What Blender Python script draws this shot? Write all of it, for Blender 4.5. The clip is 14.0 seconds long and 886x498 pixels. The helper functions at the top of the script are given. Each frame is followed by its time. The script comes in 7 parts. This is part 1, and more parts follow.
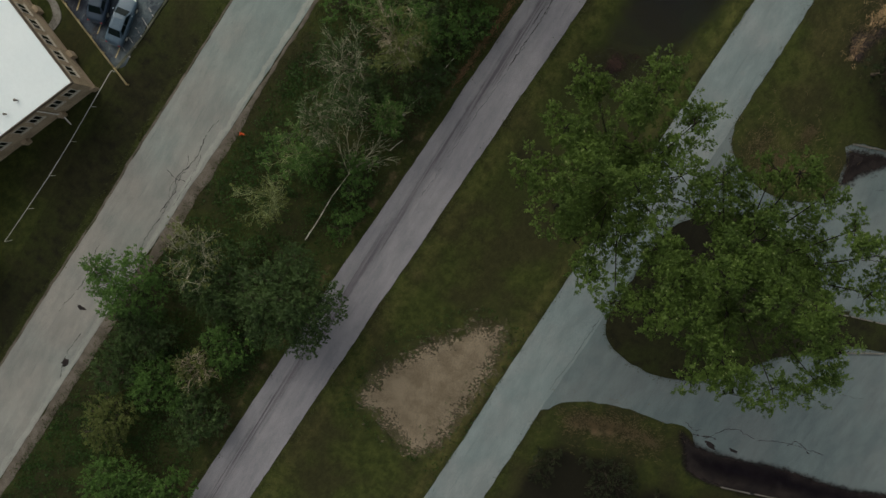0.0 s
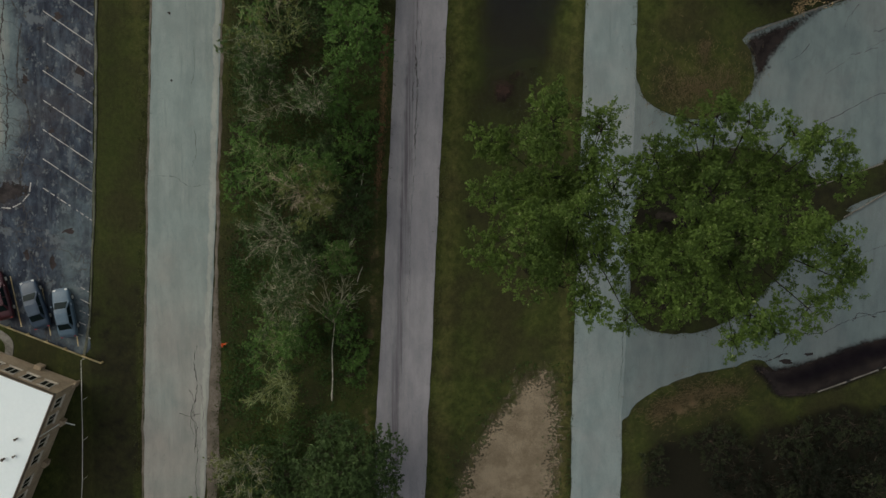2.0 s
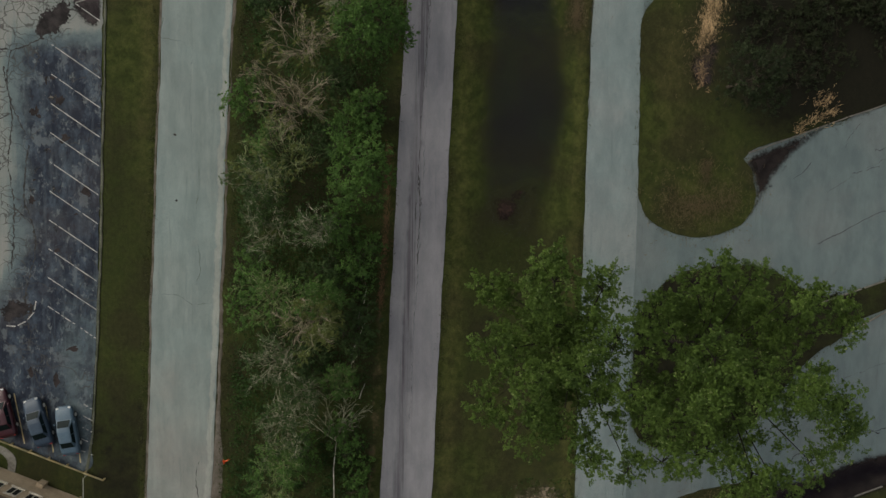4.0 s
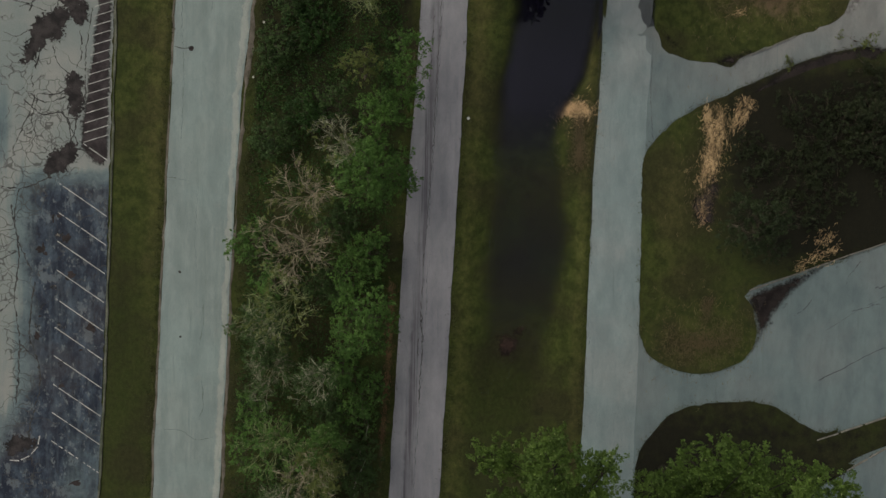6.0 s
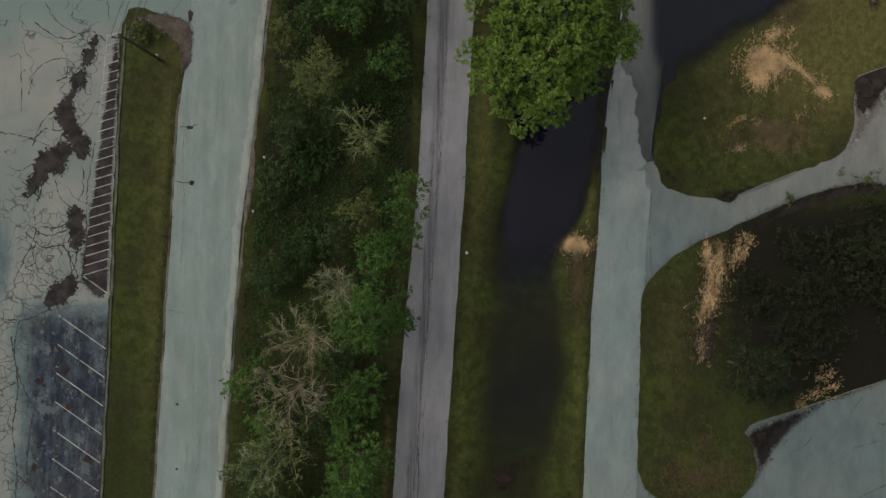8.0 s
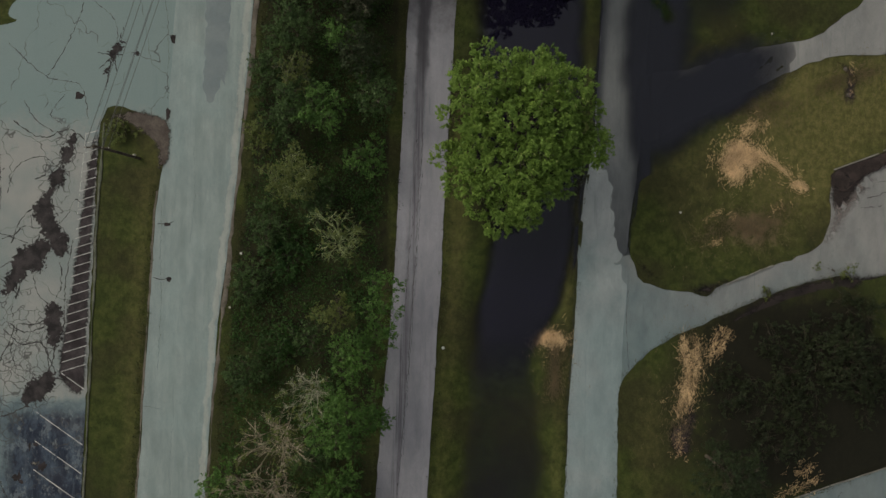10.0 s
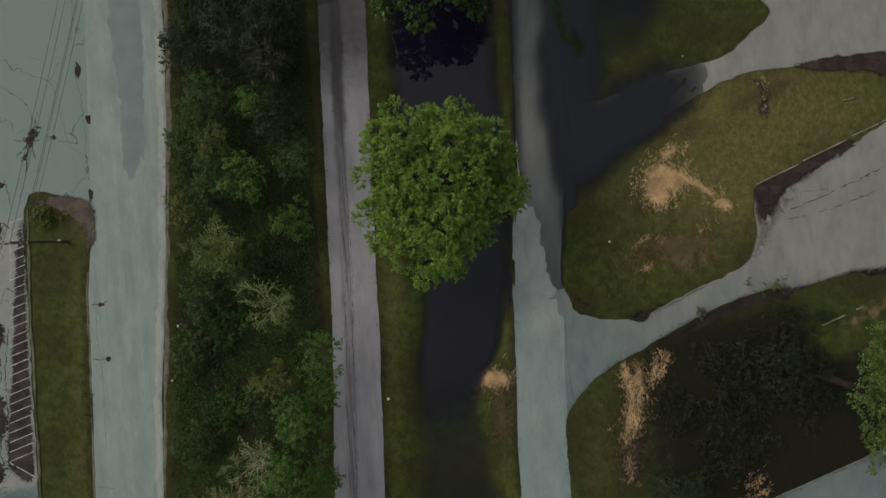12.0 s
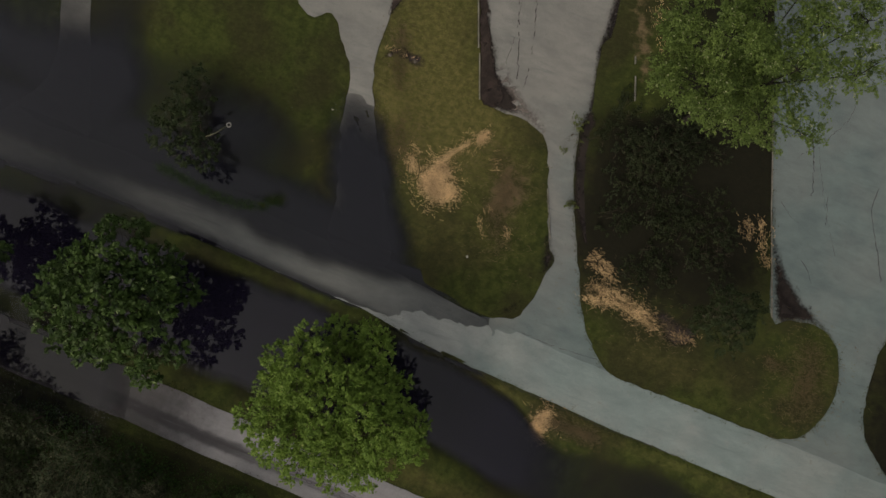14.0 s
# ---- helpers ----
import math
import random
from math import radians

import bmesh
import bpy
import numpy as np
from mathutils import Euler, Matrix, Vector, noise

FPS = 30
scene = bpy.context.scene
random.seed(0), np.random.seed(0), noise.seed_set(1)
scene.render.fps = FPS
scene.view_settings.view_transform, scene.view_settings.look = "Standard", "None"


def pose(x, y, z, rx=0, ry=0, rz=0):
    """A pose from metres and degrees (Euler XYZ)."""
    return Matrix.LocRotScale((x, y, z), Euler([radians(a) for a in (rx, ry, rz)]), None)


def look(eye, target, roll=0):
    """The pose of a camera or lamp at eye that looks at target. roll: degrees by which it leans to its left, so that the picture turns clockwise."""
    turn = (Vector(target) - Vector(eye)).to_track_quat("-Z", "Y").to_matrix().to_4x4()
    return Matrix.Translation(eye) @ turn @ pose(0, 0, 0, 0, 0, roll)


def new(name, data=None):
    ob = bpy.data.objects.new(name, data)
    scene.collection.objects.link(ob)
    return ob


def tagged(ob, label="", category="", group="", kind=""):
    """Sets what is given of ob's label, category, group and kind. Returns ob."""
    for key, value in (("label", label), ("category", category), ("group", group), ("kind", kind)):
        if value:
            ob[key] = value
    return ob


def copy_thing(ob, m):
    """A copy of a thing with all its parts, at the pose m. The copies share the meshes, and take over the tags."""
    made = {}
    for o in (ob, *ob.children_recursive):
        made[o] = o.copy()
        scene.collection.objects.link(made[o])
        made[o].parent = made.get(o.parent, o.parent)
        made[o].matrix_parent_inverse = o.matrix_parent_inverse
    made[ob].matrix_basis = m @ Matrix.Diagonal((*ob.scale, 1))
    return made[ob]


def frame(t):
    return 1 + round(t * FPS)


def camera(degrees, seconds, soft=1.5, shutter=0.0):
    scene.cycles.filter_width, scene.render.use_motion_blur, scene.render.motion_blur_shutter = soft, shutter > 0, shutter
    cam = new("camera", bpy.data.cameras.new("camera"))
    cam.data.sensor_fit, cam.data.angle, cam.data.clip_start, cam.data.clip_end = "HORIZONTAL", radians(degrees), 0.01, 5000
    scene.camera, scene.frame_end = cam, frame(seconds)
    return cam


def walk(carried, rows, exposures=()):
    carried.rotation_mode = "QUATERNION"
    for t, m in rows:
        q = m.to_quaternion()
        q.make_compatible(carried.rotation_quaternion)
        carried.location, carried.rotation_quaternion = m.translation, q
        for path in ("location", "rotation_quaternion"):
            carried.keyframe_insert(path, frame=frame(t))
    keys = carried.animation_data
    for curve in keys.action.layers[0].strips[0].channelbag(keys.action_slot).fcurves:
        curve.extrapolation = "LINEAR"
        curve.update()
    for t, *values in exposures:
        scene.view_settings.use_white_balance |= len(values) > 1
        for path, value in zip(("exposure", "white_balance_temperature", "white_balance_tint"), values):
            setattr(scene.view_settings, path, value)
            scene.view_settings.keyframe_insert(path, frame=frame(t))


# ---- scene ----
cam = camera(62.0, 14.0, 1.5)
# seconds, eye, and the tilts and turn of a camera that looks down
ROWS = [
    (0, 0.302, 0.154, 73.762, -6.123, -0.337, 31.701),
    (0.5, 0.149, 1.891, 73.711, -5.882, -1.091, 22.789),
    (1, 0.037, 3.700, 73.664, -5.410, -1.879, 13.773),
    (1.2, 0.021, 4.443, 73.642, -5.261, -2.193, 10.802),
    (1.5, 0.065, 5.737, 73.487, -4.693, -2.553, 4.076),
    (1.7, 0.220, 6.497, 73.402, -4.621, -2.640, 1.017),
    (2, 0.428, 7.764, 73.371, -4.154, -2.564, 0.177),
    (2.5, 0.562, 9.998, 73.283, -3.831, -2.443, 0.234),
    (3, 0.650, 12.582, 73.164, -3.642, -2.342, 0.307),
    (5.5, 0.557, 26.962, 72.898, -2.196, -2.026, 0.632),
    (6, 0.550, 30.358, 72.896, -2.111, -1.964, 0.803),
    (6.5, 0.451, 33.556, 72.831, -1.853, -1.953, 0.971),
    (7, 0.952, 36.489, 72.702, -1.513, -1.582, 0.986),
    (7.5, 1.250, 39.428, 72.576, -1.280, -1.350, 1.120),
    (8, 1.514, 42.237, 72.518, -1.071, -1.201, 1.279),
    (8.5, 2.027, 44.616, 72.474, -0.771, -0.974, 1.449),
    (10.8, 5.878, 52.913, 72.843, -0.058, -0.821, 1.028),
    (11, 6.413, 53.449, 72.928, -0.107, -0.870, 1.141),
    (11.5, 8.013, 54.743, 73.101, -0.341, -1.138, 1.501),
    (11.7, 8.729, 55.135, 73.128, -0.570, -1.365, 1.417),
    (12, 9.925, 55.695, 73.163, -0.429, -1.647, -4.511),
    (12.2, 10.961, 56.024, 73.184, -0.065, -1.819, -13.938),
    (12.5, 12.625, 56.336, 73.307, 0.369, -1.977, -23.830),
    (12.8, 14.376, 56.656, 73.254, 1.064, -2.320, -32.669),
    (13, 15.686, 56.869, 73.271, 1.351, -2.209, -38.760),
    (13.3, 18.034, 57.219, 73.229, 2.219, -2.023, -53.134),
    (13.5, 19.718, 57.240, 73.125, 2.692, -1.603, -61.164),
    (13.7, 21.464, 57.085, 73.108, 3.111, -1.184, -68.300),
    (14, 24.131, 56.476, 73.239, 3.264, -0.910, -68.702),
]
walk(cam, [(t, pose(x, y, z, a, b, c)) for t, x, y, z, a, b, c in ROWS], [(0.0, -0.07, 6900, 4), (3.0, -0.04, 6900, 4), (5.5, 0.02, 6900, 4), (12.0, 0.02, 6900, 4), (13.0, 0.0, 7450, 6), (14.0, 0.0, 7450, 6)])

# ---- light ----
world = bpy.data.worlds.new("overcast")
scene.world = world
world.use_nodes = True
wn = world.node_tree
sky = wn.nodes.new("ShaderNodeTexSky")
sky.sky_type = "NISHITA"
sky.sun_disc = False
sky.sun_elevation, sky.sun_rotation = radians(41), radians(298)
sky.air_density, sky.dust_density, sky.ozone_density = 1.0, 4.0, 0.6
wn.nodes["Background"].inputs[1].default_value = 0.142
cloud = wn.nodes.new("ShaderNodeHueSaturation")
cloud.inputs["Saturation"].default_value = 0.35
wn.links.new(sky.outputs[0], cloud.inputs["Color"])
wn.links.new(cloud.outputs[0], wn.nodes["Background"].inputs[0])
sun = new("sun", bpy.data.lights.new("sun", "SUN"))
sun.data.energy, sun.data.angle, sun.data.color = 0.7, radians(45), (1.0, 0.95, 0.88)
sun.matrix_world = look((-95, 50, 92), (0, 0, 0))

# ---- node materials ----
def shader(name):
    m = bpy.data.materials.new(name)
    m.use_nodes = True
    return m, m.node_tree.nodes, m.node_tree.links, m.node_tree.nodes["Principled BSDF"]


def noise_node(n, l, scale, detail=4.0, rough=0.6, coord=None, stretch=None):
    tc = coord
    if tc is None:
        tc = n.new("ShaderNodeTexCoord").outputs["Object"]
    if stretch:
        mp = n.new("ShaderNodeMapping")
        mp.inputs["Scale"].default_value = stretch
        l.new(tc, mp.inputs[0])
        tc = mp.outputs[0]
    t = n.new("ShaderNodeTexNoise")
    t.inputs["Scale"].default_value, t.inputs["Detail"].default_value, t.inputs["Roughness"].default_value = scale, detail, rough
    l.new(tc, t.inputs["Vector"])
    return t.outputs[0]


def ramp(n, l, fac, lo, hi, a=0.0, b=1.0):
    r = n.new("ShaderNodeMapRange")
    r.interpolation_type = "SMOOTHSTEP"
    r.inputs[1].default_value, r.inputs[2].default_value, r.inputs[3].default_value, r.inputs[4].default_value = lo, hi, a, b
    l.new(fac, r.inputs[0])
    return r.outputs[0]


def blend(n, l, fac, a, b, mode="MIX"):
    x = n.new("ShaderNodeMix")
    x.data_type, x.blend_type = "RGBA", mode
    for sock, v in ((x.inputs[0], fac), (x.inputs[6], a), (x.inputs[7], b)):
        if isinstance(v, (int, float)):
            sock.default_value = v
        elif isinstance(v, tuple):
            sock.default_value = (*v, 1)
        else:
            l.new(v, sock)
    return x.outputs[2]


def sums(n, l, op, a, b):
    x = n.new("ShaderNodeMath")
    x.operation = op
    for sock, v in ((x.inputs[0], a), (x.inputs[1], b)):
        if isinstance(v, (int, float)):
            sock.default_value = v
        else:
            l.new(v, sock)
    return x.outputs[0]


def attr(n, name):
    a = n.new("ShaderNodeAttribute")
    a.attribute_name = name
    return a.outputs["Fac"]


def bumped(n, l, p, height, strength=0.4, dist=0.05):
    b = n.new("ShaderNodeBump")
    b.inputs["Strength"].default_value, b.inputs["Distance"].default_value = strength, dist
    l.new(height, b.inputs["Height"])
    l.new(b.outputs[0], p.inputs["Normal"])


def grainy(name, a, b, coarse=0.4, fine=12.0, rough=0.85, bump=0.3, dist=0.02, metal=0.0, contrast=0.35):
    """Two-scale mottled surface between the colours a and b."""
    m, n, l, p = shader(name)
    c = ramp(n, l, noise_node(n, l, coarse), 0.35, 0.65)
    f = noise_node(n, l, fine, 5.0, 0.7)
    col = blend(n, l, c, a, b)
    col = blend(n, l, 1.0, col, blend(n, l, ramp(n, l, f, 0.3, 0.7), (1 - contrast,) * 3, (1 + contrast,) * 3), "MULTIPLY")
    l.new(col, p.inputs["Base Color"])
    p.inputs["Roughness"].default_value, p.inputs["Metallic"].default_value = rough, metal
    if rough > 0.7:
        p.inputs["Specular IOR Level"].default_value = 0.15
    if bump:
        bumped(n, l, p, f, bump, dist)
    return m


def plain(name, colour, rough=0.5, metal=0.0, coat=0.0):
    m, n, l, p = shader(name)
    f = noise_node(n, l, 6.0, 5.0, 0.7)
    l.new(blend(n, l, ramp(n, l, f, 0.3, 0.75), tuple(c * 0.86 for c in colour), tuple(min(1, c * 1.1) for c in colour)), p.inputs["Base Color"])
    p.inputs["Roughness"].default_value, p.inputs["Metallic"].default_value = rough, metal
    p.inputs["Coat Weight"].default_value = coat
    return m


def leafy(name, dark, light, extra=None):
    """Leaves that differ one from another, a little light passing through them."""
    m, n, l, p = shader(name)
    g = n.new("ShaderNodeNewGeometry")
    clump = noise_node(n, l, 0.55, 2.0)
    own = sums(n, l, "ADD", sums(n, l, "MULTIPLY", g.outputs["Random Per Island"], 0.22), sums(n, l, "MULTIPLY", attr(n, "tone"), 0.43))
    k = sums(n, l, "ADD", own, sums(n, l, "MULTIPLY", ramp(n, l, clump, 0.3, 0.7), 0.35))
    col = blend(n, l, k, dark, light)
    if extra:
        col = blend(n, l, ramp(n, l, g.outputs["Random Per Island"], 0.975, 0.99, 0.0, 0.7), col, extra)
    l.new(col, p.inputs["Base Color"])
    p.inputs["Roughness"].default_value = 0.6
    p.inputs["Specular IOR Level"].default_value = 0.2
    t = n.new("ShaderNodeBsdfTranslucent")
    l.new(col, t.inputs[0])
    mix = n.new("ShaderNodeMixShader")
    mix.inputs[0].default_value = 0.3
    l.new(p.outputs[0], mix.inputs[1])
    l.new(t.outputs[0], mix.inputs[2])
    l.new(mix.outputs[0], n["Material Output"].inputs[0])
    return m


def make_grass(name, rich=1.0):
    m, n, l, p = shader(name)
    big = noise_node(n, l, 0.13, 3.0)
    mid = noise_node(n, l, 0.9, 4.0)
    fine = noise_node(n, l, 9.0, 6.0, 0.75)
    streak = noise_node(n, l, 1.6, 5.0, 0.7, None, (1.0, 0.8, 1.0))
    green = blend(n, l, ramp(n, l, mid, 0.35, 0.65), (0.0235, 0.0300, 0.0078), (0.0410, 0.0500, 0.0125))
    green = blend(n, l, ramp(n, l, big, 0.4, 0.62, 0.0, 0.75), green, (0.024, 0.0215, 0.0100))
    olive = blend(n, l, ramp(n, l, streak, 0.35, 0.65), (0.057, 0.057, 0.017), (0.098, 0.086, 0.032))
    col = blend(n, l, ramp(n, l, sums(n, l, "ADD", attr(n, "dry"), sums(n, l, "MULTIPLY", sums(n, l, "SUBTRACT", mid, 0.5), 0.5)), 0.2, 0.9), green, olive)
    col = blend(n, l, ramp(n, l, sums(n, l, "ADD", attr(n, "bare"), sums(n, l, "SUBTRACT", mid, 0.5)), 0.45, 0.75), col, (0.118, 0.083, 0.050))
    # darker grass, and shade under trees and shrubs put into the base colour
    col = blend(n, l, ramp(n, l, sums(n, l, "ADD", attr(n, "shade_dark"), sums(n, l, "MULTIPLY", sums(n, l, "SUBTRACT", mid, 0.5), 0.7)), 0.35, 0.75), col, (0.0095, 0.0088, 0.0052))
    speck = noise_node(n, l, 3.0, 5.0, 0.75, None, (1.0, 0.6, 1.0))
    col = blend(n, l, 1.0, col, blend(n, l, ramp(n, l, speck, 0.32, 0.68), (0.80, 0.81, 0.82), (1.20, 1.18, 1.15)), "MULTIPLY")
    col = blend(n, l, 1.0, col, blend(n, l, ramp(n, l, fine, 0.3, 0.72), (0.76, 0.76, 0.74), (1.26, 1.26, 1.26)), "MULTIPLY")
    l.new(col, p.inputs["Base Color"])
    p.inputs["Roughness"].default_value = 0.95
    p.inputs["Specular IOR Level"].default_value = 0.15
    bumped(n, l, p, fine, 0.45, 0.06)
    return m


def make_pavement(name, light, dark, patch, dust=(0.25, 0.22, 0.19), track=None, rim=None, along=(1.0, 0.06, 1.0), warm=None, wet=0.0):
    """Weathered pavement: broad stains, streaks along the way, fine grain; an optional dark wheel track and pale rim by the 'across' mark."""
    m, n, l, p = shader(name)
    big = noise_node(n, l, 0.10, 4.0)
    mid = noise_node(n, l, 0.7, 5.0, 0.65)
    streak = noise_node(n, l, 1.3, 4.0, 0.6, None, along)
    fine = noise_node(n, l, 22.0, 4.0, 0.8)
    col = blend(n, l, ramp(n, l, streak, 0.3, 0.7), dark, light)
    col = blend(n, l, ramp(n, l, big, 0.42, 0.62, 0.0, 0.55), col, patch)
    col = blend(n, l, ramp(n, l, mid, 0.55, 0.8, 0.0, 0.35), col, dust)
    if warm:
        col = blend(n, l, ramp(n, l, sums(n, l, "ADD", attr(n, "warm"), sums(n, l, "MULTIPLY", sums(n, l, "SUBTRACT", big, 0.5), 1.2)), 0.2, 0.8, 0.0, 0.85), col, blend(n, l, ramp(n, l, streak, 0.3, 0.7), tuple(c * 0.86 for c in warm), warm))
    # the wet mark only darkens the road towards its far north end
    if wet:
        damp = ramp(n, l, sums(n, l, "ADD", attr(n, "wet"), sums(n, l, "MULTIPLY", sums(n, l, "SUBTRACT", mid, 0.5), 0.6)), 0.45, 1.0, 0.0, wet)
        col = blend(n, l, damp, col, (0.040, 0.035, 0.038))
    a = attr(n, "across")
    wob = sums(n, l, "MULTIPLY", sums(n, l, "SUBTRACT", noise_node(n, l, 0.5, 5.0, 0.7), 0.5), 0.35)
    aw = sums(n, l, "ADD", a, wob)
    if track:
        centre, width, colour, weight = track
        d = sums(n, l, "ABSOLUTE", sums(n, l, "SUBTRACT", aw, centre), 0.0)
        drawn = noise_node(n, l, 5.0, 5.0, 0.7, None, (1.0, 0.016, 1.0))
        k = sums(n, l, "MULTIPLY", ramp(n, l, d, width * 0.25, width, 1.0, 0.0), sums(n, l, "MULTIPLY", ramp(n, l, streak, 0.3, 0.6, 0.5, 1.0), ramp(n, l, drawn, 0.40, 0.62, 0.22 * weight, weight)))
        col = blend(n, l, k, col, colour)
        if wet:
            soaked = sums(n, l, "MULTIPLY", ramp(n, l, d, 0.14, 0.36, 1.0, 0.0), ramp(n, l, attr(n, "wet"), 0.0, 0.5, 0.0, 0.80))
            col = blend(n, l, soaked, col, tuple(c * 0.45 for c in colour))
    if rim:
        centre, width, colour, weight = rim
        d = sums(n, l, "ABSOLUTE", sums(n, l, "SUBTRACT", aw, centre), 0.0)
        col = blend(n, l, ramp(n, l, d, width * 0.5, width, weight, 0.0), col, colour)
    blot = noise_node(n, l, 0.55, 7.0, 0.72, None, (1.0, 0.4, 1.0))
    col = blend(n, l, 1.0, col, blend(n, l, ramp(n, l, blot, 0.3, 0.7), (0.84, 0.85, 0.86), (1.13, 1.12, 1.11)), "MULTIPLY")
    thin = noise_node(n, l, 3.2, 4.0, 0.6, None, (1.0, 0.05, 1.0))
    col = blend(n, l, ramp(n, l, thin, 0.58, 0.74, 0.0, 0.35), col, tuple(c * 0.62 for c in dark))
    pits = noise_node(n, l, 5.0, 3.0, 0.6)
    col = blend(n, l, ramp(n, l, pits, 0.66, 0.74, 0.0, 0.55), col, tuple(c * 0.45 for c in dark))
    col = blend(n, l, 1.0, col, blend(n, l, ramp(n, l, fine, 0.3, 0.7), (0.80,) * 3, (1.20,) * 3), "MULTIPLY")
    l.new(col, p.inputs["Base Color"])
    p.inputs["Roughness"].default_value = 0.85
    bumped(n, l, p, fine, 0.25, 0.01)
    return m


M_GRASS = make_grass("grass")
M_ROAD = make_pavement("old asphalt", (0.196, 0.190, 0.208), (0.166, 0.161, 0.178), (0.208, 0.202, 0.216), (0.196, 0.184, 0.186), track=(-0.30, 0.30, (0.058, 0.052, 0.063), 0.95), wet=0.85)
M_WEST = make_pavement("pale worn concrete", (0.180, 0.212, 0.203), (0.150, 0.180, 0.173), (0.164, 0.209, 0.204), (0.208, 0.200, 0.186), rim=(0.88, 0.10, (0.26, 0.265, 0.24), 0.7), warm=(0.232, 0.214, 0.194))
M_DRIVE = make_pavement("smooth concrete", (0.160, 0.199, 0.201), (0.142, 0.176, 0.180), (0.186, 0.198, 0.198), (0.198, 0.190, 0.182), along=(0.6, 0.25, 1.0), warm=(0.345, 0.350, 0.342))
M_EAST = make_pavement("weathered lot concrete", (0.108, 0.138, 0.142), (0.094, 0.122, 0.127), (0.126, 0.140, 0.142), (0.150, 0.144, 0.138), along=(0.6, 0.25, 1.0), warm=(0.182, 0.172, 0.164))
M_GRAVEL = grainy("gravel shoulder", (0.085, 0.072, 0.058), (0.135, 0.117, 0.098), 0.8, 25.0, 0.95, 0.6, 0.03)


def thinning(name, a, b, coarse, fine, start, full, broken=0.9, bump=0.5, contrast=0.4, specks=None):
    """Loose soil that lies thick in the middle and thins out, in specks, towards its rim (the 'core' mark)."""
    m = grainy(name, a, b, coarse, fine, 0.95, bump, 0.04, contrast=contrast)
    n, l = m.node_tree.nodes, m.node_tree.links
    k = attr(n, "core")
    for scale, weight in ((0.7, broken), (4.0, broken if specks is None else specks)):
        k = sums(n, l, "ADD", k, sums(n, l, "MULTIPLY", sums(n, l, "SUBTRACT", noise_node(n, l, scale, 4.0, 0.65), 0.5), weight))
    l.new(ramp(n, l, k, start, full), n["Principled BSDF"].inputs["Alpha"])
    return m


M_MUD = thinning("wet mud", (0.012, 0.0095, 0.0100), (0.026, 0.020, 0.0185), 0.6, 18.0, 0.10, 0.85, 0.9)
M_SAND = thinning("bare sandy soil", (0.120, 0.096, 0.066), (0.178, 0.143, 0.102), 0.5, 14.0, 0.35, 1.45, 2.2, specks=3.2)
M_BROKEN = thinning("broken dark asphalt", (0.017, 0.0145, 0.0150), (0.040, 0.034, 0.0335), 0.9, 16.0, 0.30, 0.38, 2.3, specks=1.5)
M_EARTH = thinning("bare brown earth", (0.050, 0.040, 0.034), (0.085, 0.070, 0.060), 0.8, 14.0, 0.1, 0.4, 0.7)
M_SILTY = thinning("purplish wet silt", (0.024, 0.018, 0.018), (0.048, 0.036, 0.033), 1.2, 14.0, 0.45, 1.3, 1.6)
M_STRAW = leafy("dry straw", (0.15, 0.098, 0.052), (0.92, 0.64, 0.37))
M_CRACK = grainy("tarry crack", (0.022, 0.021, 0.022), (0.045, 0.042, 0.04), 2.0, 20.0, 0.8, 0.3)
M_PATCH = grainy("dark repair asphalt", (0.014, 0.0105, 0.0108), (0.030, 0.0225, 0.0220), 0.9, 22.0, 0.75, 0.4)
M_PAINT = grainy("worn white road paint", (0.22, 0.215, 0.205), (0.38, 0.37, 0.35), 1.5, 16.0, 0.8, 0.2)
M_YELLOW = grainy("worn yellow paint", (0.36, 0.27, 0.13), (0.46, 0.38, 0.22), 1.5, 16.0, 0.8, 0.2)
M_KERB = grainy("pale kerb concrete", (0.115, 0.105, 0.092), (0.21, 0.198, 0.178), 1.0, 16.0, 0.9, 0.3)
M_BARK = grainy("brown bark", (0.040, 0.031, 0.024), (0.085, 0.068, 0.052), 1.5, 14.0, 0.95, 0.7, 0.03)
M_DARKBARK = grainy("near-black bark", (0.010, 0.008, 0.0065), (0.022, 0.018, 0.014), 1.5, 14.0, 0.95, 0.6, 0.03)
# twig colour darkened for the north thicket; the gloom is in the colour
M_DIMTWIG = grainy("shade-dimmed grey twig", (0.070, 0.070, 0.044), (0.120, 0.118, 0.076), 0.8, 8.0, 0.9, 0.3)
M_TWIG = grainy("dry grey twig", (0.19, 0.182, 0.130), (0.35, 0.333, 0.245), 0.8, 8.0, 0.9, 0.3)
M_TWIGOLIVE = grainy("dry olive twig", (0.145, 0.168, 0.078), (0.29, 0.32, 0.160), 0.8, 8.0, 0.9, 0.3)
M_TWIGRED = grainy("dry reddish twig", (0.22, 0.178, 0.130), (0.39, 0.325, 0.245), 0.8, 8.0, 0.9, 0.3)
M_BIRCH = grainy("pale peeled trunk", (0.24, 0.22, 0.18), (0.42, 0.40, 0.34), 1.5, 9.0, 0.85, 0.3)
L_COTTON = leafy("cottonwood leaf", (0.017, 0.036, 0.005), (0.104, 0.163, 0.030), (0.25, 0.29, 0.12))
L_MAPLE = leafy("bright maple leaf", (0.046, 0.088, 0.012), (0.182, 0.272, 0.050), (0.30, 0.33, 0.11))
L_DARK = leafy("deep green leaf", (0.018, 0.036, 0.011), (0.064, 0.106, 0.030), (0.12, 0.16, 0.07))
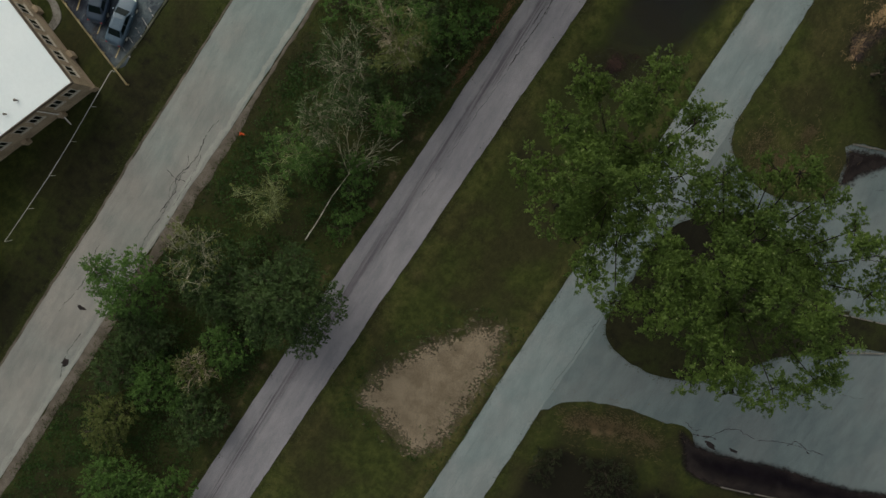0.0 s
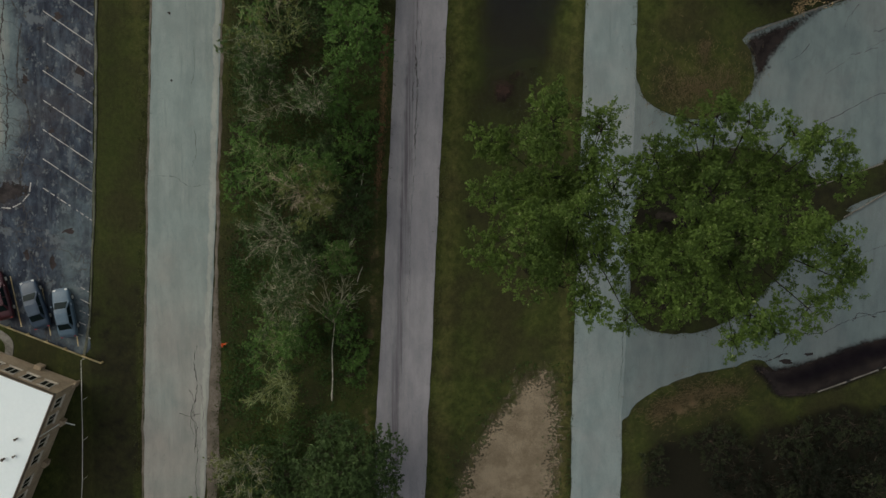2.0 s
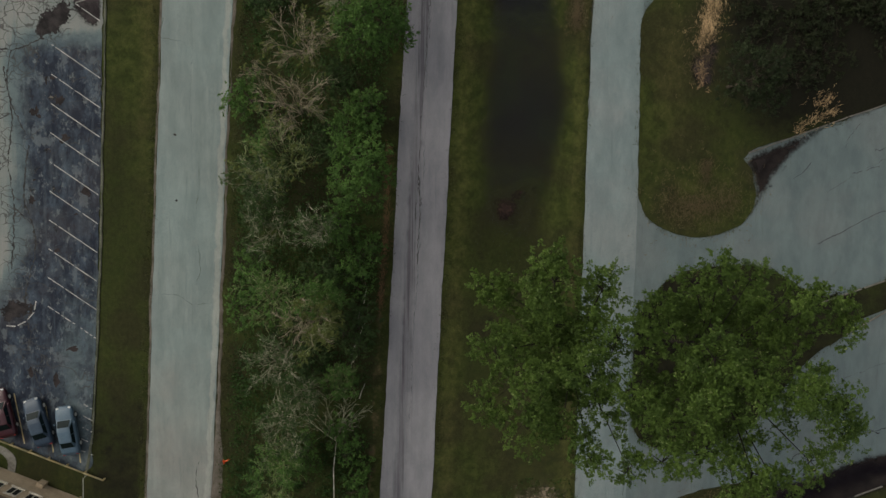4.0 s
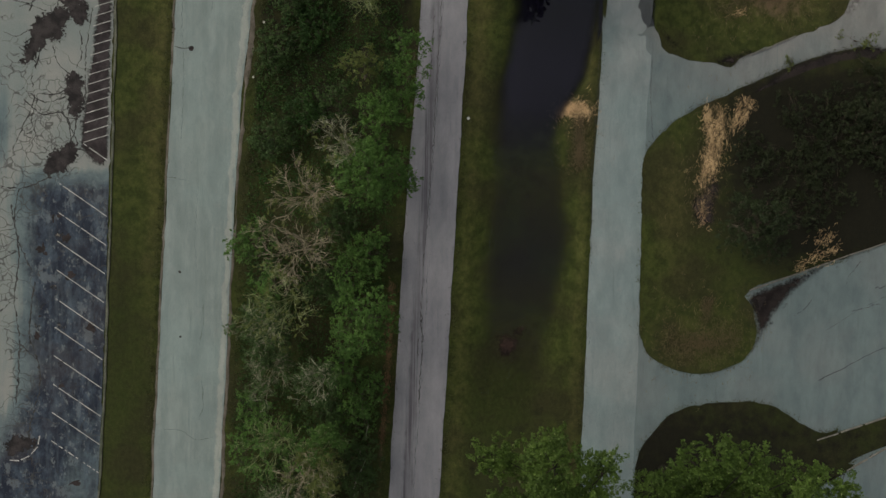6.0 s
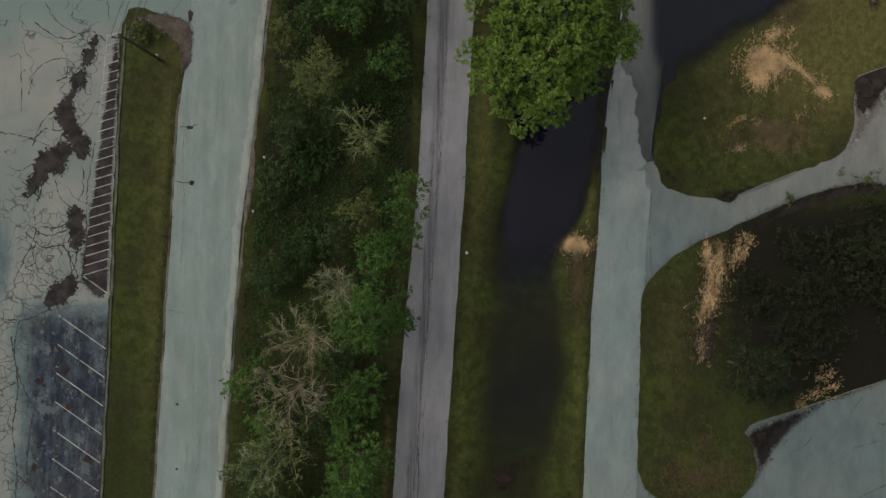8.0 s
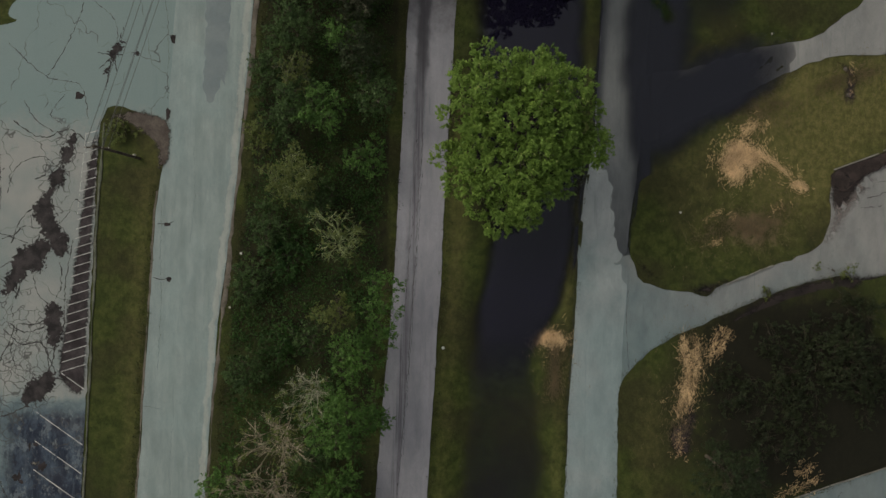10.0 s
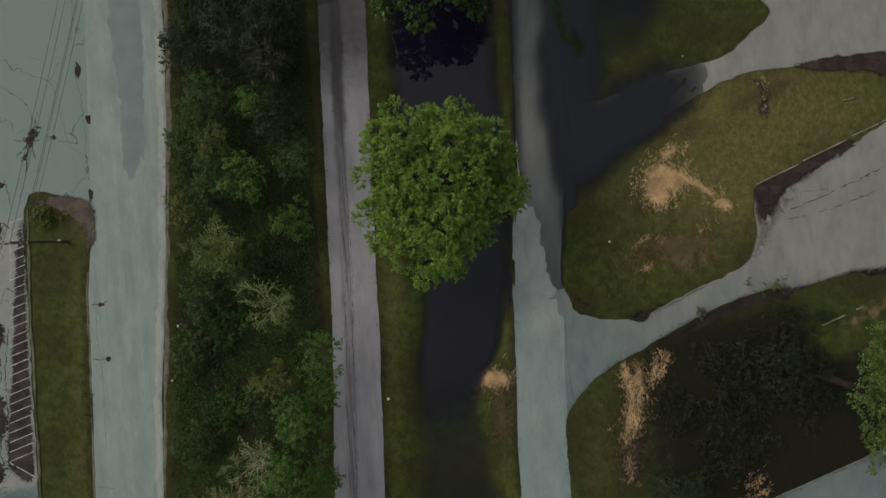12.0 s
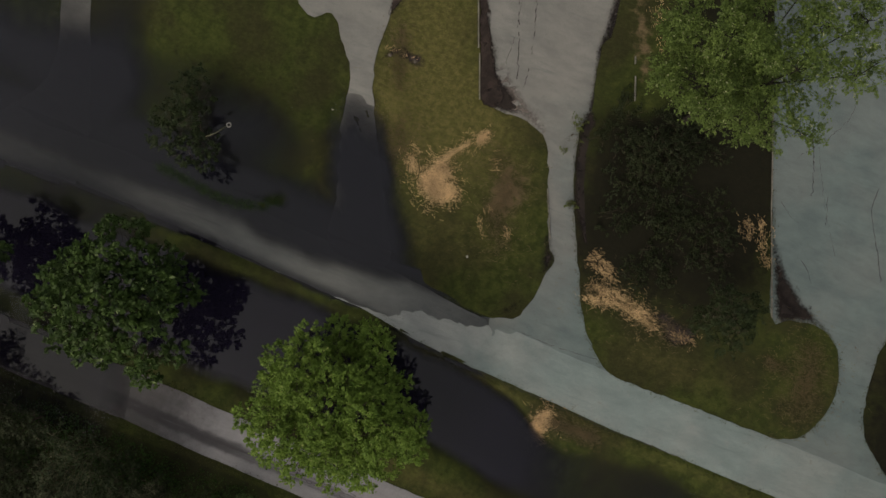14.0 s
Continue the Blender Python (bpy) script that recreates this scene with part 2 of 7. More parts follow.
L_MID = leafy("hedge leaf", (0.024, 0.058, 0.012), (0.095, 0.178, 0.036), (0.14, 0.19, 0.06))
L_FRESH = leafy("fresh green leaf", (0.026, 0.066, 0.013), (0.104, 0.190, 0.040))
L_OLIVE = leafy("olive leaf", (0.044, 0.060, 0.014), (0.130, 0.150, 0.042))
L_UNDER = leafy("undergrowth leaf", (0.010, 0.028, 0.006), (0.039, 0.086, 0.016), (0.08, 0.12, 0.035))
# L_DIM, L_NIGHT and L_GLOOM hold the shade of dark places in their colour
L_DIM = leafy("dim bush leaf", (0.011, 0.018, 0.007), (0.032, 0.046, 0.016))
L_NIGHT = leafy("shade-blackened leaf", (0.007, 0.009, 0.005), (0.014, 0.018, 0.008))
L_GLOOM = leafy("shade-dulled leaf", (0.013, 0.018, 0.008), (0.030, 0.038, 0.0140))


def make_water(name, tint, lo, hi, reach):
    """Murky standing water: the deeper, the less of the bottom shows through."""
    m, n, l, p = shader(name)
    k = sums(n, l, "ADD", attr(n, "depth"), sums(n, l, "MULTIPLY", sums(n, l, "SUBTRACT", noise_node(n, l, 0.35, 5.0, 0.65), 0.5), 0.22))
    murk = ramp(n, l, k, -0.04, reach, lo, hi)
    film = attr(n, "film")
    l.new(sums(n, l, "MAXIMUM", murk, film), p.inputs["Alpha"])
    silt = noise_node(n, l, 0.12, 3.0)
    body = blend(n, l, ramp(n, l, silt, 0.35, 0.7), tint, tuple(c * 1.5 for c in tint))
    l.new(blend(n, l, attr(n, "silt"), body, (0.0074, 0.0074, 0.0122)), p.inputs["Base Color"])
    p.inputs["Roughness"].default_value, p.inputs["IOR"].default_value = 0.02, 1.45
    bumped(n, l, p, noise_node(n, l, 2.5, 2.0), 0.02, 0.02)
    return m


M_PUDDLE = make_water("muddy puddle water", (0.0045, 0.0028, 0.0046), 0.0, 0.97, 0.3)
M_PUDDLE.node_tree.nodes["Principled BSDF"].inputs["IOR"].default_value = 1.25
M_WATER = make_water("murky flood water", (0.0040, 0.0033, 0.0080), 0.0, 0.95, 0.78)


def make_lot():
    m, n, l, p = shader("cracked lot asphalt")
    tc = n.new("ShaderNodeTexCoord").outputs["Object"]
    big, mid, fine = noise_node(n, l, 0.09, 4.0), noise_node(n, l, 0.6, 5.0, 0.7), noise_node(n, l, 20.0, 4.0, 0.8)
    col = blend(n, l, ramp(n, l, big, 0.35, 0.65), (0.150, 0.170, 0.164), (0.224, 0.217, 0.201))
    col = blend(n, l, ramp(n, l, sums(n, l, "ADD", attr(n, "cool"), sums(n, l, "MULTIPLY", sums(n, l, "SUBTRACT", mid, 0.5), 1.2)), 0.2, 0.9, 0.0, 0.9), col, (0.130, 0.172, 0.168))
    col = blend(n, l, ramp(n, l, mid, 0.55, 0.8, 0.0, 0.5), col, (0.125, 0.15, 0.155))
    wetness = sums(n, l, "ADD", attr(n, "seal"), sums(n, l, "MULTIPLY", sums(n, l, "SUBTRACT", mid, 0.5), 1.1))
    streak = noise_node(n, l, 0.8, 6.0, 0.72, None, (1.0, 0.5, 1.0))
    seal = blend(n, l, ramp(n, l, streak, 0.38, 0.72), (0.007, 0.010, 0.021), (0.046, 0.064, 0.088))
    scuff = noise_node(n, l, 1.5, 7.0, 0.75, None, (1.0, 0.55, 1.0))
    seal = blend(n, l, ramp(n, l, scuff, 0.555, 0.63, 0.0, 0.8), seal, (0.115, 0.125, 0.130))
    seal = blend(n, l, ramp(n, l, scuff, 0.36, 0.42, 0.7, 0.0), seal, (0.012, 0.010, 0.014))
    worn = noise_node(n, l, 0.55, 7.0, 0.7, None, (1.0, 0.7, 1.0))
    seal = blend(n, l, ramp(n, l, worn, 0.56, 0.61, 0.0, 0.65), seal, (0.100, 0.112, 0.122))
    seal = blend(n, l, ramp(n, l, worn, 0.40, 0.44, 0.6, 0.0), seal, (0.010, 0.012, 0.022))
    drag = noise_node(n, l, 1.1, 5.0, 0.65, None, (1.0, 0.10, 1.0))
    seal = blend(n, l, ramp(n, l, drag, 0.50, 0.72, 0.0, 0.55), seal, (0.070, 0.088, 0.104))
    seal = blend(n, l, ramp(n, l, big, 0.50, 0.62, 0.0, 0.25), seal, (0.062, 0.052, 0.050))
    col = blend(n, l, ramp(n, l, sums(n, l, "ADD", attr(n, "seal"), sums(n, l, "MULTIPLY", sums(n, l, "SUBTRACT", drag, 0.5), 0.6)), 0.02, 0.3, 0.0, 0.8), col, (0.084, 0.122, 0.132))
    col = blend(n, l, ramp(n, l, wetness, 0.1, 0.95), col, seal)
    warp = n.new("ShaderNodeMix")
    warp.data_type = "VECTOR"
    warp.inputs[0].default_value = 0.16
    l.new(tc, warp.inputs[4])
    nz = n.new("ShaderNodeTexNoise")
    nz.inputs["Scale"].default_value = 0.5
    l.new(tc, nz.inputs["Vector"])
    sc = n.new("ShaderNodeVectorMath")
    sc.operation = "SCALE"
    sc.inputs[3].default_value = 2.6
    l.new(nz.outputs[1], sc.inputs[0])
    ad = n.new("ShaderNodeVectorMath")
    l.new(tc, ad.inputs[0])
    l.new(sc.outputs[0], ad.inputs[1])
    for scale, width, gate, near in ((0.11, 0.018, 0.40, 0.4), (0.33, 0.018, 0.58, 0.45), (0.75, 0.026, 0.66, 1.1), (1.3, 0.020, 0.72, 0.55)):
        v = n.new("ShaderNodeTexVoronoi")
        v.feature = "DISTANCE_TO_EDGE"
        v.inputs["Scale"].default_value = scale
        l.new(ad.outputs[0], v.inputs["Vector"])
        k = ramp(n, l, v.outputs[0], width * scale * 0.6, width * scale * 2.2, 1.0, 0.0)
        k = sums(n, l, "MULTIPLY", k, ramp(n, l, sums(n, l, "ADD", noise_node(n, l, 0.16, 3.0), sums(n, l, "MULTIPLY", attr(n, "net"), 0.35 * near)), gate, gate + 0.08))
        col = blend(n, l, sums(n, l, "MULTIPLY", k, 0.75), col, (0.040, 0.038, 0.036))
    col = blend(n, l, 1.0, col, blend(n, l, ramp(n, l, fine, 0.3, 0.7), (0.82,) * 3, (1.18,) * 3), "MULTIPLY")
    l.new(col, p.inputs["Base Color"])
    p.inputs["Roughness"].default_value = 0.8
    p.inputs["Specular IOR Level"].default_value = 0.25
    bumped(n, l, p, fine, 0.25, 0.01)
    return m


M_LOT = make_lot()

# ---- building blocks ----
from mathutils.geometry import delaunay_2d_cdt



def smooth(a, b, v):
    k = np.clip((v - a) / (b - a), 0, 1)
    return k * k * (3 - 2 * k)


def wavy(x, y, scale, seed=0.0):
    """Cheap smooth noise in -1..1 for scalars or arrays."""
    x, y = np.asarray(x, float) * scale + seed, np.asarray(y, float) * scale - 1.7 * seed
    return (np.sin(x * 1.3 + 1.1 * np.sin(y * 0.9 + 0.4)) + np.sin(y * 1.7 + 1.3 * np.sin(x * 0.7 - 1.2)) + 0.6 * np.sin(2.9 * x - 2.3 * y + np.sin(3.1 * y))) / 2.6


def rough(v, scale, seed):
    """Uneven one-way noise in about -1..1, for worn edges."""
    table = np.random.default_rng(seed).normal(size=997) * 0.6
    return np.interp(np.mod(np.asarray(v, float) * scale, 996.0), np.arange(997), table)


def near_line(x, y, pts):
    """Distance to a polyline."""
    best = np.full(np.broadcast(x, y).shape, 1e9)
    for (ax, ay), (bx, by) in zip(pts, pts[1:]):
        k = np.clip(((x - ax) * (bx - ax) + (y - ay) * (by - ay)) / ((bx - ax) ** 2 + (by - ay) ** 2), 0, 1)
        best = np.minimum(best, np.hypot(x - ax - k * (bx - ax), y - ay - k * (by - ay)))
    return best


def curve(pts, step=0.6, closed=False):
    """A smooth line through a few points, resampled."""
    p = [np.array(q, float) for q in pts]
    p = [p[-1], *p, p[0], p[1]] if closed else [2 * p[0] - p[1], *p, 2 * p[-1] - p[-2]]
    out = []
    for a, b, c, d in zip(p, p[1:], p[2:], p[3:]):
        n = max(1, int(np.linalg.norm(c - b) / step))
        for t in np.arange(n) / n:
            out.append(0.5 * (2 * b + (c - a) * t + (2 * a - 5 * b + 4 * c - d) * t * t + (3 * b - a - 3 * c + d) * t ** 3))
    if not closed:
        out.append(p[-2])
    return np.array(out)


# plan of the ways: edges as x over y
DRIVE_L = ((-90, 14.9), (-29, 16.9), (-4, 17.1), (16, 17.5), (35, 17.9), (52, 18.7), (56, 19.1), (62, 20.0), (74, 20.5), (83, 21.0), (93, 21.2), (103, 20.4), (130, 18.0))
DRIVE_R = ((-90, 20.2), (-29, 22.2), (-15, 22.2), (16, 22.8), (37, 23.0), (52, 23.6), (60, 24.6), (74, 25.3), (83, 25.8), (93, 26.0), (103, 25.4), (130, 23.0))
ROAD_L = ((-120, -8.0), (-41, -3.9), (-14, -2.9), (10, -1.65), (31, -0.7), (50, 0.55), (77, 1.4), (94, 1.8), (160, 3.5))
ROAD_R = ((-120, -2.6), (-38, 1.45), (-16, 2.25), (6, 3.2), (21, 3.9), (45, 4.95), (61, 5.5), (77, 6.05), (94, 6.6), (160, 8.6))
WEST_L = ((-120, -31.5), (-40, -27.2), (-18, -26.1), (5, -25.2), (31, -24.0), (43, -23.5), (54, -22.9), (60, -22.0), (63, -21.9), (120, -19.5))
WEST_R = ((-120, -25.4), (-51, -21.7), (-32, -20.7), (-14, -19.75), (0, -18.9), (16, -18.15), (36, -17.15), (45, -16.5), (54, -15.4), (60, -14.9), (70, -14.1), (84, -13.5), (120, -12.0))


def edge(table, y):
    t = np.array(table)
    return np.interp(y, t[:, 0], t[:, 1])


LEVEL = -0.30
DITCH_L = ((-60, 5.0), (14, 6.2), (21, 6.5), (32, 7.3), (40, 7.9), (47.5, 9.4), (52, 10.0), (60, 8.0), (130, 9.0))
DITCH_R = ((-60, 11.5), (14, 13.2), (20, 14.5), (25, 15.7), (28.6, 16.0), (33, 15.6), (36.5, 15.2), (40, 14.9), (43, 15.6), (47.7, 17.4), (52, 18.0), (60, 18.4), (130, 18.6))
DITCH_DEEP = ((-40, 0.08), (6, 0.22), (13, 0.39), (18, 0.47), (22, 0.57), (27, 0.68), (32, 0.60), (36, 0.60), (40, 0.84), (45, 1.2), (130, 1.2))
STRIP = ((24.5, 62.5), (30.0, 66.0), (37.0, 69.0), (46.0, 72.6))
EASTSIDE = ((25.2, 63.5), (25.6, 66.0), (26.0, 78.0), (26.6, 90.0), (26.4, 98.0), (25.0, 112.0))


def fall(x, y):
    """How far the land lies below the road's level, in metres."""
    x, y = np.asarray(x, float), np.asarray(y, float)
    lo, hi = edge(DITCH_L, y), edge(DITCH_R, y)
    u = np.abs(x - (lo + hi) / 2 + 0.3 * wavy(x, y, 0.5)) / ((hi - lo) / 2)
    ditch = edge(DITCH_DEEP, y) * smooth(1.42, 0.58, u + 0.08 * wavy(x, y, 0.28, 3.0)) - 0.14 * np.exp(-(((x - 16.4) / 2.0) ** 2) - ((y - 41.5) / 2.4) ** 2)
    strip = 1.05 * smooth(6.4, 0.8, near_line(x, y, STRIP) + 0.5 * wavy(x, y, 0.4, 6.0)) * (0.18 + 0.82 * smooth(42.2, 34.0, x + 0.9 * wavy(x, y, 1.3, 2.0) + 0.6 * wavy(x, y, 3.3, 5.0))) + 0.05 * wavy(x, y, 2.0, 4.0) + 0.03 * wavy(x, y, 5.0, 2.0)
    side = 1.10 * smooth(7.2, 1.0, near_line(x, y, EASTSIDE) + 0.5 * wavy(x, y, 0.35, 1.0))
    # the last lawn term sinks the far side drive under water, to dim it
    lawn = 0.37 * smooth(8.5, 1.5, np.hypot(x - 32.0, (y - 77.0) * 0.8)) * smooth(41, 36, x) + 0.58 * smooth(13.0, 4.0, np.hypot(x - 29.5, (y - 87.0) * 0.75)) + 0.75 * smooth(88, 97, y) * smooth(22, 25, x) * smooth(37, 28.5, x) + 0.63 * smooth(90, 96, y) * smooth(28, 33, x) * smooth(50, 40, x)
    tongue = np.interp(y, (72, 75, 80, 88, 91), (0.6, 0.95, 0.92, 0.7, 0.3)) * np.exp(-(near_line(x, y, ((27.0, 73.9), (25.6, 76.0), (25.2, 79.5), (25.9, 86.5))) / 0.75) ** 2)
    wet = np.maximum(np.maximum(strip, side), lawn) - tongue + 0.05 * wavy(x, y, 0.45)
    off = (x - 20.3) * 0.968 + (y - 61.2) * 0.254
    onway = smooth(-0.8, 0.6, x - edge(DRIVE_L, y)) * smooth(44, 48, y)
    way = 0.385 + 0.034 * np.clip(off, -6, 5.0) + 0.016 * wavy(x, y, 1.1, 5.0) + 0.016 * wavy(x, y, 2.6, 1.0)
    way = way + 0.16 * smooth(76, 97, y)
    inside = onway * smooth(0.7, 0.15, x - edge(DRIVE_R, y))
    east = np.where(x > edge(DRIVE_L, y) - 0.8, wet, 0.0) * smooth(46, 52, y)
    beyond = 0.66 * smooth(74, 88, y + 1.5 * wavy(x, y, 0.2)) * smooth(-3.5, -1.0, x) * (x < edge(DRIVE_L, y))
    return np.maximum(np.maximum(ditch * (x < edge(DRIVE_L, y)), beyond), east * (1 - inside) + way * inside * smooth(46, 50, y))


def land(x, y):
    return -fall(x, y)


def link(name, verts, faces, material, parent=None, label="", marks=None, soft=True):
    """One mesh object from arrays; marks are per-vertex floats."""
    me = bpy.data.meshes.new(name)
    me.from_pydata([tuple(map(float, v)) for v in verts], [], [tuple(map(int, f)) for f in faces])
    for key, values in (marks or {}).items():
        me.attributes.new(key, "FLOAT", "POINT").data.foreach_set("value", np.asarray(values, np.float32))
    if soft:
        me.polygons.foreach_set("use_smooth", np.ones(len(me.polygons), bool))
    me.materials.append(material)
    ob = new(name, me)
    if parent:
        ob.parent = parent
    return tagged(ob, label)


def quads(name, verts, material, parent=None, label="", tone=None):
    """Many loose four-sided leaves or blades, from an array (n, 4, 3); tone is each one's shade of colour, by sprays."""
    verts = np.asarray(verts, np.float32)
    n = len(verts)
    if tone is None:
        tone = np.repeat(np.random.default_rng(n).uniform(0, 1, n // 6 + 1), 6)[:n]
    me = bpy.data.meshes.new(name)
    me.vertices.add(4 * n)
    me.vertices.foreach_set("co", verts.ravel())
    me.loops.add(4 * n)
    me.loops.foreach_set("vertex_index", np.arange(4 * n, dtype=np.int32))
    me.polygons.add(n)
    me.polygons.foreach_set("loop_start", np.arange(0, 4 * n, 4, dtype=np.int32))
    me.update(calc_edges=True)
    me.attributes.new("tone", "FLOAT", "POINT").data.foreach_set("value", np.repeat(np.asarray(tone, np.float32), 4))
    me.materials.append(material)
    ob = new(name, me)
    if parent:
        ob.parent = parent
    return tagged(ob, label)


def part(name, bm, material, parent, label="", soft=False):
    me = bpy.data.meshes.new(name)
    bm.to_mesh(me)
    bm.free()
    if soft:
        me.polygons.foreach_set("use_smooth", np.ones(len(me.polygons), bool))
    me.materials.append(material)
    ob = new(name, me)
    ob.parent = parent
    return tagged(ob, label)


def thing(name, x, y, z=0.0, turn=0.0, label="", category="", group="", kind=""):
    ob = new(name)
    ob.matrix_basis = pose(x, y, z, 0, 0, turn)
    return tagged(ob, label, category, group, kind)


def box(bm, x0, x1, y0, y1, z0, z1, bevel=0.0):
    made = bmesh.ops.create_cube(bm, size=1.0, matrix=Matrix.Translation(((x0 + x1) / 2, (y0 + y1) / 2, (z0 + z1) / 2)) @ Matrix.Diagonal((x1 - x0, y1 - y0, z1 - z0, 1)))
    if bevel:
        es = {e for v in made["verts"] for e in v.link_edges}
        bmesh.ops.bevel(bm, geom=list(es), offset=bevel, segments=2, affect="EDGES")
    return bm


def warmth(x, y):
    """Where the pale concrete turns from bluish to a warmer grey."""
    x, y = np.asarray(x, float), np.asarray(y, float)
    return smooth(38, 66, y + 0.25 * x - 5) * (x > -10) + 0.6 * smooth(16, -14, y) * (x < -10)


def ribbon(name, left, right, y0, y1, material, label, category, lift=0.05, step=0.5, cols=14, ragged=0.08):
    """A way between two edges, laid on the land, with worn edges and a side to it."""
    ys = np.arange(y0, y1, step)
    verts, marks = [], []
    for y in ys:
        a = edge(left, y) + ragged * (1.4 * rough(y + 200, 0.23, 2) + rough(y + 200, 0.9, 3) + 0.5 * rough(y + 200, 2.1, 4))
        b = edge(right, y) + ragged * (1.4 * rough(y + 200, 0.21, 5) + rough(y + 200, 0.85, 6) + 0.5 * rough(y + 200, 2.0, 7))
        xs = np.concatenate([[a - 0.02, a], np.linspace(a, b, cols), [b, b + 0.02]])
        zs = land(xs, np.full(len(xs), y)) + lift + 0.03 * (1 - (2 * (xs - a) / (b - a) - 1) ** 2)
        zs[0] -= 0.3
        zs[-1] -= 0.3
        verts += [(x, y, z) for x, z in zip(xs, zs)]
        marks += list(np.clip(2 * (xs - a) / (b - a) - 1, -1, 1))
    w = cols + 4
    faces = [(r * w + c, r * w + c + 1, (r + 1) * w + c + 1, (r + 1) * w + c) for r in range(len(ys) - 1) for c in range(w - 1) if c not in (1, w - 3)]
    return tagged(link(name, verts, faces, material, marks={"across": marks, "warm": [warmth(*v[:2]) for v in verts], "wet": [smooth(60, 80, v[1]) for v in verts]}), label, category, kind="structure")


def sheet(name, outline, material, lift=0.05, cell=0.9, ragged=0.1, skirt=0.3, step=0.6, marks=None, parent=None, dome=0.0, closed_curve=True, slope=0.04):
    """A patch of ground cover inside a smooth outline, laid on the land, with a side to it."""
    rim = curve(outline, step, True) if closed_curve else np.array(outline, float)
    if ragged:
        rim = rim + ragged * np.stack([wavy(rim[:, 0], rim[:, 1], 2.1, 3.0) + 0.6 * wavy(rim[:, 0], rim[:, 1], 6.0, 1.0), wavy(rim[:, 0], rim[:, 1], 2.3, 9.0) + 0.6 * wavy(rim[:, 0], rim[:, 1], 5.7, 5.0)], 1)
    lo, hi = rim.min(0), rim.max(0)
    gx, gy = np.meshgrid(np.arange(lo[0], hi[0], cell), np.arange(lo[1], hi[1], cell))
    pts = np.stack([gx.ravel(), gy.ravel()], 1)
    inside = np.zeros(len(pts), bool)
    for (ax, ay), (bx, by) in zip(rim, np.roll(rim, -1, 0)):
        cross = (ay > pts[:, 1]) != (by > pts[:, 1])
        inside ^= cross & (pts[:, 0] < (bx - ax) * (pts[:, 1] - ay) / (by - ay + 1e-12) + ax)
    pts = pts[inside]
    far = near_line(pts[:, 0], pts[:, 1], [*map(tuple, rim), tuple(rim[0])]) if len(pts) else np.zeros(0)
    keep = far > 0.35 * cell
    pts, far = pts[keep], far[keep]
    allv = np.concatenate([rim, pts])
    v, _, f, *_ = delaunay_2d_cdt([Vector(p) for p in allv], [], [list(range(len(rim)))], 1, 1e-5)
    v = np.array([tuple(p) for p in v])
    n = len(rim)
    rise = np.concatenate([np.zeros(n), np.minimum(far * 0.25, 1)]) * dome if len(v) == len(allv) else np.zeros(len(v))
    z = land(v[:, 0], v[:, 1]) + lift + rise
    verts = [(*p, h) for p, h in zip(v, z)]
    faces = [tuple(t) for t in f]
    if skirt and len(v) == len(allv):
        out = rim - np.roll(rim, 1, 0) + np.roll(rim, -1, 0) - rim
        nrm = np.stack([out[:, 1], -out[:, 0]], 1) / (np.linalg.norm(out, axis=1)[:, None] + 1e-9)
        area = np.sum(rim[:, 0] * np.roll(rim[:, 1], -1) - rim[:, 1] * np.roll(rim[:, 0], -1))
        low = rim + nrm * slope * np.sign(area)
        base = len(verts)
        verts += [(*p, h) for p, h in zip(rim, z[:n])] + [(*p, h - skirt) for p, h in zip(low, z[:n])]
        faces += [(base + i, base + (i + 1) % n, base + n + (i + 1) % n, base + n + i) for i in range(n)]
    xy = np.array([q[:2] for q in verts])
    return link(name, verts, faces, material, parent, marks={k: fn(xy[:, 0], xy[:, 1]) for k, fn in (marks or {}).items()})


